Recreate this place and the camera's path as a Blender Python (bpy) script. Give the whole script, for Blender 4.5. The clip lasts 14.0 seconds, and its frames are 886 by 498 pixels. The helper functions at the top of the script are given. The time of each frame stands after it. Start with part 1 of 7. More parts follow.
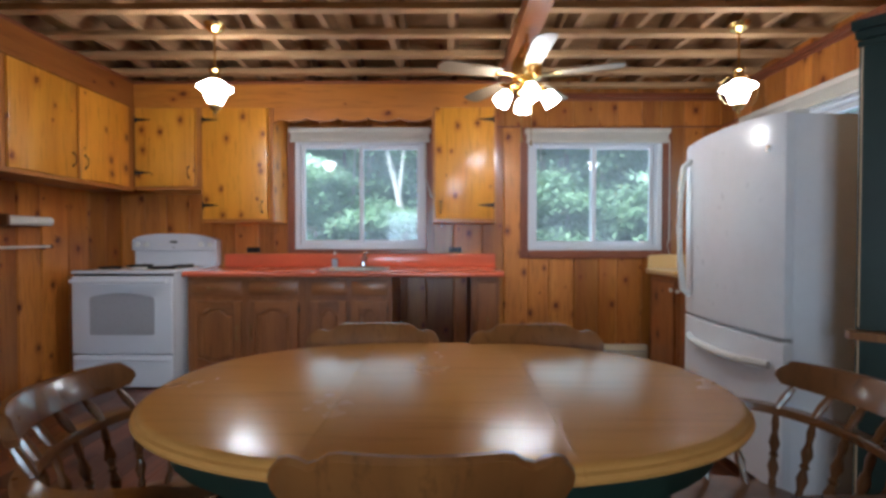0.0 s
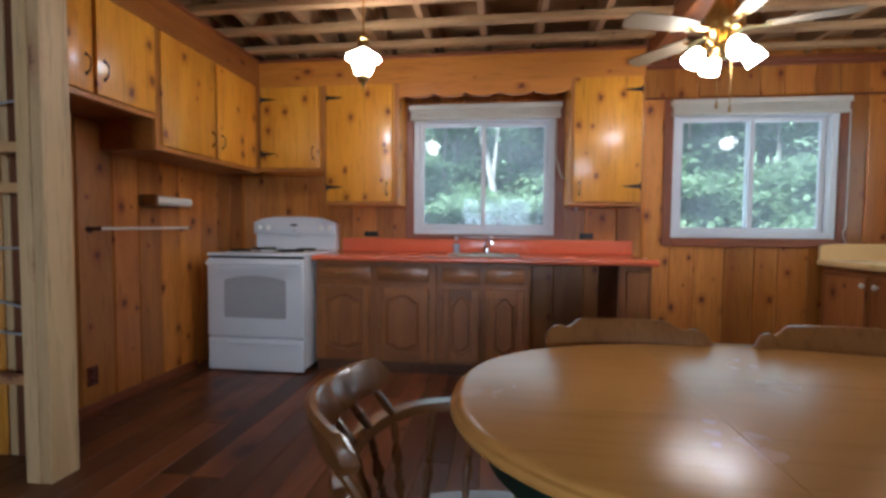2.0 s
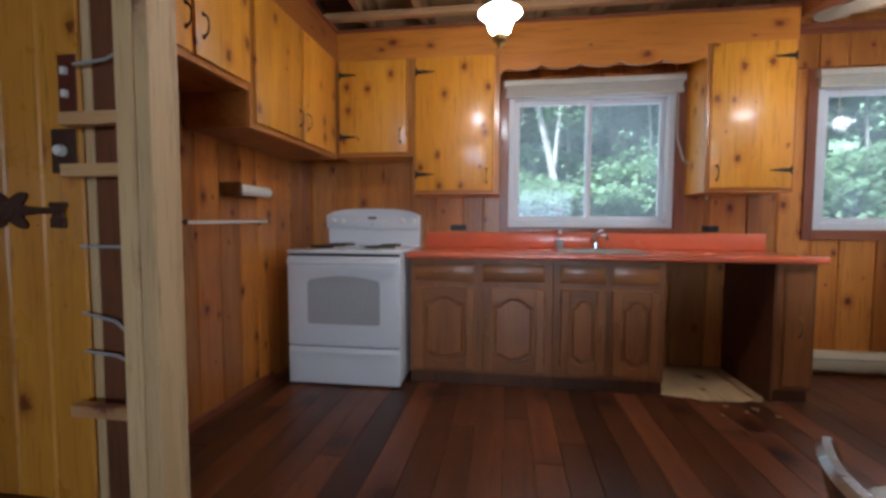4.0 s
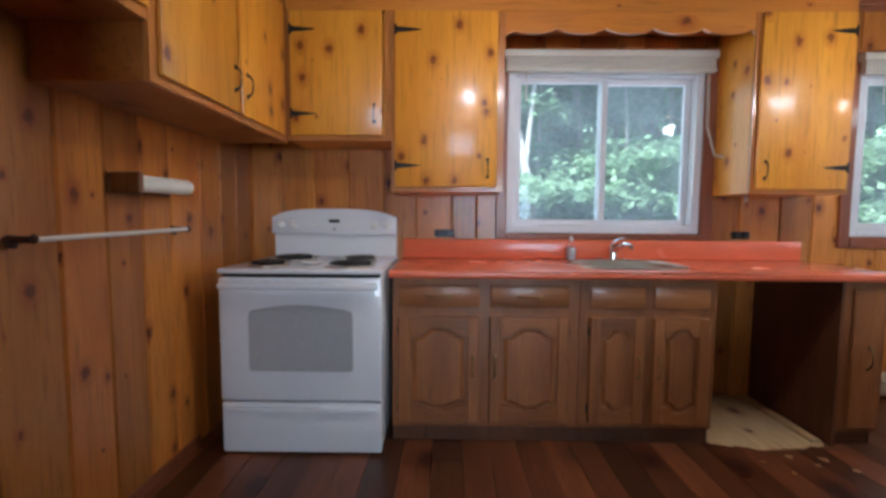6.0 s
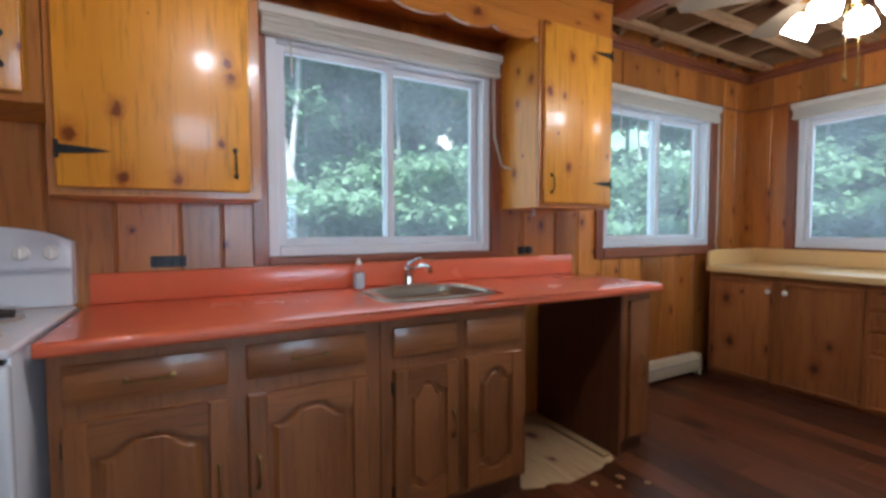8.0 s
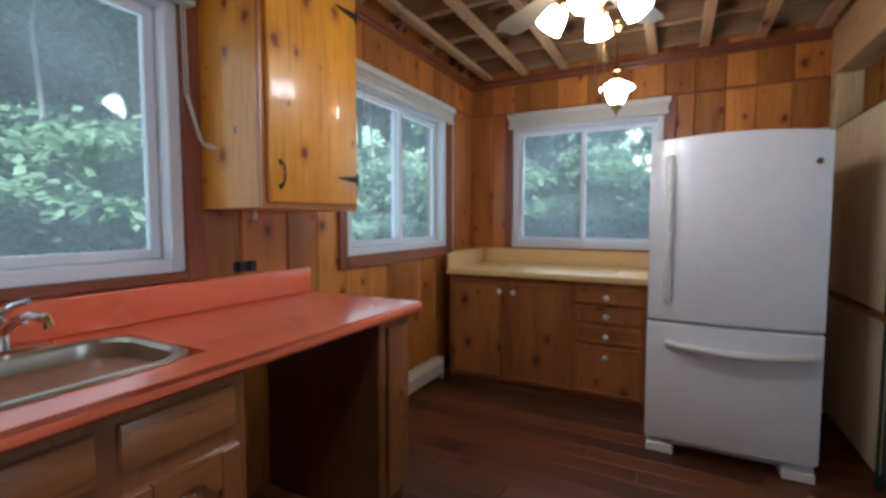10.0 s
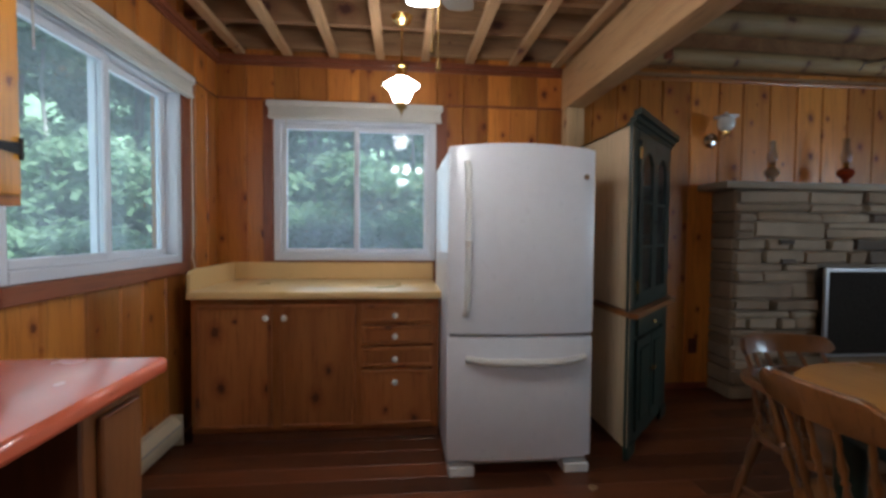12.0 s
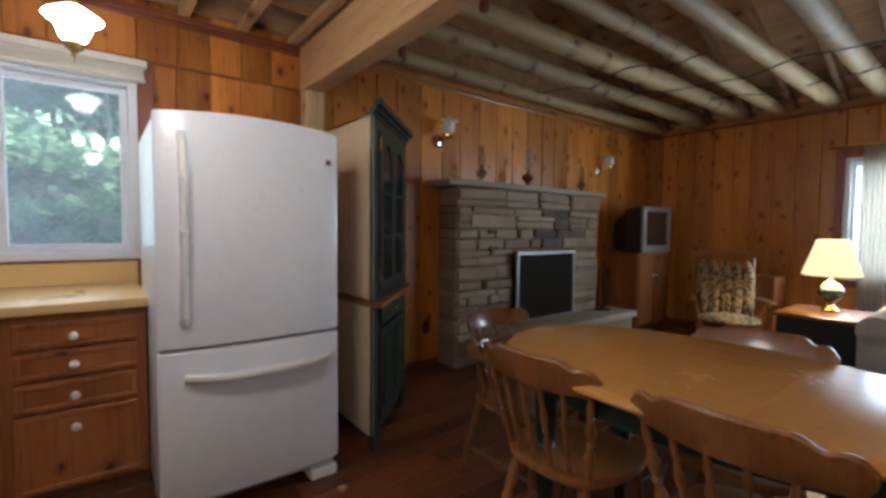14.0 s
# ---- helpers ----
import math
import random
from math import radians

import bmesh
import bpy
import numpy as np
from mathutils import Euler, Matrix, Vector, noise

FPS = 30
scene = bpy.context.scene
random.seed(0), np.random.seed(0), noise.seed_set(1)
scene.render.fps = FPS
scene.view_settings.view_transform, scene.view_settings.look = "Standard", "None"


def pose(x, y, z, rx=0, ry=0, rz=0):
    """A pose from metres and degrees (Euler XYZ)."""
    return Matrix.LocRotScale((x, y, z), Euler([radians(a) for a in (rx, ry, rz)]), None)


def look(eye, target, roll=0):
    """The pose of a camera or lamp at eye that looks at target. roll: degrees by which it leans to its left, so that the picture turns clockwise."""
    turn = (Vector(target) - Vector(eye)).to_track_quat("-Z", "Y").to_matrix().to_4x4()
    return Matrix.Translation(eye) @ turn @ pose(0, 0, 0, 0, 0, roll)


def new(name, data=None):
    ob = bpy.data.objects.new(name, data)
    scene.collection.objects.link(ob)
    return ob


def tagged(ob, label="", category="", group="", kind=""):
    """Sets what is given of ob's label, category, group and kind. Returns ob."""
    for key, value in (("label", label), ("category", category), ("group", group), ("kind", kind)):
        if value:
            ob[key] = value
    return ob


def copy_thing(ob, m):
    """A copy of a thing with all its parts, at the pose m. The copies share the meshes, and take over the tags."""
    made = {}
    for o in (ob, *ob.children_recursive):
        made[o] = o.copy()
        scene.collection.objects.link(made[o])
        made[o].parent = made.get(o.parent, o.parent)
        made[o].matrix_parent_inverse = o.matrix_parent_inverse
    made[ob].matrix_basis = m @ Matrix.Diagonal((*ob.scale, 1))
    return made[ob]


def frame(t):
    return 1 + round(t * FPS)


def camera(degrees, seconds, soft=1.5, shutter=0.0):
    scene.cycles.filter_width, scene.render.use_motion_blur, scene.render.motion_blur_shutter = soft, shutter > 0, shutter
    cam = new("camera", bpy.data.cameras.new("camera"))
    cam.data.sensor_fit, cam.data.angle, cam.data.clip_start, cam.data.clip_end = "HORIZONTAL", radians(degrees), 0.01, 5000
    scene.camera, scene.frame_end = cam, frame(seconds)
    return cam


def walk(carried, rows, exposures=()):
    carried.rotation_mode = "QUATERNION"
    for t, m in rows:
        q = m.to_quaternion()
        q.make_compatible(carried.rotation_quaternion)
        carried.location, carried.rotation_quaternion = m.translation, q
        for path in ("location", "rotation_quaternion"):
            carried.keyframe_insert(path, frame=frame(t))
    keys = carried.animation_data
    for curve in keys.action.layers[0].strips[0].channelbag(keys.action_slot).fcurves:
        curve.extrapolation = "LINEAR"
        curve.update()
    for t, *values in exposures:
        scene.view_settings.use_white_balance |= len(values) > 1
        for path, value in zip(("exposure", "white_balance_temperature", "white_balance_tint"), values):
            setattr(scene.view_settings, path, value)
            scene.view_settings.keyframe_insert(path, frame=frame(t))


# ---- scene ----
cam = camera(89.9, 14.0, soft=3.2)
PATH = [
    (0, (2.881, 1.931, 1.116), (2.868, 3.931, 1.08), 0.0),
    (0.5, (2.715, 2.002, 1.097), (2.606, 3.999, 1.056), 0.1),
    (1, (2.556, 2.049, 1.082), (2.424, 4.044, 1.019), 0.2),
    (1.5, (2.416, 2.117, 1.093), (2.234, 4.106, 1.006), 0.3),
    (2, (2.239, 2.161, 1.082), (1.991, 4.144, 0.993), 0.5),
    (2.5, (2.042, 2.201, 1.077), (1.775, 4.18, 0.971), 0.4),
    (3, (1.838, 2.295, 1.093), (1.567, 4.273, 0.961), 0.4),
    (3.5, (1.657, 2.39, 1.059), (1.372, 4.367, 0.948), 0.2),
    (6, (1.131, 3.206, 1.143), (1.114, 5.2, 0.994), 0.4),
    (6.5, (1.135, 3.4, 1.145), (1.349, 5.385, 1.015), 0.2),
    (7, (1.158, 3.588, 1.155), (1.592, 5.537, 1.039), 0.1),
    (7.5, (1.188, 3.741, 1.156), (1.834, 5.631, 1.05), -0.1),
    (8, (1.223, 3.873, 1.169), (2.188, 5.623, 1.075), -0.1),
    (8.5, (1.309, 4.031, 1.2), (2.554, 5.592, 1.085), 0.0),
    (9, (1.415, 4.137, 1.218), (2.862, 5.512, 1.093), -0.1),
    (11.5, (2.015, 4.659, 1.228), (4.011, 4.755, 1.144), 0.5),
    (12, (2.09, 4.704, 1.218), (4.08, 4.515, 1.145), 0.5),
    (12.5, (2.168, 4.7, 1.207), (4.108, 4.221, 1.125), 0.5),
    (13, (2.227, 4.671, 1.216), (4.078, 3.92, 1.12), 0.5),
    (13.5, (2.244, 4.65, 1.208), (3.979, 3.66, 1.11), 0.5),
    (14, (2.247, 4.634, 1.203), (3.829, 3.414, 1.108), 0.5),
]
walk(cam, [(t, look(eye, target, roll)) for t, eye, target, roll in PATH], [(0, 1.78, 5900, 10), (3, 1.68, 6000, 10), (6.5, 1.95, 5900, 10), (9, 1.6, 5850, 10), (12.5, 1.37, 6100, 10), (14, 1.7, 6250, 10)])

# ---- light and world ----
world = bpy.data.worlds.new("world")
world.use_nodes = True
scene.world = world
wn = world.node_tree
sky = wn.nodes.new("ShaderNodeTexSky")
sky.sky_type, sky.sun_disc = "NISHITA", False
sky.sun_elevation, sky.sun_rotation = radians(47), radians(214.5)
wn.links.new(sky.outputs[0], wn.nodes["Background"].inputs[0])
wn.nodes["Background"].inputs[1].default_value = 0.15
sun_data = bpy.data.lights.new("sun", "SUN")
sun_data.energy, sun_data.angle, sun_data.color = 5.0, radians(8), (1.0, 0.96, 0.9)
sun = new("sun", sun_data)
sun.matrix_world = look((0, 0, 20), (5.5, 8.0, 20 - 10.4))

# the table lamp; the pendants and the fan shine by their glass shades
def bulb(name, loc, watts, color, radius):
    d = bpy.data.lights.new(name, "POINT")
    d.energy, d.color, d.shadow_soft_size = watts, color, radius
    o = new(name, d)
    o.location = loc
    return o

PEND_W = (1.45, 4.69)
PEND_E = (4.69, 4.705)
FAN = (3.37, 4.64)
bulb("table_lamp_bulb", (3.1, 0.27, 0.95), 3.6, (1.0, 0.8, 0.5), 0.05)

# daylight that enters by the windows
def window_light(loc, target, w, h, watts):
    d = bpy.data.lights.new("window_daylight", "AREA")
    d.shape, d.size, d.size_y, d.energy, d.color = "RECTANGLE", w, h, watts, (0.74, 0.88, 1.0)
    o = new("window_daylight", d)
    o.matrix_world = look(loc, target)
    return o

window_light((2.1, 6.11, 1.52), (2.1, 0, 1.4), 1.1, 0.9, 1.4)
window_light((4.26, 6.11, 1.52), (4.26, 0, 1.4), 1.1, 0.9, 1.4)
window_light((5.49, 5.03, 1.52), (0, 5.03, 1.4), 1.0, 0.9, 1.6)
window_light((2.3, -1.36, 1.3), (2.3, 5, 1.2), 1.9, 1.2, 34)

# ---- materials ----
def nodes_of(name):
    m = bpy.data.materials.new(name)
    m.use_nodes = True
    t = m.node_tree
    return m, t, t.nodes["Principled BSDF"]

def mixc(t, a, b, f, blend="MIX"):
    n = t.nodes.new("ShaderNodeMix")
    n.data_type, n.blend_type = "RGBA", blend
    for sock, v in ((n.inputs[6], a), (n.inputs[7], b), (n.inputs[0], f)):
        if isinstance(v, bpy.types.NodeSocket):
            t.links.new(v, sock)
        elif isinstance(v, tuple):
            sock.default_value = (*v[:3], 1)
        else:
            sock.default_value = v
    return n.outputs[2]

def ramp(t, v, a, b, ca=(0, 0, 0), cb=(1, 1, 1)):
    n = t.nodes.new("ShaderNodeValToRGB")
    n.color_ramp.elements[0].position, n.color_ramp.elements[1].position = a, b
    n.color_ramp.elements[0].color, n.color_ramp.elements[1].color = (*ca, 1), (*cb, 1)
    t.links.new(v, n.inputs[0])
    return n.outputs[0]

def place(t, scale, jitter=0.0):
    """World position, stretched by scale; each object shifted by its own random offset."""
    g = t.nodes.new("ShaderNodeNewGeometry")
    v = g.outputs["Position"]
    if jitter:
        o = t.nodes.new("ShaderNodeObjectInfo")
        s = t.nodes.new("ShaderNodeVectorMath")
        s.operation = "SCALE"
        s.inputs[0].default_value = (jitter, jitter * 0.7, jitter * 1.3)
        t.links.new(o.outputs["Random"], s.inputs[3])
        a = t.nodes.new("ShaderNodeVectorMath")
        t.links.new(v, a.inputs[0]), t.links.new(s.outputs[0], a.inputs[1])
        v = a.outputs[0]
    m = t.nodes.new("ShaderNodeVectorMath")
    m.operation = "MULTIPLY"
    m.inputs[1].default_value = scale
    t.links.new(v, m.inputs[0])
    return m.outputs[0]

def noise_tex(t, v, scale, detail=4.0, rough=0.55, distort=0.0):
    n = t.nodes.new("ShaderNodeTexNoise")
    n.inputs["Scale"].default_value, n.inputs["Detail"].default_value = scale, detail
    n.inputs["Roughness"].default_value, n.inputs["Distortion"].default_value = rough, distort
    t.links.new(v, n.inputs["Vector"])
    return n.outputs["Fac"]

def bump(t, p, h, strength, dist=0.002):
    b = t.nodes.new("ShaderNodeBump")
    b.inputs["Strength"].default_value, b.inputs["Distance"].default_value = strength, dist
    t.links.new(h, b.inputs["Height"])
    t.links.new(b.outputs[0], p.inputs["Normal"])

def rand_val(t):
    return t.nodes.new("ShaderNodeObjectInfo").outputs["Random"]

def wood(name, light, dark, axis="z", knots=0.0, rough=0.4, coat=0.0, vary=0.35, grain=1.0, bump_s=0.15, coat_rough=0.12, vein=0.55):
    m, t, p = nodes_of(name)
    k = {"x": (0.9, 14, 14), "y": (14, 0.9, 14), "z": (14, 14, 0.9)}[axis]
    k2 = {"x": (0.35, 3, 3), "y": (3, 0.35, 3), "z": (3, 3, 0.35)}[axis]
    fine = noise_tex(t, place(t, tuple(c * 2.6 * grain for c in k), 23.0), 1.6, 6, 0.65, 0.4)
    broad = noise_tex(t, place(t, tuple(c * grain for c in k2), 23.0), 1.5, 3, 0.5, 1.1)
    col = mixc(t, dark, light, ramp(t, broad, 0.28, 0.66))
    col = mixc(t, col, tuple(c * vein for c in dark), ramp(t, fine, 0.52, 0.78))
    tone = t.nodes.new("ShaderNodeMapRange")
    t.links.new(rand_val(t), tone.inputs[0])
    tone.inputs[3].default_value, tone.inputs[4].default_value = 1 - vary, 1 + vary * 0.55
    grey = t.nodes.new("ShaderNodeCombineColor")
    for i in range(3):
        t.links.new(tone.outputs[0], grey.inputs[i])
    col = mixc(t, col, grey.outputs[0], 1.0, "MULTIPLY")
    if knots:
        sep = t.nodes.new("ShaderNodeSeparateXYZ")
        t.links.new(place(t, (1, 1, 1), 31.0), sep.inputs[0])
        run = {"x": 0, "y": 1, "z": 2}[axis]
        side = t.nodes.new("ShaderNodeMath")
        t.links.new(sep.outputs[(run + 1) % 3], side.inputs[0]), t.links.new(sep.outputs[(run + 2) % 3], side.inputs[1])
        flat = t.nodes.new("ShaderNodeCombineXYZ")
        t.links.new(side.outputs[0], flat.inputs[0]), t.links.new(sep.outputs[run], flat.inputs[1])
        wob = t.nodes.new("ShaderNodeVectorMath")
        wob.operation = "MULTIPLY"
        wob.inputs[1].default_value = (5.6, 3.9, 1)
        t.links.new(flat.outputs[0], wob.inputs[0])
        vo = t.nodes.new("ShaderNodeTexVoronoi")
        vo.voronoi_dimensions = "2D"
        vo.inputs["Scale"].default_value = knots
        vo.inputs["Randomness"].default_value = 1.0
        t.links.new(wob.outputs[0], vo.inputs["Vector"])
        pick = t.nodes.new("ShaderNodeSeparateColor")
        t.links.new(vo.outputs["Color"], pick.inputs[0])
        big = t.nodes.new("ShaderNodeMath")
        big.operation = "DIVIDE"
        rag = t.nodes.new("ShaderNodeMath")
        rag.operation = "MULTIPLY_ADD"
        rag.inputs[1].default_value = 0.16
        t.links.new(noise_tex(t, flat.outputs[0], 42, 3), rag.inputs[0]), t.links.new(vo.outputs["Distance"], rag.inputs[2])
        rim = t.nodes.new("ShaderNodeMath")
        rim.operation = "SUBTRACT"
        rim.inputs[1].default_value = 0.075
        t.links.new(rag.outputs[0], rim.inputs[0])
        t.links.new(rim.outputs[0], big.inputs[0]), t.links.new(ramp(t, pick.outputs[0], 0.20, 0.80, (0.02, 0.02, 0.02), (1.15, 1.15, 1.15)), big.inputs[1])
        halo = ramp(t, big.outputs[0], 0.06, 0.26, (0.75, 0.75, 0.75), (0, 0, 0))
        core = ramp(t, big.outputs[0], 0.055, 0.115, (1, 1, 1), (0, 0, 0))
        col = mixc(t, col, (dark[0] * 0.66, dark[1] * 0.48, dark[2] * 0.5), halo)
        col = mixc(t, col, (dark[0] * 0.30, dark[1] * 0.18, dark[2] * 0.25), core)
    t.links.new(col, p.inputs["Base Color"])
    wear = noise_tex(t, place(t, (2, 2, 2)), 2.2, 4)
    rr = t.nodes.new("ShaderNodeMapRange")
    t.links.new(wear, rr.inputs[0])
    rr.inputs[3].default_value, rr.inputs[4].default_value = max(rough - 0.12, 0.05), rough + 0.14
    t.links.new(rr.outputs[0], p.inputs["Roughness"])
    p.inputs["Coat Weight"].default_value, p.inputs["Coat Roughness"].default_value = coat, coat_rough
    bump(t, p, fine, bump_s)
    return m

def plain(name, color, rough=0.5, metal=0.0, vary=0.12, scale=9.0, bump_s=0.05, coat=0.0, spec=0.5):
    m, t, p = nodes_of(name)
    n = noise_tex(t, place(t, (1, 1, 1), 7.0), scale, 6, 0.6)
    n2 = noise_tex(t, place(t, (1, 1, 1), 3.0), scale * 0.17, 3)
    col = mixc(t, tuple(c * (1 - vary) for c in color), tuple(min(c * (1 + vary), 1) for c in color), n)
    col = mixc(t, col, tuple(c * (1 - 1.3 * vary) for c in color), ramp(t, n2, 0.45, 0.75))
    t.links.new(col, p.inputs["Base Color"])
    rr = t.nodes.new("ShaderNodeMapRange")
    t.links.new(n2, rr.inputs[0])
    rr.inputs[3].default_value, rr.inputs[4].default_value = max(rough - 0.07, 0.03), rough + 0.07
    t.links.new(rr.outputs[0], p.inputs["Roughness"])
    p.inputs["Metallic"].default_value, p.inputs["Coat Weight"].default_value = metal, coat
    p.inputs["Specular IOR Level"].default_value = spec
    bump(t, p, n, bump_s)
    return m

def glow(name, color, strength):
    m, t, p = nodes_of(name)
    p.inputs["Base Color"].default_value = (0.85, 0.84, 0.8, 1)
    p.inputs["Emission Color"].default_value = (*color, 1)
    p.inputs["Emission Strength"].default_value = strength
    p.inputs["Roughness"].default_value = 0.25
    return m

def clear_glass(name, tint=(1, 1, 1), gloss=1.0, extra=0.0, haze=0.0):
    m, t, p = nodes_of(name)
    tr, gl, fr, mx = (t.nodes.new("ShaderNode" + k) for k in ("BsdfTransparent", "BsdfGlossy", "LayerWeight", "MixShader"))
    tr.inputs[0].default_value = (*tint, 1)
    gl.inputs["Roughness"].default_value = 0.02
    pw = t.nodes.new("ShaderNodeMath")
    pw.operation = "POWER"
    pw.inputs[1].default_value = 4.5
    t.links.new(fr.outputs["Facing"], pw.inputs[0])
    ma = t.nodes.new("ShaderNodeMath")
    ma.operation = "MULTIPLY_ADD"
    ma.inputs[1].default_value, ma.inputs[2].default_value = 0.45 * gloss, 0.022 * gloss + extra
    t.links.new(pw.outputs[0], ma.inputs[0])
    t.links.new(ma.outputs[0], mx.inputs[0]), t.links.new(tr.outputs[0], mx.inputs[1]), t.links.new(gl.outputs[0], mx.inputs[2])
    # a pale translucent share imitates the milky glare over the view outside
    if haze:
        veil, m2 = t.nodes.new("ShaderNodeBsdfTranslucent"), t.nodes.new("ShaderNodeMixShader")
        veil.inputs[0].default_value = (0.80, 0.86, 0.92, 1)
        mottle = noise_tex(t, place(t, (1, 1, 1)), 2.5, 4)
        fl = t.nodes.new("ShaderNodeMath")
        fl.operation = "MULTIPLY"
        fl.inputs[1].default_value = haze * 2
        t.links.new(mottle, fl.inputs[0]), t.links.new(fl.outputs[0], m2.inputs[0])
        t.links.new(mx.outputs[0], m2.inputs[1]), t.links.new(veil.outputs[0], m2.inputs[2])
        mx = m2
    t.links.new(mx.outputs[0], t.nodes["Material Output"].inputs[0])
    return m

PINE = wood("varnished_knotty_pine", (0.60, 0.225, 0.040), (0.40, 0.120, 0.020), "z", 1.0, 0.36, 0.35, 0.38, coat_rough=0.22)
# lighter copy of PINE: missing bounce light on the living room walls, in colour
PINE_BRIGHT = wood("brightened_knotty_pine", (0.72, 0.285, 0.046), (0.53, 0.175, 0.026), "z", 1.0, 0.36, 0.35, 0.32, coat_rough=0.22)
PINE_CAB = wood("honey_pine_door", (0.80, 0.34, 0.032), (0.64, 0.235, 0.020), "z", 1.05, 0.36, 0.3, 0.12, coat_rough=0.10)
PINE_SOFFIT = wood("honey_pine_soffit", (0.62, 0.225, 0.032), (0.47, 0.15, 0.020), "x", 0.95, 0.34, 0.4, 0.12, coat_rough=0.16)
# the same soffit pine, a third darker: shade of the side run in its colour
PINE_SHADED_Y = wood("honey_pine_soffit_shaded", (0.40, 0.14, 0.028), (0.30, 0.09, 0.018), "y", 0.95, 0.34, 0.3, 0.12, coat_rough=0.2)
PINE_EDGE = wood("pine_cabinet_frame", (0.52, 0.20, 0.045), (0.42, 0.14, 0.028), "z", 0.0, 0.34, 0.4, 0.1)
RED_TRIM = wood("red_brown_casing", (0.26, 0.075, 0.032), (0.19, 0.05, 0.022), "z", 0.0, 0.4, 0.2, 0.15)
RED_TRIM_X = wood("red_brown_sill", (0.26, 0.075, 0.032), (0.19, 0.05, 0.022), "x", 0.0, 0.4, 0.2, 0.15)
OAK = wood("brown_oak", (0.33, 0.118, 0.033), (0.21, 0.070, 0.020), "z", 0.0, 0.42, 0.25, 0.16, 1.6, 0.25)
OAK_X = wood("brown_oak_across", (0.33, 0.118, 0.033), (0.21, 0.070, 0.020), "x", 0.0, 0.42, 0.25, 0.16, 1.6, 0.25)
DESK_WOOD = wood("stained_pine_cabinet", (0.39, 0.140, 0.038), (0.27, 0.086, 0.023), "z", 0.8, 0.42, 0.2, 0.18)
# dark colour that carries the shade of recesses, toe kicks and the stud bay
SHADE_WOOD = wood("shade_darkened_wood", (0.16, 0.055, 0.022), (0.10, 0.034, 0.014), "z", 0.0, 0.55, 0.0, 0.1)
FLOOR_WOOD = wood("dark_stained_floorboard", (0.175, 0.053, 0.019), (0.100, 0.029, 0.011), "y", 0.35, 0.36, 0.06, 0.60, 1.0, 0.12, 0.18)
SUBFLOOR = wood("bare_subfloor", (0.55, 0.38, 0.20), (0.42, 0.27, 0.13), "y", 0.7, 0.7, 0.0, 0.15)
ROUGH_X = wood("rough_strapping", (0.48, 0.285, 0.135), (0.33, 0.18, 0.08), "x", 0.6, 0.7, 0.0, 0.2)
ROUGH_Y = wood("rough_joist", (0.38, 0.215, 0.10), (0.25, 0.128, 0.057), "y", 0.6, 0.75, 0.0, 0.2)
DECK = wood("old_roof_board", (0.62, 0.37, 0.18), (0.42, 0.23, 0.105), "x", 0.6, 0.8, 0.0, 0.25)
BEAM = wood("planed_spruce_beam", (0.66, 0.40, 0.19), (0.56, 0.31, 0.135), "x", 0.45, 0.5, 0.1, 0.08)
BEAM_Z = wood("planed_spruce_post", (0.72, 0.50, 0.27), (0.60, 0.39, 0.19), "z", 0.45, 0.55, 0.0, 0.12)
BEAM_DARK = wood("stained_cross_beam", (0.34, 0.115, 0.03), (0.24, 0.07, 0.018), "y", 0.5, 0.4, 0.2, 0.1)
LOG = wood("peeled_log", (0.44, 0.315, 0.145), (0.27, 0.175, 0.075), "y", 0.9, 0.65, 0.0, 0.25, 0.8, 0.4)
TABLE_TOP = wood("honey_table_top", (0.62, 0.300, 0.084), (0.57, 0.265, 0.070), "x", 0.0, 0.22, 0.0, 0.03, 0.5, 0.008, 0.2, 0.82)
TABLE_TOP.node_tree.nodes["Principled BSDF"].inputs["Specular IOR Level"].default_value = 0.22
TABLE_EDGE = wood("table_rim", (0.36, 0.145, 0.04), (0.28, 0.10, 0.026), "x", 0.0, 0.3, 0.4, 0.06)
CHAIR_DARK = wood("dark_maple", (0.20, 0.078, 0.024), (0.125, 0.045, 0.014), "z", 0.0, 0.3, 0.5, 0.12)
CHAIR_WOOD = wood("worn_maple", (0.31, 0.122, 0.032), (0.21, 0.076, 0.020), "z", 0.0, 0.34, 0.4, 0.12)
BARE_SIDE = wood("bare_pine_panel", (0.62, 0.46, 0.29), (0.53, 0.37, 0.21), "z", 0.0, 0.7, 0.0, 0.06)
YELLOW_PINE = wood("yellowed_pine_panel", (0.64, 0.28, 0.036), (0.50, 0.19, 0.022), "z", 0.7, 0.3, 0.45, 0.18)
GREEN_PAINT = plain("dark_green_paint", (0.011, 0.028, 0.020), 0.4, 0, 0.3, 12, 0.08)
WHITE_ENAMEL = plain("white_enamel", (0.74, 0.75, 0.79), 0.2, 0, 0.03, 6, 0.01, 0.4)
FRIDGE_WHITE = plain("textured_white_steel", (0.74, 0.75, 0.785), 0.3, 0, 0.03, 90, 0.06, 0.15)
WHITE_VINYL = plain("white_vinyl", (0.66, 0.67, 0.71), 0.38, 0, 0.04, 6, 0.01)
BLIND_WHITE = plain("off_white_blind", (0.60, 0.56, 0.49), 0.55, 0, 0.08, 14, 0.05)
WHITE_PLASTIC = plain("white_plastic", (0.75, 0.74, 0.70), 0.3, 0, 0.04, 6, 0.01)
COUNTER_RED = plain("orange_red_laminate", (0.72, 0.150, 0.070), 0.25, 0, 0.05, 30, 0.015, 0.25)
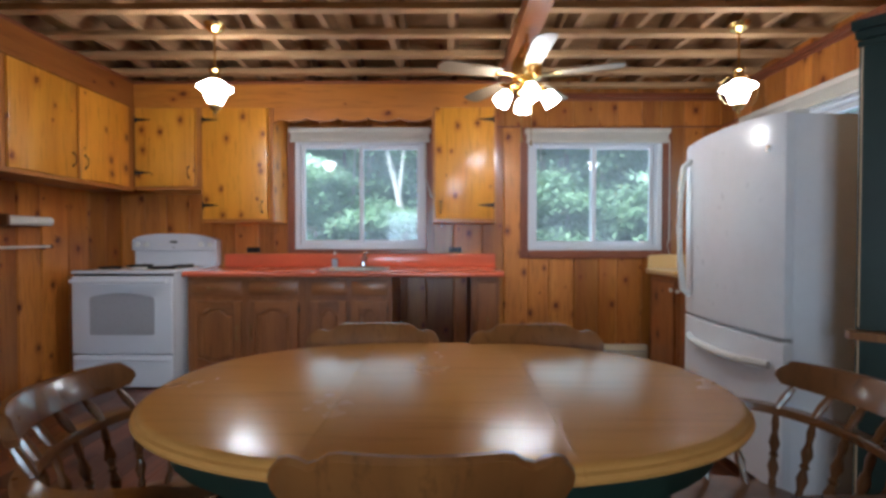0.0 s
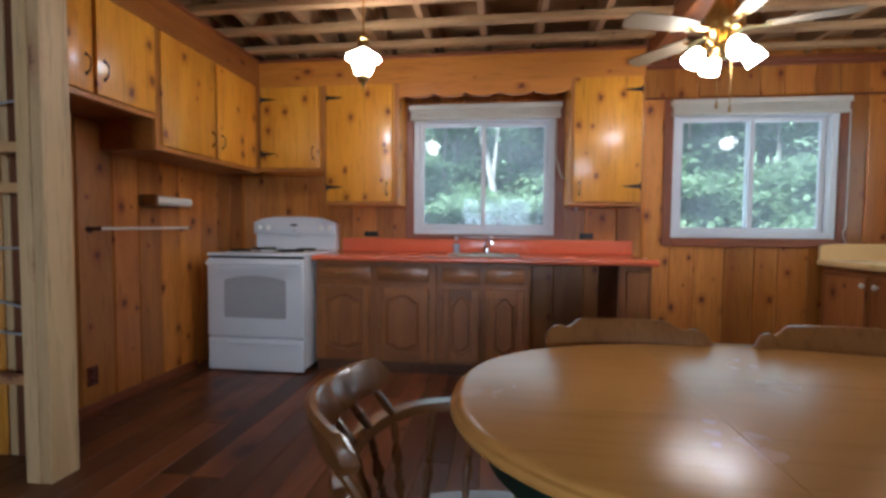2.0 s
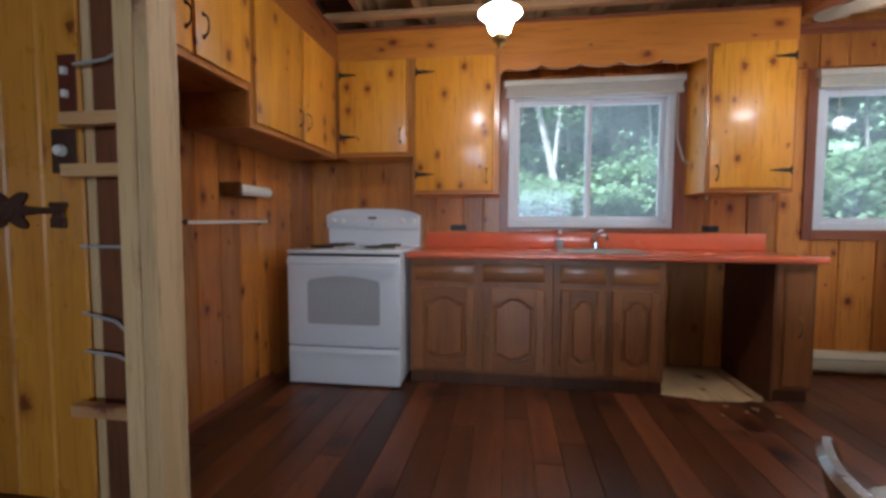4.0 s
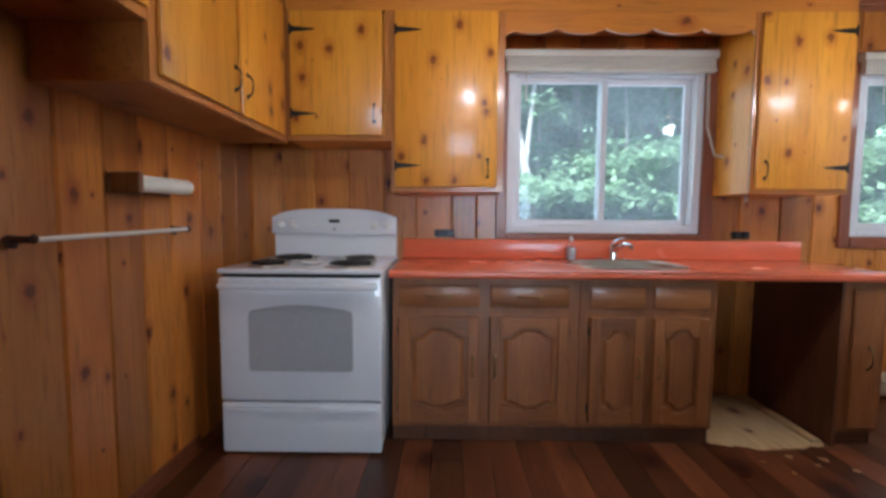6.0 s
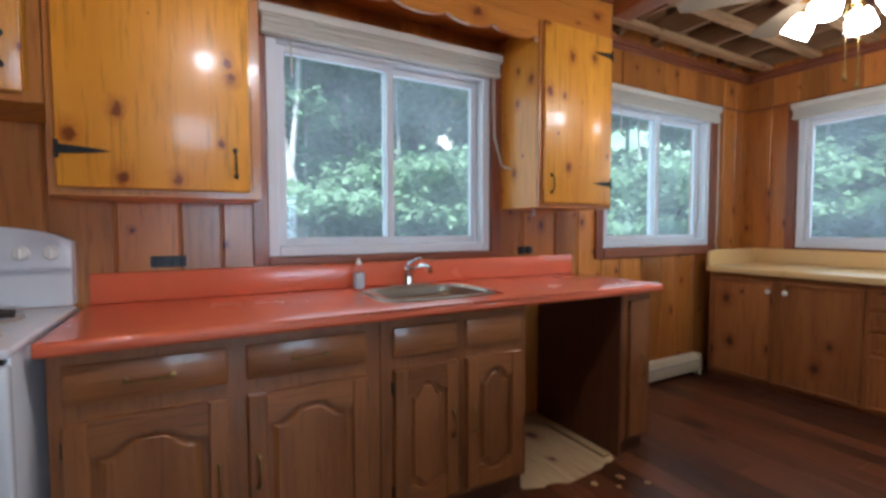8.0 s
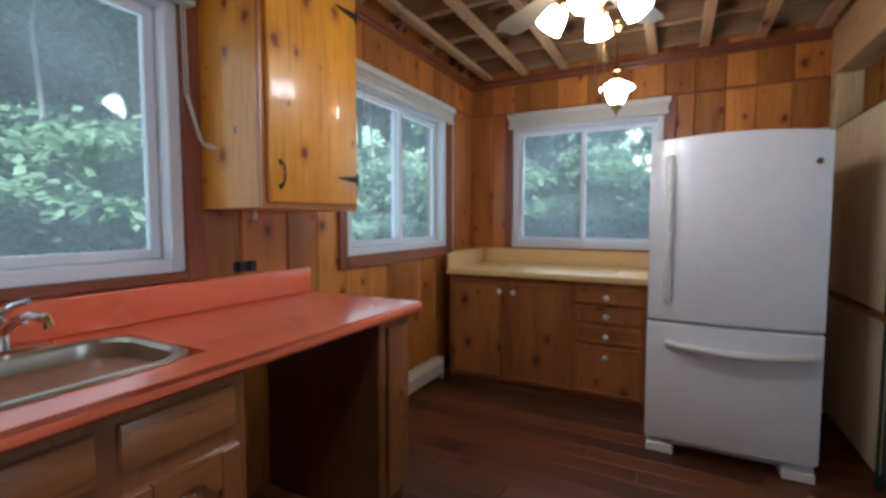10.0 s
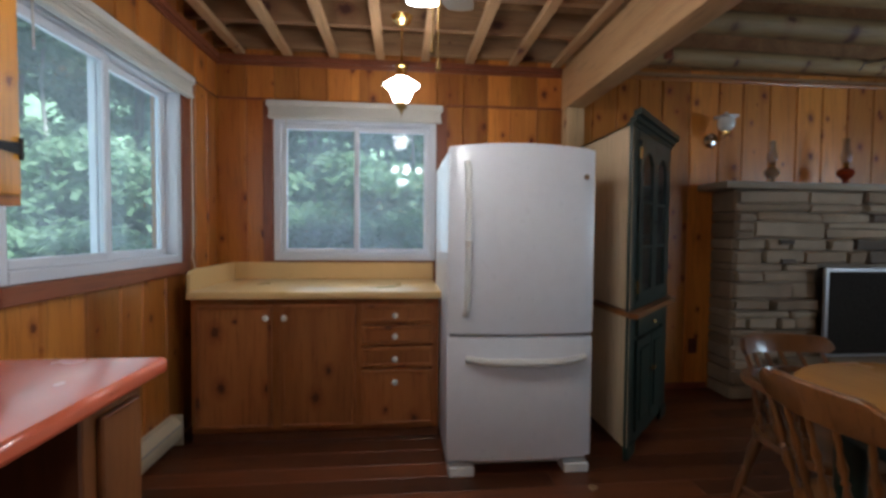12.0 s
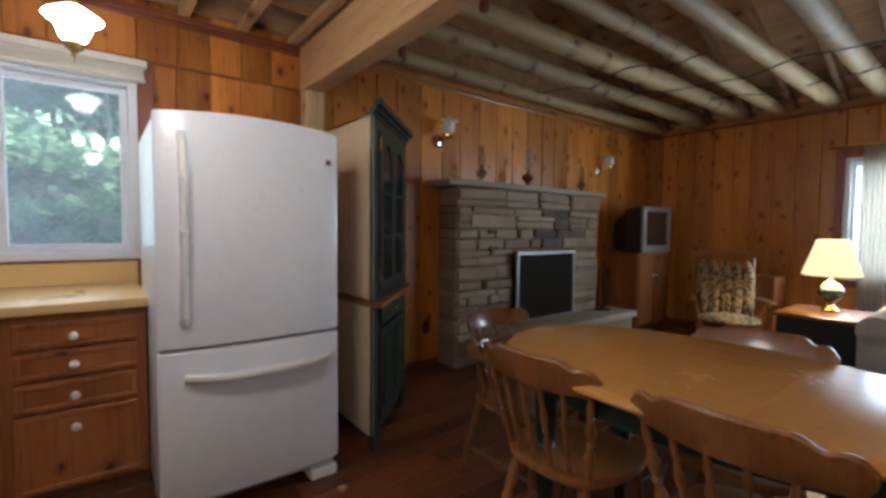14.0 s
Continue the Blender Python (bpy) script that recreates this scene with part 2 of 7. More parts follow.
YELLOW_LAM = plain("butter_yellow_laminate", (0.70, 0.46, 0.20), 0.3, 0, 0.05, 20, 0.01, 0.1)
STEEL = plain("brushed_steel", (0.46, 0.42, 0.34), 0.34, 1.0, 0.06, 60, 0.03)
CHROME = plain("chrome", (0.75, 0.75, 0.76), 0.1, 1.0, 0.03, 10, 0.0)
BRASS_DARK = plain("aged_brass", (0.30, 0.19, 0.07), 0.35, 1.0, 0.15, 20, 0.04)
BLADE = plain("washed_wood_blade", (0.20, 0.145, 0.09), 0.5, 0, 0.12, 12, 0.05)
BRASS = plain("polished_brass", (0.72, 0.48, 0.17), 0.22, 1.0, 0.08, 20, 0.02)
IRON = plain("black_wrought_iron", (0.022, 0.020, 0.019), 0.45, 0.5, 0.3, 40, 0.15)
RUST_IRON = plain("rusty_cast_iron", (0.085, 0.040, 0.028), 0.6, 0.4, 0.35, 40, 0.3)
BLACK = plain("black_plastic", (0.018, 0.018, 0.019), 0.35, 0, 0.2, 20, 0.03)
COIL = plain("blackened_coil", (0.025, 0.022, 0.02), 0.6, 0.3, 0.3, 50, 0.2)
OVEN_GLASS = plain("grey_oven_window", (0.40, 0.40, 0.42), 0.3, 0, 0.06, 240, 0.03, 0.3)
CREAM = plain("cream_enamel", (0.60, 0.52, 0.36), 0.4, 0, 0.08, 12, 0.03)
GREY_PLASTIC = plain("silver_plastic", (0.33, 0.33, 0.34), 0.35, 0.3, 0.05, 12, 0.02)
SCREEN = plain("dull_screen", (0.045, 0.030, 0.022), 0.16, 0, 0.1, 5, 0.0, 0.3)
BROWN_PLATE = plain("brown_switch_plate", (0.10, 0.022, 0.014), 0.35, 0, 0.15, 10, 0.02)
PAPER = plain("paper_tube", (0.78, 0.76, 0.70), 0.75, 0, 0.05, 30, 0.05)
STONE = plain("grey_ledge_stone", (0.32, 0.235, 0.155), 0.8, 0, 0.32, 9, 0.7)
STONE_B = plain("brown_ledge_stone", (0.27, 0.190, 0.120), 0.8, 0, 0.34, 9, 0.7)
STONE_C = plain("pale_ledge_stone", (0.37, 0.285, 0.195), 0.8, 0, 0.3, 9, 0.7)
SOOT = plain("sooty_stone", (0.13, 0.10, 0.075), 0.85, 0, 0.5, 6, 0.5)
MORTAR = plain("mortar", (0.21, 0.165, 0.12), 0.9, 0, 0.2, 20, 0.5)
MANTEL = plain("cut_stone_slab", (0.35, 0.29, 0.215), 0.75, 0, 0.15, 10, 0.3)
MESH_BLACK = plain("fire_screen_mesh", (0.020, 0.016, 0.013), 0.85, 0, 0.3, 300, 0.4, 0, 0.15)
UPHOLSTERY = plain("pale_grey_upholstery", (0.50, 0.47, 0.44), 0.9, 0, 0.12, 25, 0.3)
CURTAIN = plain("beige_curtain", (0.64, 0.60, 0.55), 0.9, 0, 0.1, 14, 0.2)
def cloth_light(m):
    t = m.node_tree
    p, o = t.nodes["Principled BSDF"], t.nodes["Material Output"]
    tl, mx = t.nodes.new("ShaderNodeBsdfTranslucent"), t.nodes.new("ShaderNodeMixShader")
    tl.inputs[0].default_value = (0.70, 0.66, 0.60, 1)
    mx.inputs[0].default_value = 0.45
    t.links.new(p.outputs[0], mx.inputs[1]), t.links.new(tl.outputs[0], mx.inputs[2]), t.links.new(mx.outputs[0], o.inputs[0])
cloth_light(CURTAIN)
GREEN_GLAZE = plain("dark_green_ceramic", (0.012, 0.055, 0.035), 0.15, 0, 0.2, 9, 0.0, 0.5)
RED_GLASS = plain("amber_red_glass", (0.24, 0.035, 0.012), 0.1, 0, 0.2, 9, 0.0, 0.6)
CABLE = plain("grey_cable", (0.36, 0.37, 0.38), 0.5, 0, 0.05, 10, 0.0)
OPAL_SINK = glow("lit_opal_pendant", (0.98, 0.96, 0.92), 22.0)
OPAL_SIDE = glow("lit_opal_side_pendant", (0.98, 0.96, 0.92), 12.0)
OPAL_FAN = glow("lit_opal_fan_shade", (0.98, 0.96, 0.92), 20.0)
SHADE_LIT = glow("lit_pleated_shade", (1.0, 0.82, 0.42), 0.32)
OPAL_OFF = plain("opal_glass", (0.72, 0.70, 0.66), 0.15, 0, 0.03, 6, 0.0, 0.4)
# last value: strength of the imitated glare veil on the panes
GLASS = clear_glass("window_glass", (0.95, 0.99, 1.0), 1.0, 0.0, 0.09)
LAMP_GLASS = clear_glass("lamp_font_glass", (0.62, 0.60, 0.55), 2.0, 0.22)
CHIMNEY = clear_glass("lamp_chimney_glass", (0.78, 0.78, 0.76), 2.0, 0.16)
SOAP = clear_glass("soap_bottle_plastic", (0.92, 0.95, 0.97), 1.0, 0.06)
SOAP_LIQUID = plain("pale_blue_soap", (0.52, 0.60, 0.66), 0.2, 0, 0.05, 20, 0.0)

def floral():
    m, t, p = nodes_of("floral_cotton")
    vo = t.nodes.new("ShaderNodeTexVoronoi")
    vo.inputs["Scale"].default_value = 26
    t.links.new(place(t, (1, 1, 1), 5.0), vo.inputs["Vector"])
    n = noise_tex(t, place(t, (1, 1, 1), 5.0), 30, 3)
    col = mixc(t, (0.40, 0.31, 0.18), (0.08, 0.04, 0.02), ramp(t, n, 0.50, 0.58))
    col = mixc(t, col, (0.22, 0.12, 0.05), ramp(t, vo.outputs["Distance"], 0.14, 0.28, (1, 1, 1), (0, 0, 0)))
    t.links.new(col, p.inputs["Base Color"])
    p.inputs["Roughness"].default_value = 0.9
    bump(t, p, n, 0.3)
    return m
FLORAL = floral()

def leaf_mat(name, a, b):
    m, t, p = nodes_of(name)
    g = t.nodes.new("ShaderNodeNewGeometry")
    col = mixc(t, a, b, g.outputs["Random Per Island"])
    n = noise_tex(t, place(t, (1, 1, 1)), 0.8, 3)
    col = mixc(t, col, tuple(c * 0.8 for c in a), ramp(t, n, 0.45, 0.7))
    t.links.new(col, p.inputs["Base Color"])
    p.inputs["Roughness"].default_value = 0.5
    tl, ad = t.nodes.new("ShaderNodeBsdfTranslucent"), t.nodes.new("ShaderNodeMixShader")
    t.links.new(col, tl.inputs[0])
    ad.inputs[0].default_value = 0.6
    t.links.new(p.outputs[0], ad.inputs[1]), t.links.new(tl.outputs[0], ad.inputs[2])
    t.links.new(ad.outputs[0], t.nodes["Material Output"].inputs[0])
    return m
LEAF = leaf_mat("maple_leaves", (0.18, 0.31, 0.18), (0.33, 0.47, 0.32))
LEAF_DARK = leaf_mat("shaded_leaves", (0.16, 0.28, 0.17), (0.29, 0.42, 0.28))
BARK = plain("grey_bark", (0.34, 0.33, 0.32), 0.9, 0, 0.4, 9, 0.8)
BIRCH = plain("pale_birch_bark", (0.35, 0.345, 0.34), 0.8, 0, 0.3, 7, 0.5)
GROUND = plain("forest_floor", (0.085, 0.10, 0.05), 0.95, 0, 0.4, 3, 0.8)
PALE_GROUND = plain("pale_bright_ground", (0.62, 0.60, 0.56), 0.9, 0, 0.2, 6, 0.5)
GREY_WOOD = plain("weathered_grey_wood", (0.34, 0.33, 0.31), 0.85, 0, 0.2, 8, 0.3)
SIDING = plain("brown_siding", (0.12, 0.10, 0.085), 0.8, 0, 0.2, 4, 0.2)

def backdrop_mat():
    m, t, p = nodes_of("glowing_distant_woods")
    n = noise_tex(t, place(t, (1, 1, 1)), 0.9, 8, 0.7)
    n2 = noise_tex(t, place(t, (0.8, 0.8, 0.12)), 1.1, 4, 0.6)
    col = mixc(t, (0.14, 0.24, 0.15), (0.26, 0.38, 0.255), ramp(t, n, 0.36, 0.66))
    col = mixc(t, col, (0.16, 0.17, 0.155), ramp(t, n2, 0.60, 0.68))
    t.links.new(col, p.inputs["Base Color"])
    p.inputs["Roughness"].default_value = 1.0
    # the woods give off light of their own to lift the gaps between leaves
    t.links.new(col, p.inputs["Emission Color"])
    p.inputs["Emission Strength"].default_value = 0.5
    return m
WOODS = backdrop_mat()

# ---- mesh helpers ----
def box(bm, x0, x1, y0, y1, z0, z1, bevel=0.0, seg=1):
    """A box between two corners, its edges rounded by bevel."""
    r = bmesh.ops.create_cube(bm, size=1.0, matrix=Matrix.Translation(((x0 + x1) / 2, (y0 + y1) / 2, (z0 + z1) / 2)) @ Matrix.Diagonal((abs(x1 - x0), abs(y1 - y0), abs(z1 - z0), 1)))
    if bevel:
        es = {e for v in r["verts"] for e in v.link_edges}
        bmesh.ops.bevel(bm, geom=list(es), offset=bevel, segments=seg, affect="EDGES", profile=0.5)
    return bm

def B(*a, **k):
    return box(bmesh.new(), *a, **k)

def lathe(bm, prof, c=(0, 0, 0), n=20, m=None):
    """A turned form: prof is (radius, height) from bottom to top."""
    rings = []
    for r, h in prof:
        rings.append([bm.verts.new((c[0] + r * math.cos(2 * math.pi * i / n), c[1] + r * math.sin(2 * math.pi * i / n), c[2] + h)) for i in range(n)])
    for a, b in zip(rings, rings[1:]):
        for i in range(n):
            bm.faces.new((a[i], a[(i + 1) % n], b[(i + 1) % n], b[i]))
    if prof[0][0] > 1e-4:
        bm.faces.new(rings[0][::-1])
    if prof[-1][0] > 1e-4:
        bm.faces.new(rings[-1])
    if m is not None:
        bmesh.ops.transform(bm, matrix=m, verts=[v for r in rings for v in r])
    return bm

def spindle(bm, a, b, prof, n=10):
    """A turned stick from a to b: prof is (radius, fraction of the length)."""
    a, b = Vector(a), Vector(b)
    m = Matrix.Translation(a) @ (b - a).to_track_quat("Z", "Y").to_matrix().to_4x4()
    return lathe(bm, [(r, f * (b - a).length) for r, f in prof], n=n, m=m)

def tube(bm, pts, r, n=8, closed=False):
    """A round bar along points; r is one radius or one for each point."""
    pts = [Vector(p) for p in pts]
    rs = r if isinstance(r, (list, tuple)) else [r] * len(pts)
    rings = []
    for i, p in enumerate(pts):
        d = (pts[min(i + 1, len(pts) - 1)] - pts[max(i - 1, 0)]).normalized()
        u = d.cross(Vector((0, 0, 1)))
        u = u.normalized() if u.length > 0.05 else d.cross(Vector((0, 1, 0))).normalized()
        w = d.cross(u).normalized()
        rings.append([bm.verts.new(p + rs[i] * (math.cos(2 * math.pi * k / n) * u + math.sin(2 * math.pi * k / n) * w)) for k in range(n)])
    for a, b in zip(rings, rings[1:]):
        for k in range(n):
            bm.faces.new((a[k], a[(k + 1) % n], b[(k + 1) % n], b[k]))
    bm.faces.new(rings[0][::-1]), bm.faces.new(rings[-1])
    return bm

def slab(bm, outline, z0, z1):
    """A plate between two heights from an outline in plan."""
    lo = [bm.verts.new((x, y, z0)) for x, y in outline]
    hi = [bm.verts.new((x, y, z1)) for x, y in outline]
    n = len(lo)
    bm.faces.new(lo[::-1]), bm.faces.new(hi)
    for i in range(n):
        bm.faces.new((lo[i], lo[(i + 1) % n], hi[(i + 1) % n], hi[i]))
    return bm

def turn(bm, m):
    bmesh.ops.transform(bm, matrix=m, verts=bm.verts)
    return bm

UPRIGHT_XZ = Matrix(((1, 0, 0, 0), (0, 0, -1, 0), (0, 1, 0, 0), (0, 0, 0, 1)))  # plan (x, y) to (x, z), height to -y
UPRIGHT_YZ = Matrix(((0, 0, -1, 0), (1, 0, 0, 0), (0, 1, 0, 0), (0, 0, 0, 1)))  # plan (x, y) to (y, z), height to -x

ORIGIN = {}

def thing(name, base, label, category, group="", kind=""):
    """An Empty at the base of a thing; parts given in world places hang under it."""
    o = new(name)
    o.empty_display_size = 0.1
    o.location = base
    ORIGIN[o.name] = Vector(base)
    return tagged(o, label, category, group, kind)

def as_mesh(name, bm, mat, smooth=True):
    bmesh.ops.recalc_face_normals(bm, faces=bm.faces)
    me = bpy.data.meshes.new(name)
    bm.to_mesh(me)
    bm.free()
    me.materials.append(mat)
    if smooth:
        me.shade_smooth()
        me.set_sharp_from_angle(angle=radians(32))
    return me

def part(name, bm, mat, parent=None, label="", smooth=True):
    """One mesh under a thing or a part; its bmesh is in world places."""
    o0 = ORIGIN.get(parent.name, Vector()) if parent else Vector()
    if o0.length:
        bmesh.ops.translate(bm, verts=bm.verts, vec=-o0)
    o = new(name, as_mesh(name, bm, mat, smooth))
    ORIGIN[o.name] = o0
    if parent:
        o.parent = parent
    return tagged(o, label) if label else o

def solid(name, bm, mat, label, category, kind="structure", group="", smooth=True):
    return tagged(part(name, bm, mat, None, "", smooth), label, category, group, kind)

# ---- structure ----
XW, XE, YN, YS, XL, ZC = -0.10, 5.38, 6.0, -1.25, -1.7, 2.45
WIN1 = (1.50, 2.70, 1.04, 2.05)
WIN2 = (3.63, 4.85, 1.03, 2.05)
WIN3 = (4.45, 5.61, 1.01, 2.04)
WIN4 = (1.15, 3.33, 0.72, 1.93)
rng = random.Random(5)

def strips(a, b, lo, hi, stops=()):
    """Board edges from a to b, of uneven widths, that also fall on the stops."""
    marks = sorted({a, b, *[s for s in stops if a < s < b]})
    out = []
    for p, q in zip(marks, marks[1:]):
        n = max(1, round((q - p) / ((lo + hi) / 2)))
        w = [rng.uniform(lo, hi) for _ in range(n)]
        k, x = (q - p) / sum(w), p
        for i in range(n):
            out.append((x, x + w[i] * k))
            x += w[i] * k
    return out

def panelled_wall(name, m, length, top, holes, mat, label, band=None, lo=0.17, hi=0.25, skip=0.0):
    """A wall of vertical boards on a backing; in its own frame x runs along it, y points out of the room and z up."""
    w = thing(name, (0, 0, 0), label, "wall", kind="structure")
    bm = bmesh.new()
    xs = sorted({0, length, *[h[0] for h in holes], *[h[1] for h in holes]})
    for a, b in zip(xs, xs[1:]):
        cuts = [(h[2], h[3]) for h in holes if h[0] <= a + 1e-6 and h[1] >= b - 1e-6]
        z = 0
        for c, d in sorted(cuts):
            box(bm, a, b, 0.018, 0.16, z, c)
            z = d
        box(bm, a, b, 0.018, 0.16, z, top)
    part("backing", bm, mat, w, smooth=False)
    for a, b in strips(0, length, lo, hi, [e for h in holes for e in h[:2]]):
        mid = (a + b) / 2
        cuts = sorted((h[2], h[3]) for h in holes if h[0] < mid < h[1])
        spans, z = [], skip
        for c, d in cuts:
            spans.append((z, c))
            z = d
        spans.append((z, top))
        for p, q in spans:
            pieces = [(p, q)]
            if band and p < band < q:
                pieces = [(p, band - 0.002), (band + 0.002, q)]
            for c, d in pieces:
                if d - c > 0.02:
                    part("board", B(a + 0.0014, b - 0.0014, rng.uniform(0, 0.002), 0.0178, c, d, bevel=0.008), mat, w, smooth=False)
    w.matrix_basis = m
    return w

NORTH = pose(0, YN, 0)
EAST = pose(XE, 0, 0, 0, 0, -90)
SOUTH = pose(0, YS, 0, 0, 0, 180)
WEST = pose(XW, 0, 0, 0, 0, 90)

def shift(m, x):
    return m @ pose(x, 0, 0)

panelled_wall("wall_north", shift(NORTH, XW), XE - XW, ZC + 0.15, [(h[0] - XW, h[1] - XW, h[2], h[3]) for h in (WIN1, WIN2)], PINE, "glossy orange knotty pine board wall with windows", 2.155)
panelled_wall("wall_east", shift(EAST, -YN), YN - 3.47, ZC + 0.15, [(YN - WIN3[1], YN - WIN3[0], WIN3[2], WIN3[3])], PINE, "glossy orange knotty pine board wall in the kitchen", 2.155)
# east and south living room walls take the pine lightened for bounce light
panelled_wall("wall_east", shift(EAST, -3.47), 3.47 - YS, ZC + 0.05, [], PINE_BRIGHT, "knotty pine board wall of the living room, brightened in colour")
panelled_wall("wall_south", shift(SOUTH, -XE), XE - XL, ZC + 0.05, [(XE - WIN4[1], XE - WIN4[0], WIN4[2], WIN4[3])], PINE_BRIGHT, "knotty pine board wall with a wide window")
panelled_wall("wall_west", shift(WEST, 3.98), YN - 3.98, ZC + 0.15, [], PINE, "knotty pine board wall beside the stove")
panelled_wall("wall_west", pose(XL, YS, 0, 0, 0, 90), 3.95 - YS, ZC + 0.05, [], PINE, "knotty pine board wall closing the living room")
panelled_wall("partition_wall", pose(XL, 3.93, 0), -0.03 - XL, ZC + 0.05, [], YELLOW_PINE, "yellowed pine board partition with old switches", None, 0.16, 0.22)

# unseen blocks added to close the gaps where the walls meet
for x0, x1, y0, y1 in ((XW - 0.17, XW - 0.0005, YN + 0.0005, YN + 0.17), (XE + 0.0005, XE + 0.17, YN + 0.0005, YN + 0.17), (XE + 0.0005, XE + 0.17, YS - 0.17, YS - 0.0005), (XL - 0.17, XL - 0.0005, YS - 0.17, YS - 0.0005), (XL - 0.17, XL - 0.0005, 3.9305, 4.1)):
    solid("corner_post", B(x0, x1, y0, y1, 0.0, ZC + 0.15), PINE_BRIGHT, "unseen pine block filling the open wall corner", "post", smooth=False)

# floor on a sub-base
solid("floor", B(XL - 0.1, XE + 0.1, YS - 0.1, YN + 0.1, -0.15, -0.014), SUBFLOOR, "bare wooden sub-floor under the boards", "floor", smooth=False)

# trims
def trim(name, bm, mat, label):
    return solid(name, bm, mat, label, "trim", smooth=False)

def crown(x0, y0, x1, y1, nx, ny, name="crown_trim"):
    """Two stepped mouldings under the ceiling along a wall; (nx, ny) points into the room."""
    bm = bmesh.new()
    for d, z0, z1 in ((0.018, 2.385, 2.412), (0.034, 2.412, 2.452)):
        box(bm, min(x0, x1, x0 + nx * d, x1 + nx * d), max(x0, x1, x0 + nx * d, x1 + nx * d), min(y0, y1, y0 + ny * d, y1 + ny * d), max(y0, y1, y0 + ny * d, y1 + ny * d), z0, z1, bevel=0.005, seg=2)
    return trim(name, bm, RED_TRIM_X, "red-brown stepped moulding along the wall top")

crown(3.34, YN - 0.002, XE - 0.04, YN - 0.002, 0, -1)
crown(XE - 0.002, 3.51, XE - 0.002, YN - 0.002, -1, 0)
trim("crown_trim", B(XE - 0.022, XE - 0.002, YS + 0.025, 3.36, 2.405, 2.430, bevel=0.006, seg=2), PINE_EDGE, "thin pine moulding along the wall top")
trim("crown_trim", B(XL, XE - 0.002, YS + 0.002, YS + 0.022, 2.405, 2.430, bevel=0.006, seg=2), RED_TRIM_X, "thin red-brown moulding along the wall top")
trim("wall_plate_edge", B(XE - 0.040, XE - 0.002, YS + 0.025, 3.36, 2.432, 2.452, bevel=0.003), ROUGH_Y, "rough pale plate edge above the moulding")
trim("band_trim", box(B(3.34, 3.57, YN - 0.010, YN - 0.001, 2.148, 2.162, bevel=0.003), 4.92, XE, YN - 0.010, YN - 0.001, 2.148, 2.162, bevel=0.003), RED_TRIM_X, "thin moulding across the pine boards")
trim("band_trim", box(B(XE - 0.010, XE - 0.001, 3.47, 4.38, 2.148, 2.162, bevel=0.003), XE - 0.010, XE - 0.001, 5.69, YN - 0.011, 2.148, 2.162, bevel=0.003), RED_TRIM, "thin moulding across the pine boards")
solid("baseboard", B(XW + 0.001, XW + 0.016, 4.0, 5.33, 0.0, 0.05, bevel=0.004), RED_TRIM, "low dark baseboard along the pine wall", "baseboard", smooth=False)
solid("baseboard", B(XE - 0.016, XE - 0.001, 2.28, 2.87, 0.0, 0.05, bevel=0.004), RED_TRIM, "low dark baseboard beside the fireplace", "baseboard", smooth=False)
solid("baseboard", B(3.4, XE - 0.02, YS + 0.001, YS + 0.016, 0.0, 0.06, bevel=0.004), RED_TRIM_X, "low dark baseboard along the pine wall", "baseboard", smooth=False)

# windows: vinyl sliders with a red-brown casing
def slider_window(name, m, w, z0, z1, casing, label, cas=0.07, apron=0.07):
    o = thing(name, (0, 0, 0), label, "window", kind="structure")
    f = bmesh.new()
    t = 0.048
    box(f, 0, t, -0.008, 0.11, z0, z1, bevel=0.004)
    box(f, w - t, w, -0.008, 0.11, z0, z1, bevel=0.004)
    box(f, t, w - t, -0.008, 0.11, z1 - t, z1, bevel=0.004)
    box(f, t, w - t, -0.008, 0.11, z0, z0 + t, bevel=0.004)
    part("window_frame", f, WHITE_VINYL, o)
    mid, s = w * 0.5, 0.036
    for a, b, d in ((t + 0.001, mid + 0.02, 0.022), (mid - 0.02, w - t - 0.001, 0.060)):
        q = bmesh.new()
        lo, hi = z0 + t + 0.001, z1 - t - 0.001
        box(q, a, a + s, d, d + 0.032, lo, hi, bevel=0.003)
        box(q, b - s, b, d, d + 0.032, lo, hi, bevel=0.003)
        box(q, a + s, b - s, d, d + 0.032, hi - s, hi, bevel=0.003)
        box(q, a + s, b - s, d, d + 0.032, lo, lo + s, bevel=0.003)
        sash = part("sash", q, WHITE_VINYL, o)
        g = part("pane", B(a + s, b - s, d + 0.014, d + 0.018, lo + s, hi - s), GLASS, sash, smooth=False)
        g.visible_shadow = False
    if casing:
        c = bmesh.new()
        box(c, -cas, -0.001, -0.020, -0.001, z0 - apron, z1 + 0.10, bevel=0.004)
        box(c, w + 0.001, w + cas + 0.01, -0.020, -0.001, z0 - apron, z1 + 0.10, bevel=0.004)
        box(c, -0.001, w + 0.001, -0.019, -0.001, z1 + 0.001, z1 + 0.10, bevel=0.004)
        part("casing", c, RED_TRIM, o, "red-brown wooden casing")
        part("window_sill", B(-0.001, w + 0.001, -0.024, -0.001, z0 - apron, z0 - 0.001, bevel=0.005), RED_TRIM_X, o, "red-brown wooden sill")
    o.matrix_basis = m
    return o

slider_window("window_1", shift(NORTH, WIN1[0]), WIN1[1] - WIN1[0], WIN1[2], WIN1[3], True, "white vinyl sliding window over the sink", 0.065, 0.036)
slider_window("window_2", shift(NORTH, WIN2[0]), WIN2[1] - WIN2[0], WIN2[2], WIN2[3], True, "white vinyl sliding window with a red-brown casing")
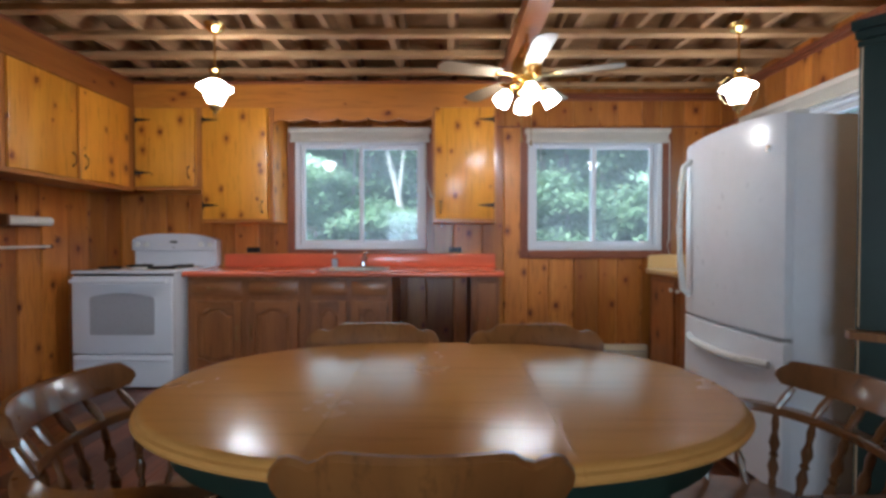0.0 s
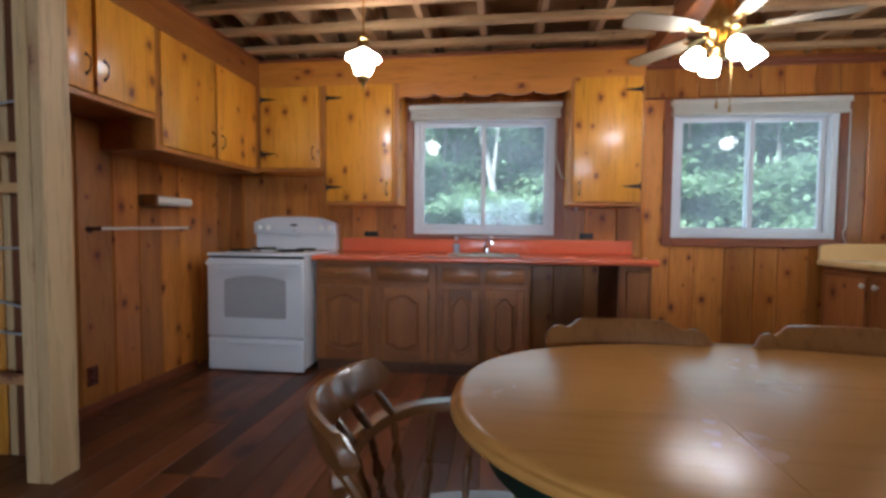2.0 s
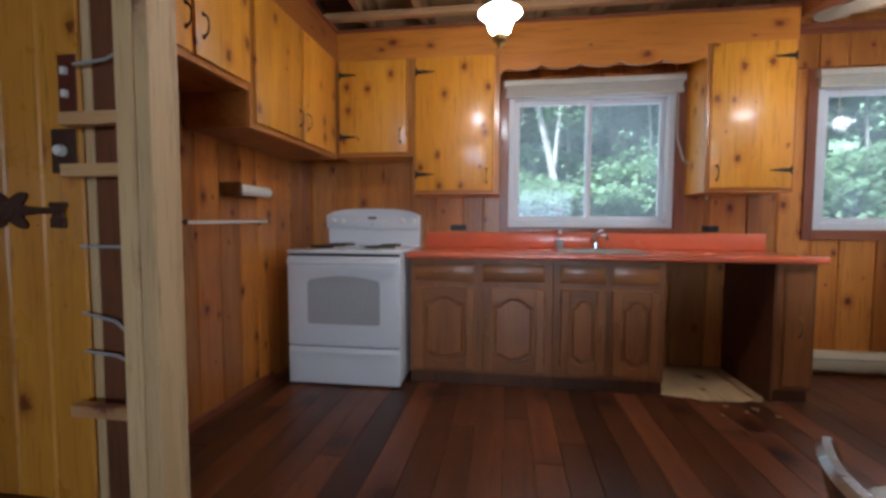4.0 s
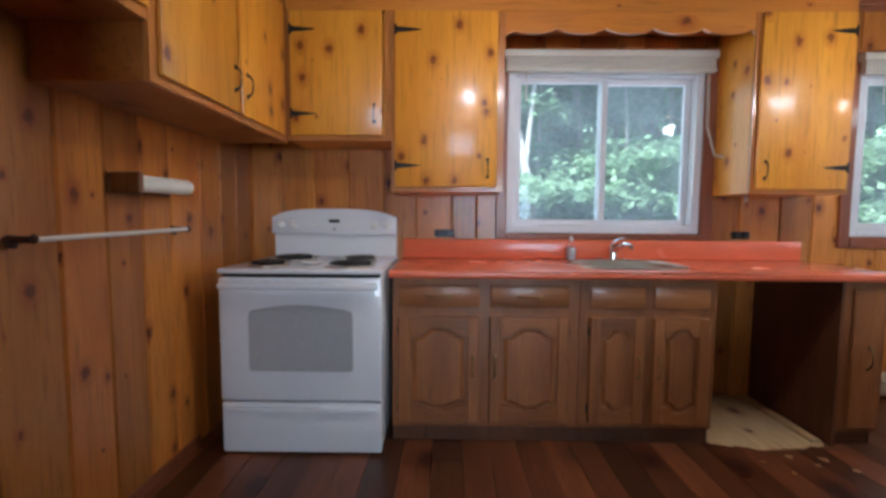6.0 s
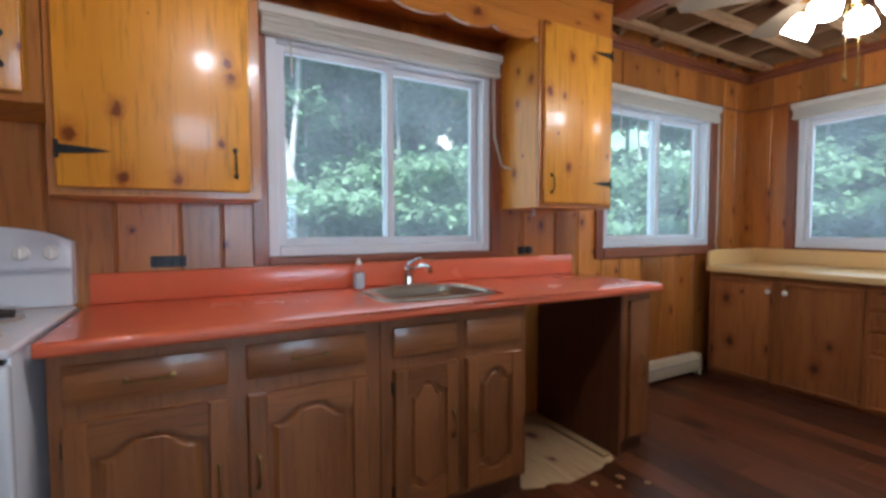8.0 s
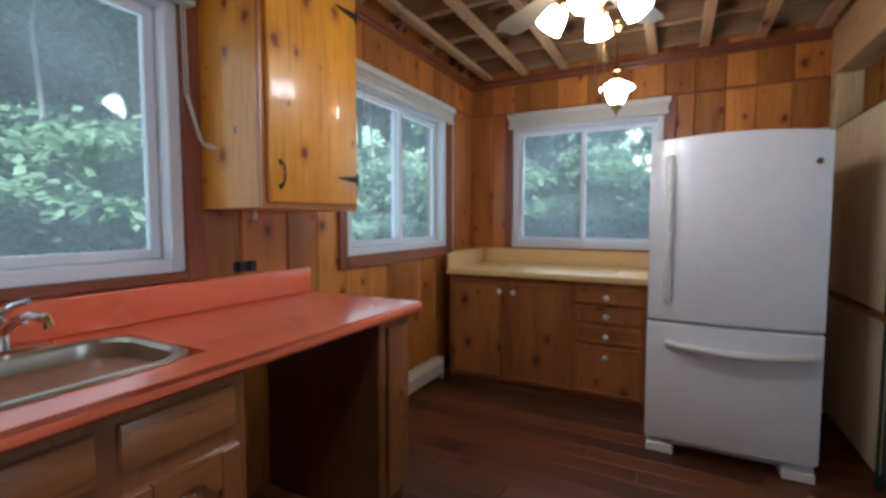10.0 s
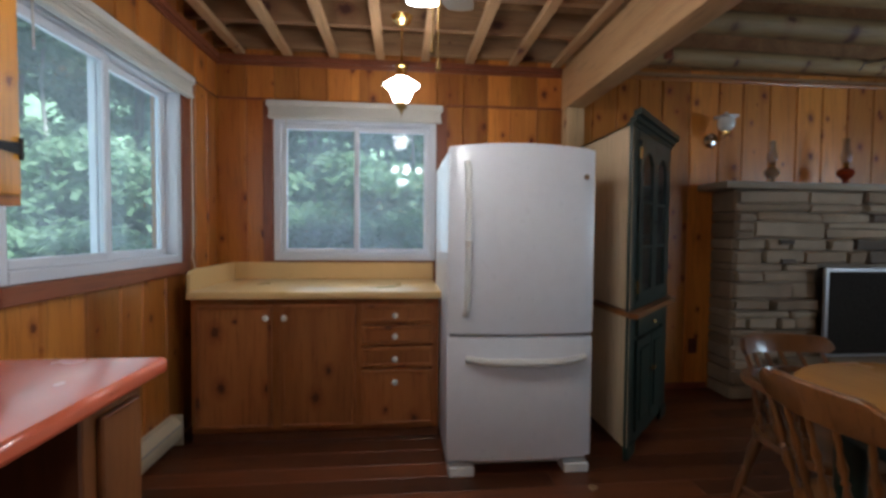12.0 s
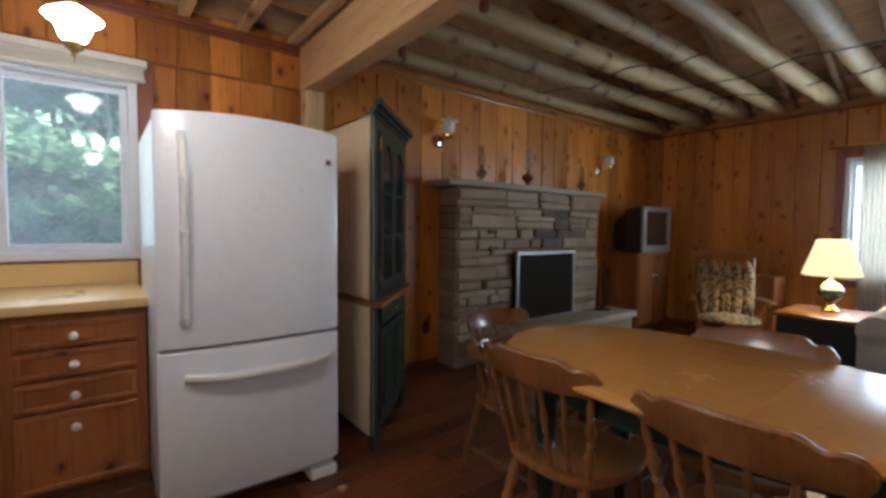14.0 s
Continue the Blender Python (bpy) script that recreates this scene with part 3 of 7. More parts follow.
slider_window("window_3", shift(EAST, -WIN3[1]), WIN3[1] - WIN3[0], WIN3[2], WIN3[3], True, "white vinyl sliding window above the yellow counter", 0.07, 0.012)
slider_window("window_4", shift(SOUTH, -WIN4[1]), WIN4[1] - WIN4[0], WIN4[2], WIN4[3], True, "wide bright living room window beside the lamp")

def blind(m, w, z, label, cord_x=None, cord_len=0.9, loop=False):
    """A raised blind: head rail, the stack of folds and its cord."""
    o = thing("window_blind", (0, 0, 0), label, "blind")
    part("head_rail", B(-0.035, w + 0.045, -0.075, -0.024, z - 0.045, z, bevel=0.006), BLIND_WHITE, o)
    f = bmesh.new()
    for i in range(5):
        box(f, -0.02, w + 0.03, -0.068 + 0.004 * (i % 2), -0.028, z - 0.056 - 0.0115 * i, z - 0.0465 - 0.0115 * i, bevel=0.003)
    part("folded_slats", f, BLIND_WHITE, o)
    part("bottom_rail", B(-0.025, w + 0.035, -0.070, -0.026, z - 0.124, z - 0.1035, bevel=0.005), BLIND_WHITE, o)
    if cord_x is not None:
        b = bmesh.new()
        if loop:
            pts = [(cord_x, -0.05, z - 0.10), (cord_x + 0.005, -0.05, z - 0.45), (cord_x + 0.05, -0.06, z - 0.62), (cord_x + 0.11, -0.16, z - 0.665), (cord_x + 0.135, -0.20, z - 0.62), (cord_x + 0.142, -0.22, z - 0.42)]
            tube(b, pts, 0.0035, 6)
            tube(b, [(p[0] - 0.012, p[1], p[2] + 0.012) for p in pts], 0.003, 6)
            tube(b, [(cord_x + 0.142, -0.22, z - 0.42), (cord_x + 0.143, -0.222, z - 0.86)], 0.003, 6)
            lathe(b, [(0.004, 0), (0.008, 0.01), (0.006, 0.035), (0.002, 0.04)], (cord_x + 0.143, -0.222, z - 0.90), 8)
        else:
            tube(b, [(cord_x, -0.05, z - 0.10), (cord_x + 0.004, -0.05, z - 0.14 - cord_len * 0.5), (cord_x, -0.052, z - 0.14 - cord_len)], 0.0045, 6)
            tube(b, [(cord_x, -0.052, z - 0.14 - cord_len), (cord_x - 0.02, -0.055, z - 0.20 - cord_len), (cord_x + 0.004, -0.055, z - 0.26 - cord_len), (cord_x + 0.01, -0.055, z - 0.33 - cord_len)], 0.0035, 6)
            lathe(b, [(0.004, 0), (0.009, 0.01), (0.007, 0.035), (0.002, 0.04)], (cord_x + 0.01, -0.055, z - 0.37 - cord_len), 8)
        part("cord", b, BLIND_WHITE, o)
    wd = bmesh.new()
    tube(wd, [(0.10, -0.06, z - 0.05), (0.102, -0.062, z - 0.30)], 0.0035, 6)
    part("tilt_wand", wd, BLIND_WHITE, o)
    o.matrix_basis = m
    return o

blind(shift(NORTH, WIN1[0]), WIN1[1] - WIN1[0], 2.135, "off-white blind drawn up over the sink window", 1.20, 0.6, True)
blind(shift(NORTH, WIN2[0]), WIN2[1] - WIN2[0], 2.125, "off-white blind drawn up over the window", 1.262, 0.86)
blind(shift(EAST, -WIN3[1]), WIN3[1] - WIN3[0], 2.135, "off-white blind drawn up over the window")

# ceiling: strapping over joists in the kitchen, peeled logs in the living room, one pitched roof above
RIDGE_Y, RIDGE_Z, EAVE_Z = 2.375, 4.15, 2.62
SLOPE = (RIDGE_Z - EAVE_Z) / (YN - RIDGE_Y)
c = bmesh.new()
y = 3.56
while y < 5.98:
    box(c, XW, 3.31, y - 0.03, y + 0.03, 2.452, 2.492, bevel=0.003)
    box(c, 3.45, XE, y - 0.03, y + 0.03, 2.452, 2.492, bevel=0.003)
    y += 0.3245
solid("ceiling_strapping", c, ROUGH_X, "rough tan strapping nailed under open joists", "ceiling", smooth=False)
c = bmesh.new()
for i in range(14):
    x = 0.08 + 0.405 * i
    if x < XE:
        box(c, x - 0.021, x + 0.021, 3.48, YN, 2.494, 2.640, bevel=0.002)
solid("ceiling_joists", c, ROUGH_Y, "rough open ceiling joists over the kitchen", "ceiling", smooth=False)

def rafters():
    bm = bmesh.new()
    for x in (5.11, 4.60, 4.18, 3.77, 3.36, 2.96, 2.55, 2.14, 1.73, 1.32, 0.91, 0.50, 0.09, -0.32, -0.73, -1.14, -1.55):
        for s in (1, -1):
            ye = RIDGE_Y + s * (YN - RIDGE_Y + 0.5)
            ze = RIDGE_Z - SLOPE * (YN - RIDGE_Y + 0.5)
            v = [bm.verts.new(p) for p in ((x - 0.022, RIDGE_Y, RIDGE_Z - 0.14), (x + 0.022, RIDGE_Y, RIDGE_Z - 0.14), (x + 0.022, RIDGE_Y, RIDGE_Z), (x - 0.022, RIDGE_Y, RIDGE_Z), (x - 0.022, ye, ze - 0.14), (x + 0.022, ye, ze - 0.14), (x + 0.022, ye, ze), (x - 0.022, ye, ze))]
            for q in ((0, 1, 2, 3), (7, 6, 5, 4), (0, 4, 5, 1), (1, 5, 6, 2), (2, 6, 7, 3), (3, 7, 4, 0)):
                bm.faces.new([v[k] for k in q])
    return bm
solid("ceiling_rafters", rafters(), ROUGH_Y, "rough pitched rafters in the open roof", "ceiling", smooth=False)

def roof_boards():
    bm = bmesh.new()
    for s in (1, -1):
        d, k = 0.0, 0
        run = YN - RIDGE_Y + 0.55
        while d < run:
            w = rng.uniform(0.15, 0.21)
            e = min(d + w - 0.006, run)
            y0, y1 = RIDGE_Y + s * d, RIDGE_Y + s * e
            z0, z1 = RIDGE_Z - SLOPE * d + 0.002, RIDGE_Z - SLOPE * e + 0.002
            v = [bm.verts.new(p) for p in ((XL - 0.5, y0, z0), (XE + 0.5, y0, z0), (XE + 0.5, y1, z1), (XL - 0.5, y1, z1), (XL - 0.5, y0, z0 + 0.022), (XE + 0.5, y0, z0 + 0.022), (XE + 0.5, y1, z1 + 0.022), (XL - 0.5, y1, z1 + 0.022))]
            for q in ((0, 1, 2, 3), (7, 6, 5, 4), (0, 4, 5, 1), (1, 5, 6, 2), (2, 6, 7, 3), (3, 7, 4, 0)):
                bm.faces.new([v[i] for i in q])
            d += w
    return bm
solid("ceiling_roof_deck", roof_boards(), DECK, "old brown roof boards above the rafters", "ceiling", smooth=False)
rf = bmesh.new()
for s in (1, -1):
    run = YN - RIDGE_Y + 0.6
    v = [rf.verts.new(p) for p in ((XL - 0.55, RIDGE_Y, RIDGE_Z + 0.03), (XE + 0.55, RIDGE_Y, RIDGE_Z + 0.03), (XE + 0.55, RIDGE_Y + s * run, RIDGE_Z + 0.03 - SLOPE * run), (XL - 0.55, RIDGE_Y + s * run, RIDGE_Z + 0.03 - SLOPE * run))]
    w = [rf.verts.new(p.co + Vector((0, 0, 0.03))) for p in v]
    for q in (v, w[::-1], (v[0], w[0], w[1], v[1]), (v[1], w[1], w[2], v[2]), (v[2], w[2], w[3], v[3]), (v[3], w[3], w[0], v[0])):
        rf.faces.new(q)
solid("roof", rf, SIDING, "dark shingled pitched roof of the cottage", "roof", smooth=False)
gb = bmesh.new()
for x in (XL - 0.02, XE + 0.17):
    lo = [(x, YS - 0.16, ZC), (x, YN + 0.16, ZC), (x, YN + 0.16, EAVE_Z - 0.07), (x, RIDGE_Y, RIDGE_Z), (x, YS - 0.16, EAVE_Z - 0.07)]
    a = [gb.verts.new(p) for p in lo]
    b = [gb.verts.new((p[0] + 0.02, p[1], p[2])) for p in lo]
    gb.faces.new(a), gb.faces.new(b[::-1])
    for i in range(5):
        gb.faces.new((a[i], a[(i + 1) % 5], b[(i + 1) % 5], b[i]))
for y in (YN + 0.02, YS - 0.16):
    box(gb, XL, XE + 0.17, y, y + 0.14, ZC + 0.16, EAVE_Z - 0.07)
solid("gable_wall", gb, DECK, "rough boarded gable ends under the roof", "wall", smooth=False)

def log(x, r, name="ceiling_log"):
    bm = bmesh.new()
    pts, rad = [], []
    for i in range(15):
        f = i / 14
        pts.append((x + 0.018 * math.sin(3 * f + x * 7), YS - 0.02 + f * (3.33 - YS), 2.455 + r + 0.012 * math.sin(5 * f + x * 3)))
        rad.append(r * (1 + 0.09 * math.sin(9 * f + x * 11)) * (1.08 - 0.14 * f))
    tube(bm, pts, rad, 12)
    return tagged(part(name, bm, LOG, None), "peeled pale log joist over the living room", "log joist", "log joists", "structure")
for i, x in enumerate((5.21, 4.70, 4.28, 3.87, 3.46, 3.06, 2.65, 2.24, 1.83, 1.42, 1.01, 0.60, 0.19, -0.22, -0.63, -1.04, -1.45)):
    log(x, 0.062 + 0.008 * (i % 3))
solid("wall_plate", B(XL, XE - 0.001, YS - 0.10, YS + 0.012, 2.455, 2.475), ROUGH_X, "rough plate on top of the wall", "wall plate", smooth=False)

for k, (y, za, zb, x0, x1) in enumerate(((1.35, 2.45, 2.43, 5.1, 3.6), (0.55, 2.47, 2.44, 4.6, 1.9), (-0.1, 2.46, 2.45, 4.1, 1.2))):
    pts = [(x0 + (x1 - x0) * i / 14, y + 0.10 * math.sin(i * 0.9 + k), za + (zb - za) * i / 14 - 0.012 + 0.014 * math.sin(i * 2.1)) for i in range(15)]
    solid("ceiling_cable", tube(bmesh.new(), pts, 0.006, 6), BLACK, "dark electric cable slung under the log joists", "cable")

# beams and posts
solid("main_beam", B(0.0, XE - 0.002, 3.362, 3.505, 2.145, 2.448, bevel=0.006, seg=2), BEAM, "pale planed beam between kitchen and living room", "beam")
solid("beam_post", B(XE - 0.11, XE - 0.003, 3.367, 3.500, 0.0, 2.144, bevel=0.006, seg=2), BEAM_Z, "pale planed post under the beam end", "post")
solid("cross_beam", B(3.312, 3.448, 3.506, 5.665, 2.365, 2.485, bevel=0.006, seg=2), BEAM_DARK, "red-brown stained beam across the kitchen ceiling", "beam")
for x in (4.72, 3.95):
    solid("beam_hanger", B(x - 0.02, x + 0.02, 3.05, 3.09, 2.30, 2.455, bevel=0.003), RED_TRIM, "short brown wooden hanger under a log", "hanger", smooth=False)
wp = thing("stud_post", (0.35, 3.81, 0), "pale bare doubled studs at the stripped partition end", "post", kind="structure")
part("stud", B(0.285, 0.349, 3.75, 3.88, 0.0, 2.448, bevel=0.003), BEAM_Z, wp)
part("stud", B(0.351, 0.402, 3.755, 3.88, 0.0, 2.448, bevel=0.003), BEAM_Z, wp)
part("stud", B(-0.028, 0.008, 3.94, 3.975, 0.0, 2.448, bevel=0.003), BEAM_Z, wp)
for z in (1.42, 1.245, 0.40):
    part("blocking", B(-0.026, 0.284, 3.84, 3.88, z - 0.022, z + 0.022, bevel=0.003), BEAM, wp)
part("back_board", B(0.010, 0.285, 3.945, 3.962, 0.0, 2.448), SHADE_WOOD, wp, "bare back of the kitchen boards, coloured dark for shade", smooth=False)
for k, (z, dz) in enumerate(((1.62, 0.05), (0.98, 0.0), (0.74, -0.10), (0.60, -0.05))):
    part("cable", tube(bmesh.new(), [(-0.02, 3.90, z), (0.10, 3.91, z + dz * 0.3), (0.20, 3.90, z + dz), (0.284, 3.86, z + dz * 1.2)], 0.006, 6), CABLE, wp, "grey electric cable")

# ---- kitchen: upper cabinets ----
def strap_hinge(bm, x, y, z, s):
    """A black strap hinge on a face towards -y; s is +1 or -1 along x."""
    box(bm, x - 0.007 * s, x + 0.005 * s, y - 0.006, y, z - 0.028, z + 0.028, bevel=0.002)
    out = [(x + 0.005 * s, z - 0.014), (x + 0.06 * s, z - 0.010), (x + 0.115 * s, z - 0.004), (x + 0.135 * s, z), (x + 0.115 * s, z + 0.004), (x + 0.06 * s, z + 0.010), (x + 0.005 * s, z + 0.014)]
    a = [bm.verts.new((p, y - 0.004, q)) for p, q in out]
    b = [bm.verts.new((p, y, q)) for p, q in out]
    bm.faces.new(a), bm.faces.new(b[::-1])
    for i in range(len(a)):
        bm.faces.new((a[i], a[(i + 1) % 7], b[(i + 1) % 7], b[i]))

def bail(bm, x, y, z, h=0.09, along="z", flip=-1):
    """A curved iron pull on a face towards -y, standing (z) or lying (x)."""
    pts = []
    for i in range(9):
        f = i / 8 - 0.5
        d = y - 0.004 - 0.022 * (1 - (2 * f) ** 4)
        pts.append((x, d, z + f * h) if along == "z" else (x + f * h, d, z))
    tube(bm, pts, [0.0055 if i in (0, 8) else 0.0034 for i in range(9)], 7)
    for s in (-0.5, 0.5):
        p = (x, y - 0.003, z + s * h) if along == "z" else (x + s * h, y - 0.003, z)
        bmesh.ops.create_uvsphere(bm, u_segments=8, v_segments=6, radius=0.0085, matrix=Matrix.Translation(p) @ Matrix.Diagonal((1, 0.45, 1.25, 1)))

def plank_door(o, x0, x1, z0, z1, y, hinge, m, pull_z):
    """A flat lipped pine door; hinge is +1 when its hinges are at x0, -1 at x1, 0 when hidden."""
    d = part("door", turn(B(x0, x1, y - 0.020, y, z0, z1, bevel=0.007, seg=2), m), PINE_CAB, o)
    if hinge:
        for z in (z0 + 0.115, z1 - 0.10):
            h = bmesh.new()
            strap_hinge(h, x0 + 0.006 if hinge > 0 else x1 - 0.006, y - 0.0205, z, hinge)
            part("hinge", turn(h, m), IRON, d, "black iron strap hinge")
    h = bmesh.new()
    bail(h, x1 - 0.045 if hinge > 0 or hinge == 0 else x0 + 0.045, y - 0.0205, pull_z)
    part("handle", turn(h, m), IRON, d, "black iron pull")
    return d

I4 = Matrix.Identity(4)
def upper(x0, x1, z0, z1, label, hinge, pull_z):
    o = thing("wall_cabinet", ((x0 + x1) / 2, 5.84, z0), label, "wall cabinet", "pine wall cabinets")
    part("body", B(x0, x1, 5.672, YN - 0.003, z0, z1, bevel=0.003), PINE_CAB, o)
    f = bmesh.new()
    t = 0.032
    box(f, x0 + 0.001, x0 + t, 5.655, 5.671, z0 + 0.001, z1)
    box(f, x1 - t, x1 - 0.001, 5.655, 5.671, z0 + 0.001, z1)
    box(f, x0 + t, x1 - t, 5.655, 5.671, z0 + 0.001, z0 + t)
    part("face_frame", f, PINE_EDGE, o, smooth=False)
    plank_door(o, x0 + 0.022, x1 - 0.022 - 0.02 * (hinge > 0), z0 + 0.024, z1 - 0.002, 5.654, hinge, I4, pull_z)
    return o

upper(0.262, 0.822, 1.548, 2.228, "honey pine wall cabinet above the stove", 1, 1.69)
upper(0.824, 1.435, 1.275, 2.228, "tall honey pine wall cabinet beside the sink window", 1, 1.40)
upper(2.77, 3.305, 1.275, 2.228, "tall honey pine wall cabinet between the windows", -1, 1.40)

# the west run, in a frame turned so that its face looks along +x
WRUN = pose(0, 0, 0, 0, 0, 90)
def west_upper(y0, y1, z0, doors, label):
    o = thing("wall_cabinet", (0.08, (y0 + y1) / 2, z0), label, "wall cabinet", "pine wall cabinets")
    part("body", B(XW + 0.003, 0.243, y0, y1, z0, 2.228, bevel=0.003), PINE_SHADED_Y, o)
    part("face_frame", B(0.2435, 0.259, y0 + 0.001, y1 - 0.001, z0 + 0.001, 2.228), PINE_EDGE, o, smooth=False)
    for a, b, side in doors:
        d = part("door", B(0.2595, 0.279, a, b, z0 + 0.028, 2.222, bevel=0.007, seg=2), PINE_CAB, o)
        h = bmesh.new()
        bail(h, (b - 0.04) if side > 0 else (a + 0.04), -0.2795, z0 + 0.155)
        part("handle", turn(h, WRUN), IRON, d, "black iron pull")
    return o
west_upper(3.985, 4.528, 1.700, ((3.99, 4.12, 1), (4.14, 4.515, -1)), "short honey pine wall cabinet over the empty space")
west_upper(4.530, 5.655, 1.530, ((4.565, 5.06, 1), (5.085, 5.575, -1)), "honey pine wall cabinet with two doors")

s = bmesh.new()
box(s, XW + 0.002, 3.305, 5.662, YN - 0.002, 2.232, 2.452, bevel=0.003)
solid("soffit", s, PINE_SOFFIT, "honey pine soffit above the wall cabinets", "soffit")
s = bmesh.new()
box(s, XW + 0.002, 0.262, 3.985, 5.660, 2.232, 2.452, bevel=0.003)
solid("soffit", s, PINE_SHADED_Y, "honey pine soffit above the side cabinets", "soffit")
trim("soffit_trim", box(B(XW + 0.003, 3.31, 5.646, 5.661, 2.428, 2.452, bevel=0.004), 0.263, 0.278, 3.985, 5.645, 2.428, 2.452, bevel=0.004), RED_TRIM_X, "thin red-brown moulding along the soffit top")

def valance():
    out = [(1.437, 2.2315), (1.437, 2.10), (1.455, 2.118)]
    n = 5
    for k in range(n):
        a, b = 1.455 + (2.75 - 1.455) * k / n, 1.455 + (2.75 - 1.455) * (k + 1) / n
        for i in range(1, 9):
            f = i / 8
            out.append((a + (b - a) * f, 2.146 - 0.026 * math.sin(math.pi * f) ** 0.7 if i < 8 else 2.148))
    out += [(2.769, 2.12), (2.769, 2.2315)]
    return turn(slab(bmesh.new(), out[::-1], 0, 0.02), Matrix.Translation((0, 5.682, 0)) @ UPRIGHT_XZ)
solid("valance", valance(), PINE_SOFFIT, "scalloped honey pine valance over the sink window", "valance", kind="structure", smooth=False)

# ---- kitchen: base cabinets, worktop, sink ----
def swing_at(f):
    """The rise of an arched rail along its length: flat shoulders, a soft S and a broad top."""
    u = min(max((min(f, 1 - f) * 2 - 0.14) / 0.66, 0), 1)
    return u * u * (3 - 2 * u)

def arch_rail(bm, x0, x1, z0, z1, y, rise, up):
    """A rail of a raised-panel door whose inner edge swings in an ogee; up: the lower edge of the top rail."""
    n, out = 22, []
    for i in range(n + 1):
        f = i / n
        k = swing_at(f)
        out.append((x0 + (x1 - x0) * f, (z0 + rise * k) if up else (z1 - rise * k)))
    pts = out + [(x1, z1), (x0, z1)] if up else [(x0, z0), (x1, z0)] + out[::-1]
    turn_bm = slab(bmesh.new(), pts, 0, 0.016)
    turn(turn_bm, Matrix.Translation((0, y, 0)) @ UPRIGHT_XZ)
    me = bpy.data.meshes.new("tmp")
    turn_bm.to_mesh(me)
    turn_bm.free()
    bm.from_mesh(me)
    bpy.data.meshes.remove(me)

def oak_door(o, x0, x1, z0, z1, y, pull):
    d = part("door", B(x0, x1, y - 0.010, y, z0, z1, bevel=0.003), OAK, o)
    w = 0.055
    for a, b in ((x0, x0 + w), (x1 - w, x1)):
        part("stile", B(a, b, y - 0.0265, y - 0.0102, z0, z1, bevel=0.004), OAK, d)
    r = bmesh.new()
    arch_rail(r, x0 + w + 0.0005, x1 - w - 0.0005, z1 - 0.095, z1, y - 0.0102, 0.045, True)
    part("top_rail", r, OAK_X, d)
    r = bmesh.new()
    arch_rail(r, x0 + w + 0.0005, x1 - w - 0.0005, z0, z0 + 0.085, y - 0.0102, 0.03, False)
    part("bottom_rail", r, OAK_X, d)
    a, b, n = x0 + w + 0.018, x1 - w - 0.018, 22
    swing = [swing_at(i / n) for i in range(n + 1)]
    edge = [(a + (b - a) * i / n, z0 + 0.103 - 0.03 * k) for i, k in enumerate(swing)]
    edge += [(a + (b - a) * i / n, z1 - 0.113 + 0.048 * k) for i, k in enumerate(swing)][::-1]
    cx, cz = (a + b) / 2, (z0 + z1) / 2
    p = bmesh.new()
    low, top = [p.verts.new((x, y - 0.0102, z)) for x, z in edge], [p.verts.new((cx + (x - cx) * 0.86, y - 0.0215, cz + (z - cz) * 0.94)) for x, z in edge]
    for i in range(len(edge)):
        j = (i + 1) % len(edge)
        p.faces.new((low[i], low[j], top[j], top[i]))
    p.faces.new(top), p.faces.new(low[::-1])
    part("raised_panel", p, OAK, d)
    h = bmesh.new()
    bail(h, x1 - 0.028 if pull > 0 else x0 + 0.028, y - 0.027, (z0 + z1) / 2 + 0.02, 0.095)
    part("handle", h, BRASS_DARK, d, "aged bronze pull")
    for z in (z0 + 0.07, z1 - 0.07):
        part("hinge", B(x0 - 0.006 if pull > 0 else x1 - 0.003, x0 + 0.003 if pull > 0 else x1 + 0.006, y - 0.014, y - 0.001, z - 0.022, z + 0.022, bevel=0.002), IRON, d)

def oak_drawer(o, x0, x1, z0, z1, y, pull=True):
    d = part("drawer_front", B(x0, x1, y - 0.010, y, z0, z1, bevel=0.003), OAK_X, o)
    p = bmesh.new()
    ring = ((0.003, 0.0102), (0.003, 0.013), (0.024, 0.0215))
    rows = [[p.verts.new(v) for v in ((x0 + i, y - h, z0 + i), (x1 - i, y - h, z0 + i), (x1 - i, y - h, z1 - i), (x0 + i, y - h, z1 - i))] for i, h in ring]
    for a, b in zip(rows, rows[1:]):
        for k in range(4):
            p.faces.new((a[k], a[(k + 1) % 4], b[(k + 1) % 4], b[k]))
    p.faces.new(rows[0][::-1]), p.faces.new(rows[-1])
    part("raised_panel", p, OAK_X, d)
    if pull:
        h = bmesh.new()
        bail(h, (x0 + x1) / 2, y - 0.0215, (z0 + z1) / 2, 0.11, "x")
        part("handle", h, BRASS_DARK, d, "aged bronze pull")

FY = 5.375
def base_unit(x0, x1, bays, label, pulls):
    o = thing("base_cabinet", ((x0 + x1) / 2, 5.67, 0), label, "base cabinet", "oak base cabinets")
    part("body", B(x0, x1, FY, YN - 0.004, 0.085, 0.838, bevel=0.002), OAK, o)
    part("toe_kick", B(x0, x1, FY + 0.03, FY + 0.05, 0.0, 0.084), SHADE_WOOD, o, smooth=False)
    for i, (a, b) in enumerate(bays):
        oak_drawer(o, a, b, 0.695, 0.805, FY - 0.0005, pulls)
        oak_door(o, a, b, 0.118, 0.650, FY - 0.0005, 1 if i % 2 == 0 else -1)
    return o
base_unit(0.864, 1.788, ((0.896, 1.292), (1.346, 1.735)), "brown oak base cabinet with two drawers and arched doors", True)
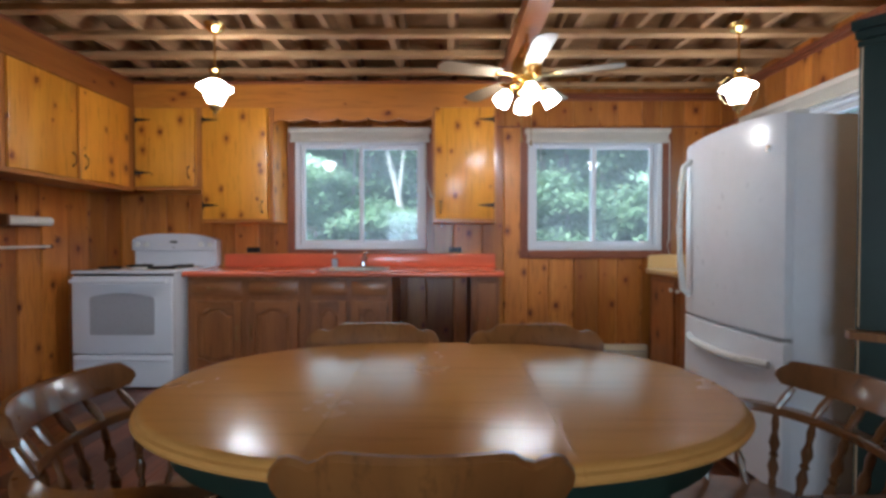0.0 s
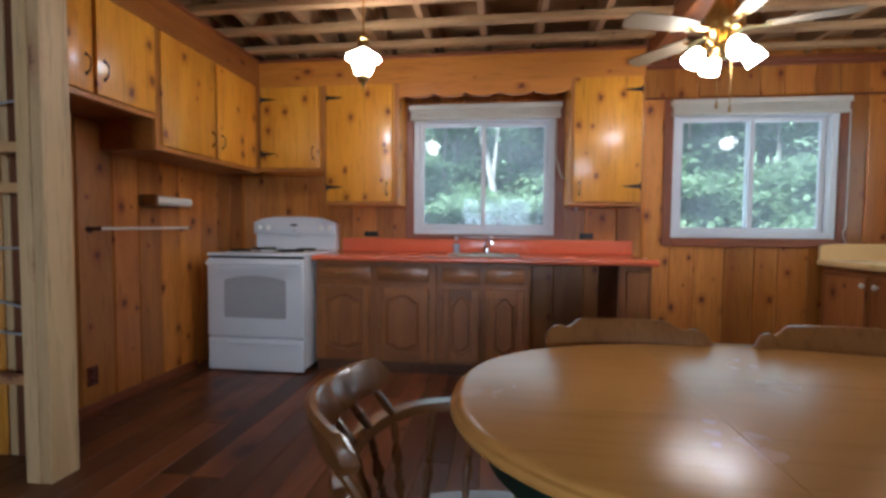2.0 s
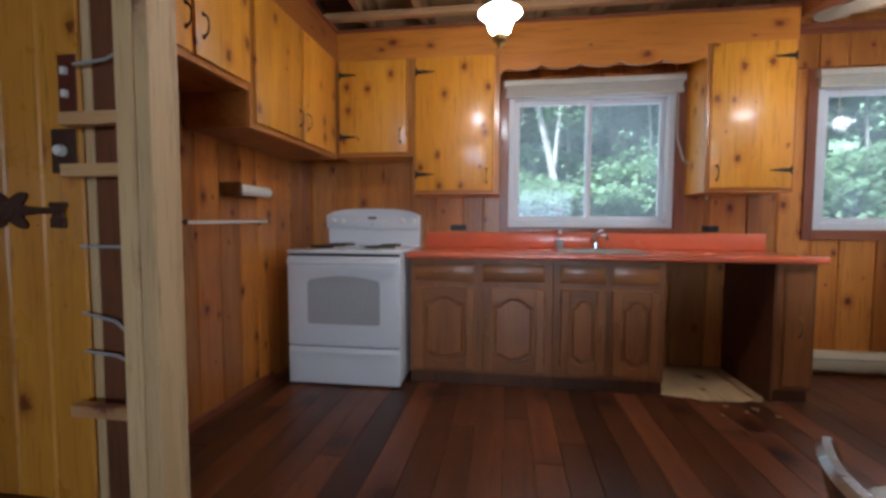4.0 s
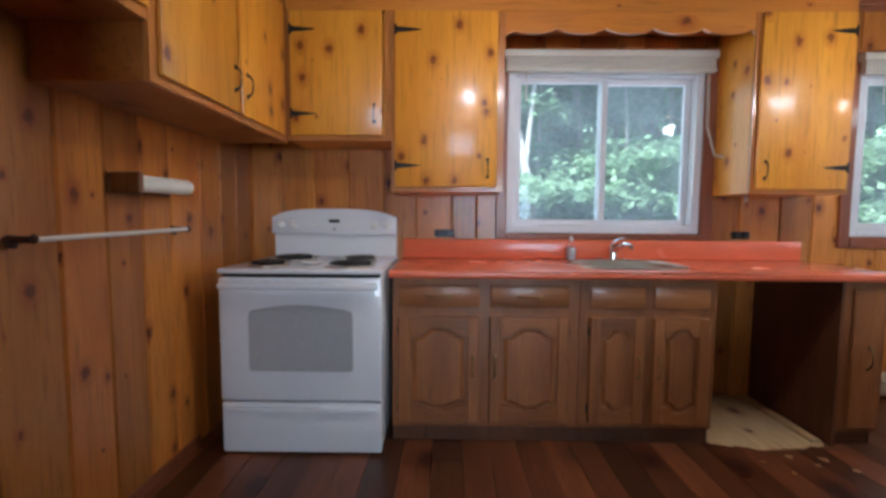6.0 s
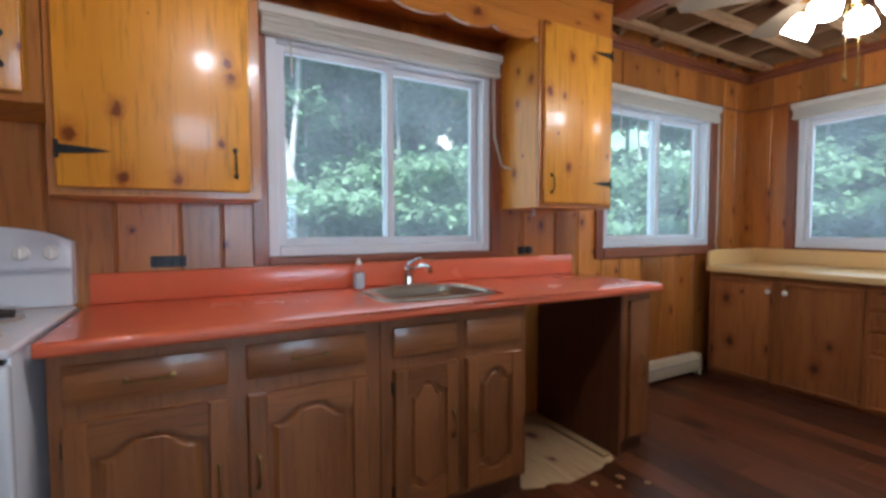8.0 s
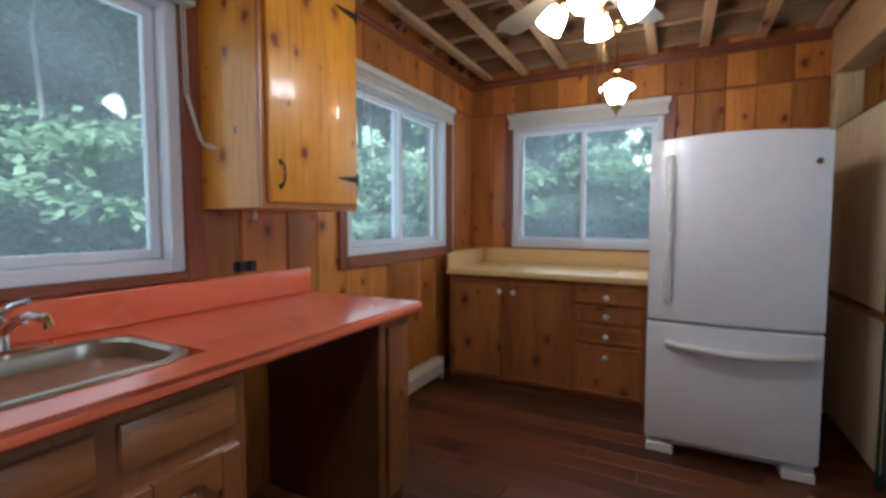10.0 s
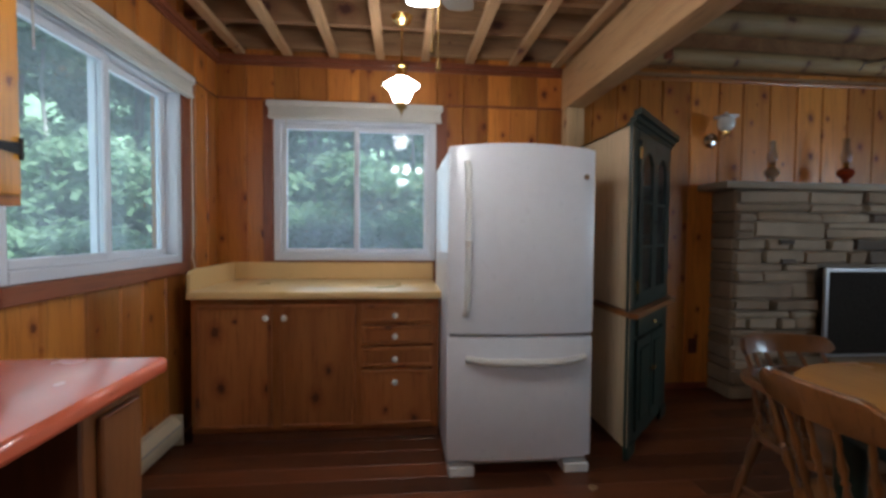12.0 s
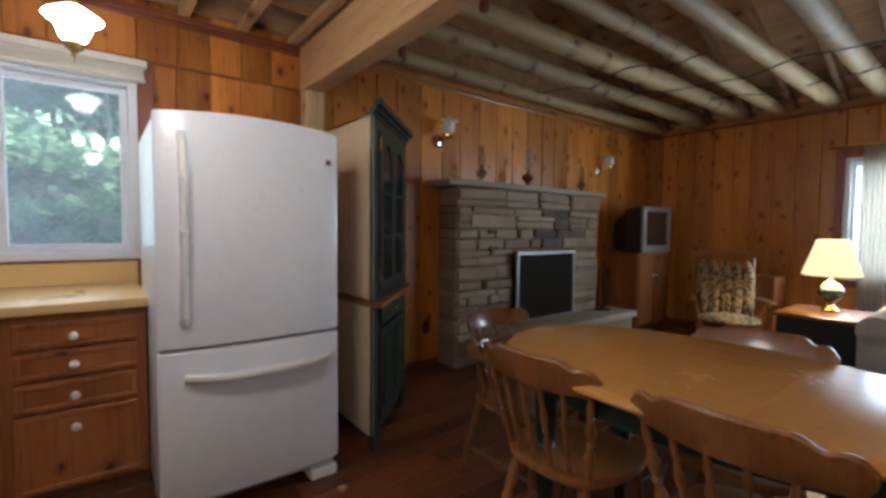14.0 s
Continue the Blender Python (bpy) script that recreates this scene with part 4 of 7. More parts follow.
base_unit(1.790, 2.462, ((1.838, 2.108), (2.150, 2.425)), "brown oak sink cabinet with arched doors", False)
e = thing("base_cabinet", (3.19, 5.67, 0), "narrow brown oak cabinet end under the worktop", "base cabinet", "oak base cabinets")
part("body", B(3.085, 3.295, FY, YN - 0.004, 0.075, 0.838, bevel=0.002), OAK, e)
part("side_panel", B(3.072, 3.0845, FY + 0.001, YN - 0.004, 0.0, 0.838), SHADE_WOOD, e, "cabinet side with shade in its colour", smooth=False)
part("toe_kick", B(3.09, 3.285, FY + 0.03, FY + 0.05, 0.0, 0.074), SHADE_WOOD, e, smooth=False)
d = part("door", B(3.125, 3.270, FY - 0.016, FY - 0.0005, 0.10, 0.80, bevel=0.004), OAK, e)
h = bmesh.new()
bail(h, 3.205, FY - 0.0165, 0.46, 0.11)
part("handle", h, BRASS_DARK, d, "aged bronze pull")

def worktop():
    bm = bmesh.new()
    z0, z1, yf, yb, xl, xr = 0.840, 0.880, 5.322, 5.994, 0.852, 3.325
    sx0, sx1, sy0, sy1 = 1.905, 2.415, 5.455, 5.845
    xs, ys = (xl, sx0, sx1, xr), (yf, sy0, sy1, yb)
    for i in range(3):
        for j in range(3):
            if (i, j) != (1, 1):
                box(bm, xs[i], xs[i + 1], ys[j], ys[j + 1], z0, z1)
    bmesh.ops.remove_doubles(bm, verts=bm.verts, dist=1e-5)
    inner = [f for f in bm.faces if sum(1 for g in bm.faces if g is not f and set(g.verts) == set(f.verts))]
    bmesh.ops.delete(bm, geom=inner, context="FACES_ONLY")
    bmesh.ops.remove_doubles(bm, verts=bm.verts, dist=1e-5)
    front = [e for e in bm.edges if all(abs(v.co.y - yf) < 1e-4 and abs(v.co.z - z1) < 1e-4 for v in e.verts)]
    low = [e for e in bm.edges if all(abs(v.co.y - yf) < 1e-4 and abs(v.co.z - z0) < 1e-4 for v in e.verts)]
    bmesh.ops.bevel(bm, geom=front + low, offset=0.014, segments=4, affect="EDGES", profile=0.5)
    return bm
w = thing("worktop", (2.1, 5.66, 0.84), "orange-red laminate worktop with a rolled front edge", "worktop")
part("top", worktop(), COUNTER_RED, w)
part("backsplash", B(0.858, 3.33, 5.968, 5.993, 0.8805, 1.000, bevel=0.008, seg=2), COUNTER_RED, w)

def sink():
    o = thing("sink", (2.16, 5.65, 0.70), "stainless steel sink set in the orange worktop", "sink")
    def ring(z, inset, n=10, r=0.11):
        x0, x1, y0, y1 = 1.855 + inset, 2.395 - inset, 5.445 + inset, 5.855 - inset
        r = max(r - inset * 0.3, 0.02)
        out = []
        for cx, cy, a in ((x1 - r, y1 - r, 0), (x0 + r, y1 - r, 90), (x0 + r, y0 + r, 180), (x1 - r, y0 + r, 270)):
            for i in range(n):
                t = radians(a + 90 * i / (n - 1))
                out.append((cx + r * math.cos(t), cy + r * math.sin(t), z))
        return out
    bm = bmesh.new()
    rings = [[bm.verts.new(p) for p in ring(*q)] for q in ((0.8805, -0.006), (0.887, 0.0), (0.887, 0.018), (0.878, 0.026), (0.74, 0.045), (0.725, 0.06), (0.722, 0.16))]
    for a, b in zip(rings, rings[1:]):
        for i in range(len(a)):
            bm.faces.new((a[i], a[(i + 1) % len(a)], b[(i + 1) % len(a)], b[i]))
    bm.faces.new(rings[-1])
    part("basin", bm, STEEL, o)
    part("drain", lathe(bmesh.new(), [(0.04, 0), (0.042, 0.003), (0.03, 0.004), (0.028, 0.001)], (2.125, 5.65, 0.7225), 20), CHROME, o)
sink()
f = thing("faucet", (2.17, 5.905, 0.88), "chrome single-lever kitchen faucet behind the sink", "faucet")
b = B(2.03, 2.25, 5.88, 5.93, 0.8805, 0.892, bevel=0.005, seg=2)
part("base_plate", b, CHROME, f)
part("body", lathe(bmesh.new(), [(0.026, 0), (0.024, 0.03), (0.022, 0.065), (0.024, 0.072), (0.016, 0.084), (0.0, 0.086)], (2.14, 5.905, 0.892), 18), CHROME, f)
part("spout", tube(bmesh.new(), [(2.14, 5.90, 0.935), (2.155, 5.86, 0.965), (2.175, 5.81, 0.985), (2.19, 5.765, 0.980), (2.193, 5.757, 0.955)], [0.015, 0.014, 0.013, 0.012, 0.013], 10), CHROME, f)
part("lever", tube(bmesh.new(), [(2.14, 5.905, 0.975), (2.145, 5.90, 0.99), (2.165, 5.865, 1.012), (2.185, 5.84, 1.018)], [0.012, 0.010, 0.008, 0.009], 8), CHROME, f)
s = thing("soap_bottle", (1.885, 5.90, 0.88), "small clear plastic soap bottle beside the faucet", "soap bottle")
part("bottle", lathe(bmesh.new(), [(0.026, 0), (0.030, 0.008), (0.031, 0.06), (0.028, 0.085), (0.012, 0.105), (0.011, 0.115)], (1.885, 5.90, 0.8805), 18), SOAP, s)
part("liquid", lathe(bmesh.new(), [(0.024, 0.003), (0.0275, 0.01), (0.028, 0.075), (0.0, 0.076)], (1.885, 5.90, 0.8805), 16), SOAP_LIQUID, s, "bluish liquid soap")
part("cap", lathe(bmesh.new(), [(0.013, 0.115), (0.013, 0.13), (0.007, 0.135), (0.006, 0.145), (0.0, 0.147)], (1.885, 5.90, 0.8805), 14), WHITE_PLASTIC, s)

def wall_socket(m, label, mat=BLACK, h=0.115, w=0.07, name="wall_socket", flat=False):
    o = thing(name, (0, 0, 0), label, "wall socket", "wall sockets")
    part("plate", B(-w / 2, w / 2, -0.006, 0.0, -h / 2, h / 2, bevel=0.003), mat, o)
    for k in (-1, 1):
        if w > h:
            part("outlet", B(k * w * 0.24 - 0.017, k * w * 0.24 + 0.017, -0.020, -0.0062, -0.022, 0.022, bevel=0.004), mat, o)
        else:
            part("outlet", B(-0.016, 0.016, -0.010, -0.0062, k * h * 0.24 - 0.017, k * h * 0.24 + 0.017, bevel=0.004), mat, o)
    o.matrix_basis = m
    return o
wall_socket(NORTH @ pose(1.115, -0.002, 1.035), "black double wall socket above the worktop", BLACK, 0.045, 0.125)
wall_socket(NORTH @ pose(2.965, -0.002, 1.035), "black double wall socket above the worktop", BLACK, 0.045, 0.115)
wall_socket(WEST @ pose(4.44, -0.002, 0.21), "brown wall socket low on the pine wall", BROWN_PLATE)
wall_socket(EAST @ pose(-2.40, -0.002, 0.34), "brown wall socket beside the fireplace", BROWN_PLATE)

# bare sub-floor where the dishwasher stood
def ragged():
    r = random.Random(3)
    pts = [(3.068, 5.99), (2.468, 5.99), (2.468, 5.43)]
    x = 2.468
    while x < 3.05:
        pts.append((x, 5.40 - 0.03 * r.random() - 0.05 * math.sin((x - 2.45) * 5.2)))
        x += r.uniform(0.025, 0.06)
    pts += [(3.068, 5.44)]
    return slab(bmesh.new(), pts[::-1], 0.002, 0.006)
solid("subfloor_patch", ragged(), SUBFLOOR, "bare pale sub-floor with a torn edge", "floor patch", smooth=False)
trim("floor_strip", B(2.99, 3.04, 5.40, 5.98, 0.0065, 0.022, bevel=0.003), SUBFLOOR, "pale wooden strip beside the cabinet end")

q = random.Random(8)
for x, y, s in ((2.62, 5.22, 0.02), (2.78, 5.27, 0.028), (2.86, 5.20, 0.016), (2.93, 5.25, 0.03), (3.0, 5.16, 0.018), (2.70, 5.13, 0.014), (4.10, 3.78, 0.03)):
    a = q.uniform(0, 6)
    out = [(x + s * q.uniform(0.5, 1.0) * math.cos(a + k), y + s * q.uniform(0.5, 1.2) * math.sin(a + k)) for k in (0, 1.3, 2.5, 3.6, 5.0)]
    tagged(part("floor_scrap", slab(bmesh.new(), out, 0.0005, 0.004), SUBFLOOR, None, "", False), "small pale splinter lying on the floorboards", "scrap", "scraps on the floor")

# ---- kitchen: stove ----
def stove():
    o = thing("stove", (0.425, 5.65, 0), "white electric stove with coil burners", "stove")
    x0, x1 = 0.045, 0.808
    part("body", B(x0 + 0.004, x1 - 0.004, 5.275, 5.985, 0.03, 0.868, bevel=0.006, seg=2), WHITE_ENAMEL, o)
    part("cooktop", B(x0 - 0.004, x1 + 0.004, 5.235, 5.905, 0.869, 0.893, bevel=0.009, seg=3), WHITE_ENAMEL, o)
    n, prof = 16, []
    for i in range(n + 1):
        f = i / n
        prof.append((x0 + 0.012 + (x1 - x0 - 0.024) * f, 1.135 + 0.040 * (1 - (2 * f - 1) ** 4) ** 1.0 - 0.010 * (2 * f - 1) ** 2))
    back = slab(bmesh.new(), [(x0 + 0.012, 0.8935)] + [(x1 - 0.012, 0.8935)] + prof[::-1], 0, 0.075)
    turn(back, Matrix.Translation((0, 5.985, 0)) @ UPRIGHT_XZ)
    part("back_panel", back, WHITE_ENAMEL, o)
    front = slab(bmesh.new(), [(x0 + 0.004, 1.03)] + [(x1 - 0.004, 1.03)] + [(p + (0.008 if p > 0.42 else -0.008), q + 0.006) for p, q in prof[::-1]], 0, 0.036)
    bmesh.ops.bevel(front, geom=[e for e in front.edges], offset=0.007, segments=2, affect="EDGES", profile=0.5)
    turn(front, Matrix.Translation((0, 5.913, 0)) @ UPRIGHT_XZ)
    fp = part("control_panel", front, WHITE_ENAMEL, o)
    for x in (0.105, 0.185, 0.672, 0.752):
        k = part("knob", lathe(bmesh.new(), [(0.024, 0), (0.023, 0.012), (0.019, 0.020), (0.0, 0.021)], m=Matrix.Translation((x, 5.8765, 1.085)) @ pose(0, 0, 0, 90), n=18), WHITE_PLASTIC, fp)
        part("grip", B(x - 0.004, x + 0.004, 5.846, 5.8555, 1.066, 1.104, bevel=0.002), WHITE_PLASTIC, k)
    part("clock_display", B(0.395, 0.460, 5.871, 5.8765, 1.098, 1.117, bevel=0.002), BLACK, fp, "dark clock display")
    for x in (0.30, 0.325, 0.49, 0.515, 0.54):
        part("button", B(x - 0.009, x + 0.009, 5.8735, 5.8765, 1.080, 1.092, bevel=0.001), WHITE_PLASTIC, fp)
    part("badge", B(0.418, 0.436, 5.8735, 5.8765, 1.052, 1.066, bevel=0.002), GREY_PLASTIC, fp)
    for x, y, r in ((0.215, 5.40, 0.082), (0.240, 5.70, 0.104), (0.625, 5.40, 0.104), (0.615, 5.70, 0.082)):
        b = part("drip_pan", lathe(bmesh.new(), [(r * 0.5, -0.012), (r + 0.006, 0.001), (r + 0.020, 0.006), (r + 0.022, 0.003), (r + 0.022, -0.001)], (x, y, 0.8935), 28), STEEL, o, "stained steel drip pan")
        q = bmesh.new()
        pts = []
        for i in range(90):
            t = i / 89
            a = t * 2 * math.pi * 4.3
            pts.append((x + (0.016 + (r - 0.016) * t) * math.cos(a), y + (0.016 + (r - 0.016) * t) * math.sin(a), 0.909))
        tube(q, pts, 0.0062, 6)
        tube(q, [(x - r, y, 0.901), (x + r, y, 0.901)], 0.003, 5)
        tube(q, [(x, y - r, 0.901), (x, y + r, 0.901)], 0.003, 5)
        part("coil", q, COIL, b, "black coil burner")
    part("spoon_rest", lathe(bmesh.new(), [(0.03, 0), (0.05, 0.006), (0.052, 0.014), (0.046, 0.012), (0.0, 0.006)], (0.425, 5.43, 0.8935), 20), WHITE_PLASTIC, o)
    part("vent_gap", B(x0 + 0.012, x1 - 0.012, 5.252, 5.2745, 0.853, 0.868), BLACK, o, smooth=False)
    dr = part("oven_door", B(x0, x1 - 0.002, 5.235, 5.273, 0.266, 0.852, bevel=0.010, seg=3), WHITE_ENAMEL, o)
    out = [(0.185, 0.425), (0.19, 0.415), (0.2, 0.41), (0.655, 0.41), (0.667, 0.415), (0.672, 0.425), (0.672, 0.676), (0.665, 0.692), (0.65, 0.700)]
    out += [(0.65 - 0.445 * i / 10, 0.700 + 0.026 * math.sin(math.pi * i / 10)) for i in range(1, 11)] + [(0.192, 0.692), (0.185, 0.676)]
    wdw = turn(slab(bmesh.new(), out, 0, 0.004), Matrix.Translation((0, 5.2355, 0)) @ UPRIGHT_XZ)
    part("oven_window", wdw, OVEN_GLASS, dr, "grey patterned oven window")
    part("door_handle", box(box(B(x0 + 0.015, x1 - 0.017, 5.188, 5.215, 0.800, 0.832, bevel=0.011, seg=3), x0 + 0.02, x0 + 0.06, 5.2, 5.2345, 0.803, 0.829, bevel=0.006), x1 - 0.06, x1 - 0.02, 5.2, 5.2345, 0.803, 0.829, bevel=0.006), WHITE_ENAMEL, dr)
    dw = part("drawer", B(x0 + 0.002, x1 - 0.004, 5.237, 5.274, 0.012, 0.256, bevel=0.009, seg=3), WHITE_ENAMEL, o)
    part("drawer_lip", B(x0 + 0.03, x1 - 0.03, 5.225, 5.2368, 0.212, 0.235, bevel=0.005, seg=2), WHITE_ENAMEL, dw)
    for x in (x0 + 0.05, x1 - 0.05):
        for y in (5.32, 5.94):
            part("foot", lathe(bmesh.new(), [(0.018, 0), (0.018, 0.031)], (x, y, 0), 10), BLACK, o)
    o.location.x += 0.025
stove()

# ---- kitchen: west wall fittings ----
t = thing("towel_bar", (-0.05, 4.81, 1.07), "white towel rod in brown brackets on the pine wall", "towel bar")
part("rod", tube(bmesh.new(), [(-0.03, 4.45, 1.068), (-0.03, 5.18, 1.076)], 0.0085, 8), WHITE_PLASTIC, t)
for y, z in ((4.44, 1.068), (5.185, 1.076)):
    part("bracket", tube(bmesh.new(), [(XW + 0.002, y, z - 0.006), (XW + 0.012, y, z), (-0.04, y, z), (-0.028, y, z + 0.002), (-0.018, y, z)], [0.024, 0.012, 0.010, 0.015, 0.006], 10), RUST_IRON, t, "dark brown turned bracket")
t = thing("paper_towel_holder", (-0.05, 4.95, 1.25), "dark wooden paper towel holder with an empty roll", "towel holder")
part("back_plate", B(XW + 0.001, XW + 0.014, 4.80, 5.16, 1.215, 1.295, bevel=0.004), CHAIR_DARK, t)
part("arm", B(XW + 0.0145, 0.03, 4.802, 4.826, 1.215, 1.295, bevel=0.01, seg=3), CHAIR_DARK, t)
part("roll", tube(bmesh.new(), [(-0.01, 4.827, 1.255), (-0.01, 5.155, 1.257)], 0.032, 18), PAPER, t, "white paper roll")

# old fittings on the yellowed partition
def switch_plate(x, z, w, h, mat, label):
    o = thing("light_switch", (x, 3.93, z), label, "light switch", "old switches")
    part("plate", B(x - w / 2, x + w / 2, 3.923, 3.929, z - h / 2, z + h / 2, bevel=0.003), mat, o)
    return o
s = switch_plate(-0.075, 1.565, 0.075, 0.205, BROWN_PLATE, "brown double switch plate on the pine partition")
for z in (1.605, 1.525):
    part("toggle", B(-0.086, -0.064, 3.905, 3.9225, z - 0.014, z + 0.014, bevel=0.003), WHITE_PLASTIC, s)
s = switch_plate(-0.100, 1.325, 0.105, 0.16, RUST_IRON, "dark iron plate with a white dial knob")
part("knob", lathe(bmesh.new(), [(0.022, 0), (0.021, 0.012), (0.017, 0.022), (0.0, 0.024)], m=Matrix.Translation((-0.105, 3.9225, 1.325)) @ pose(0, 0, 0, 90), n=16), WHITE_PLASTIC, s)
l = thing("door_latch", (-0.2, 3.93, 1.11), "ornate rusty cast iron latch on the pine partition", "latch")
q = [(-0.215 - 0.13 + (0.085 + 0.030 * math.cos(6 * a)) * math.cos(a) * 1.25, 1.11 + (0.060 + 0.018 * math.cos(6 * a)) * math.sin(a)) for a in [i * math.pi / 36 for i in range(72)]]
q = turn(slab(bmesh.new(), q, 0, 0.009), Matrix.Translation((0, 3.9285, 0)) @ UPRIGHT_XZ)
part("scroll_plate", q, RUST_IRON, l)
part("boss", lathe(bmesh.new(), [(0.03, 0), (0.026, 0.008), (0.0, 0.014)], m=Matrix.Translation((-0.345, 3.919, 1.11)) @ pose(0, 0, 0, 90), n=16), RUST_IRON, l)
q = B(-0.26, -0.10, 3.912, 3.9215, 1.098, 1.122, bevel=0.004)
part("bar", q, RUST_IRON, l)
part("keeper", box(box(B(-0.165, -0.10, 3.915, 3.9285, 1.045, 1.085, bevel=0.004), -0.155, -0.11, 3.914, 3.9285, 1.0855, 1.0975, bevel=0.003), -0.168, -0.092, 3.914, 3.9285, 1.1225, 1.14, bevel=0.004), RUST_IRON, l)

# ---- kitchen: refrigerator ----
def fridge():
    o = thing("refrigerator", (4.70, 4.08, 0), "white refrigerator with a bottom freezer drawer", "refrigerator")
    y0, y1 = 3.733, 4.473
    part("body", B(4.290, 5.08, y0 + 0.004, y1 - 0.004, 0.035, 1.632, bevel=0.008, seg=2), FRIDGE_WHITE, o)
    def bowed(z0, z1, arch=0.0):
        n, bm = 14, bmesh.new()
        lo, hi = [], []
        for i in range(n + 1):
            f = 2 * i / n - 1
            x = 4.217 + 0.022 * abs(f) ** 2.2 + (0.012 * max(0, abs(f) - 0.93) / 0.07)
            y = (y0 + y1) / 2 + f * (y1 - y0) / 2
            lo.append((x, y, z0)), hi.append((x, y, z1 + arch * (1 - f * f)))
        lo += [(4.286, y1, z0), (4.286, y0, z0)]
        hi += [(4.286, y1, z1), (4.286, y0, z1)]
        a, b = [bm.verts.new(p) for p in lo], [bm.verts.new(p) for p in hi]
        bm.faces.new(a), bm.faces.new(b[::-1])
        for i in range(len(a)):
            bm.faces.new((a[i], b[i], b[(i + 1) % len(a)], a[(i + 1) % len(a)]))
        bmesh.ops.recalc_face_normals(bm, faces=bm.faces)
        ed = [e for e in bm.edges if abs(e.verts[0].co.z - e.verts[1].co.z) < 0.03]
        bmesh.ops.bevel(bm, geom=ed, offset=0.007, segments=3, affect="EDGES", profile=0.5)
        return bm
    d = part("upper_door", bowed(0.717, 1.638, 0.022), FRIDGE_WHITE, o)
    hp = [(4.225, 4.385, 0.82), (4.189, 4.385, 0.85), (4.173, 4.385, 1.0), (4.167, 4.385, 1.18), (4.173, 4.385, 1.38), (4.189, 4.385, 1.52), (4.225, 4.385, 1.555)]
    part("handle", tube(bmesh.new(), hp, [0.017, 0.017, 0.016, 0.016, 0.016, 0.017, 0.017], 12), WHITE_PLASTIC, d)
    part("badge", lathe(bmesh.new(), [(0.014, 0), (0.013, 0.004), (0.0, 0.005)], m=Matrix.Translation((4.222, 3.79, 1.50)) @ pose(0, 0, 0, 0, -90), n=16), CHROME, d, "small round metal badge")
    w = part("freezer_drawer", bowed(0.085, 0.702, 0.0), FRIDGE_WHITE, o)
    hp = []
    for i in range(13):
        f = i / 12 * 2 - 1
        hp.append((4.217 - 0.048 * (1 - f ** 4) + 0.008, 4.081 + f * 0.30, 0.600 - 0.012 * (1 - f * f)))
    part("handle", tube(bmesh.new(), hp, [0.016 + 0.004 * (1 - abs(i / 6 - 1)) for i in range(13)], 12), WHITE_PLASTIC, w)
    part("seam_gasket", B(4.250, 4.289, y0 + 0.012, y1 - 0.012, 0.7025, 0.7165), GREY_PLASTIC, o, smooth=False)
    part("hinge_cover", B(4.275, 4.355, y0 + 0.01, y0 + 0.07, 1.6325, 1.652, bevel=0.006), WHITE_PLASTIC, o)
    for y in (y0 + 0.075, y1 - 0.075):
        part("foot_cover", B(4.235, 4.345, y - 0.065, y + 0.065, 0.0, 0.052, bevel=0.006), WHITE_PLASTIC, o)
    part("base_grille", B(4.315, 4.335, y0 + 0.15, y1 - 0.15, 0.02, 0.075), BLACK, o, smooth=False)
    for y in (y0 + 0.05, y1 - 0.05):
        part("roller", lathe(bmesh.new(), [(0.02, 0), (0.02, 0.034)], (5.0, y, 0), 10), BLACK, o)
fridge()

# ---- kitchen: low cabinet with the yellow counter ----
def low_cabinet():
    o = thing("low_cabinet", (5.03, 5.17, 0), "stained pine cabinet with white knobs under the yellow counter", "base cabinet")
    y0, y1, xf = 4.475, 5.885, 4.705
    part("body", B(xf, XE - 0.004, y0, y1, 0.055, 0.832, bevel=0.003), DESK_WOOD, o)
    part("toe_kick", B(xf + 0.012, xf + 0.03, y0, y1, 0.0, 0.0545), SHADE_WOOD, o, smooth=False)
    def front(name, a, b, z0, z1, knob):
        d = part(name, B(xf - 0.016, xf - 0.0005, a, b, z0, z1, bevel=0.004), DESK_WOOD, o)
        q = bmesh.new()
        t = 0.022
        for (p, r, s, u) in ((a, b, z1 - t, z1), (a, b, z0, z0 + t), (a, a + t, z0 + t, z1 - t), (b - t, b, z0 + t, z1 - t)):
            box(q, xf - 0.024, xf - 0.0162, p, r, s, u, bevel=0.003)
        part("frame_strip", q, DESK_WOOD, d)
        k = lathe(bmesh.new(), [(0.008, 0), (0.007, 0.010), (0.017, 0.018), (0.018, 0.024), (0.012, 0.031), (0.0, 0.033)], m=Matrix.Translation((xf - 0.0165, knob[0], knob[1])) @ pose(0, 0, 0, 0, -90), n=16)
        part("knob", k, WHITE_PLASTIC, d, "white ceramic knob")
    front("door", 5.438, 5.855, 0.085, 0.795, (5.465, 0.725))
    front("door", 4.965, 5.388, 0.085, 0.795, (5.362, 0.725))
    mid = 4.735
    front("drawer", 4.515, 4.930, 0.690, 0.795, (mid, 0.735))
    front("drawer", 4.515, 4.930, 0.562, 0.672, (mid, 0.612))
    front("drawer", 4.515, 4.930, 0.428, 0.544, (mid, 0.478))
    front("drawer", 4.515, 4.930, 0.085, 0.410, (mid, 0.342))
low_cabinet()
w = thing("yellow_counter", (5.02, 5.18, 0.833), "butter-yellow laminate counter with a raised back edge", "worktop")
part("top", B(4.66, XE - 0.004, 4.468, 5.89, 0.8335, 0.876, bevel=0.005, seg=2), YELLOW_LAM, w)
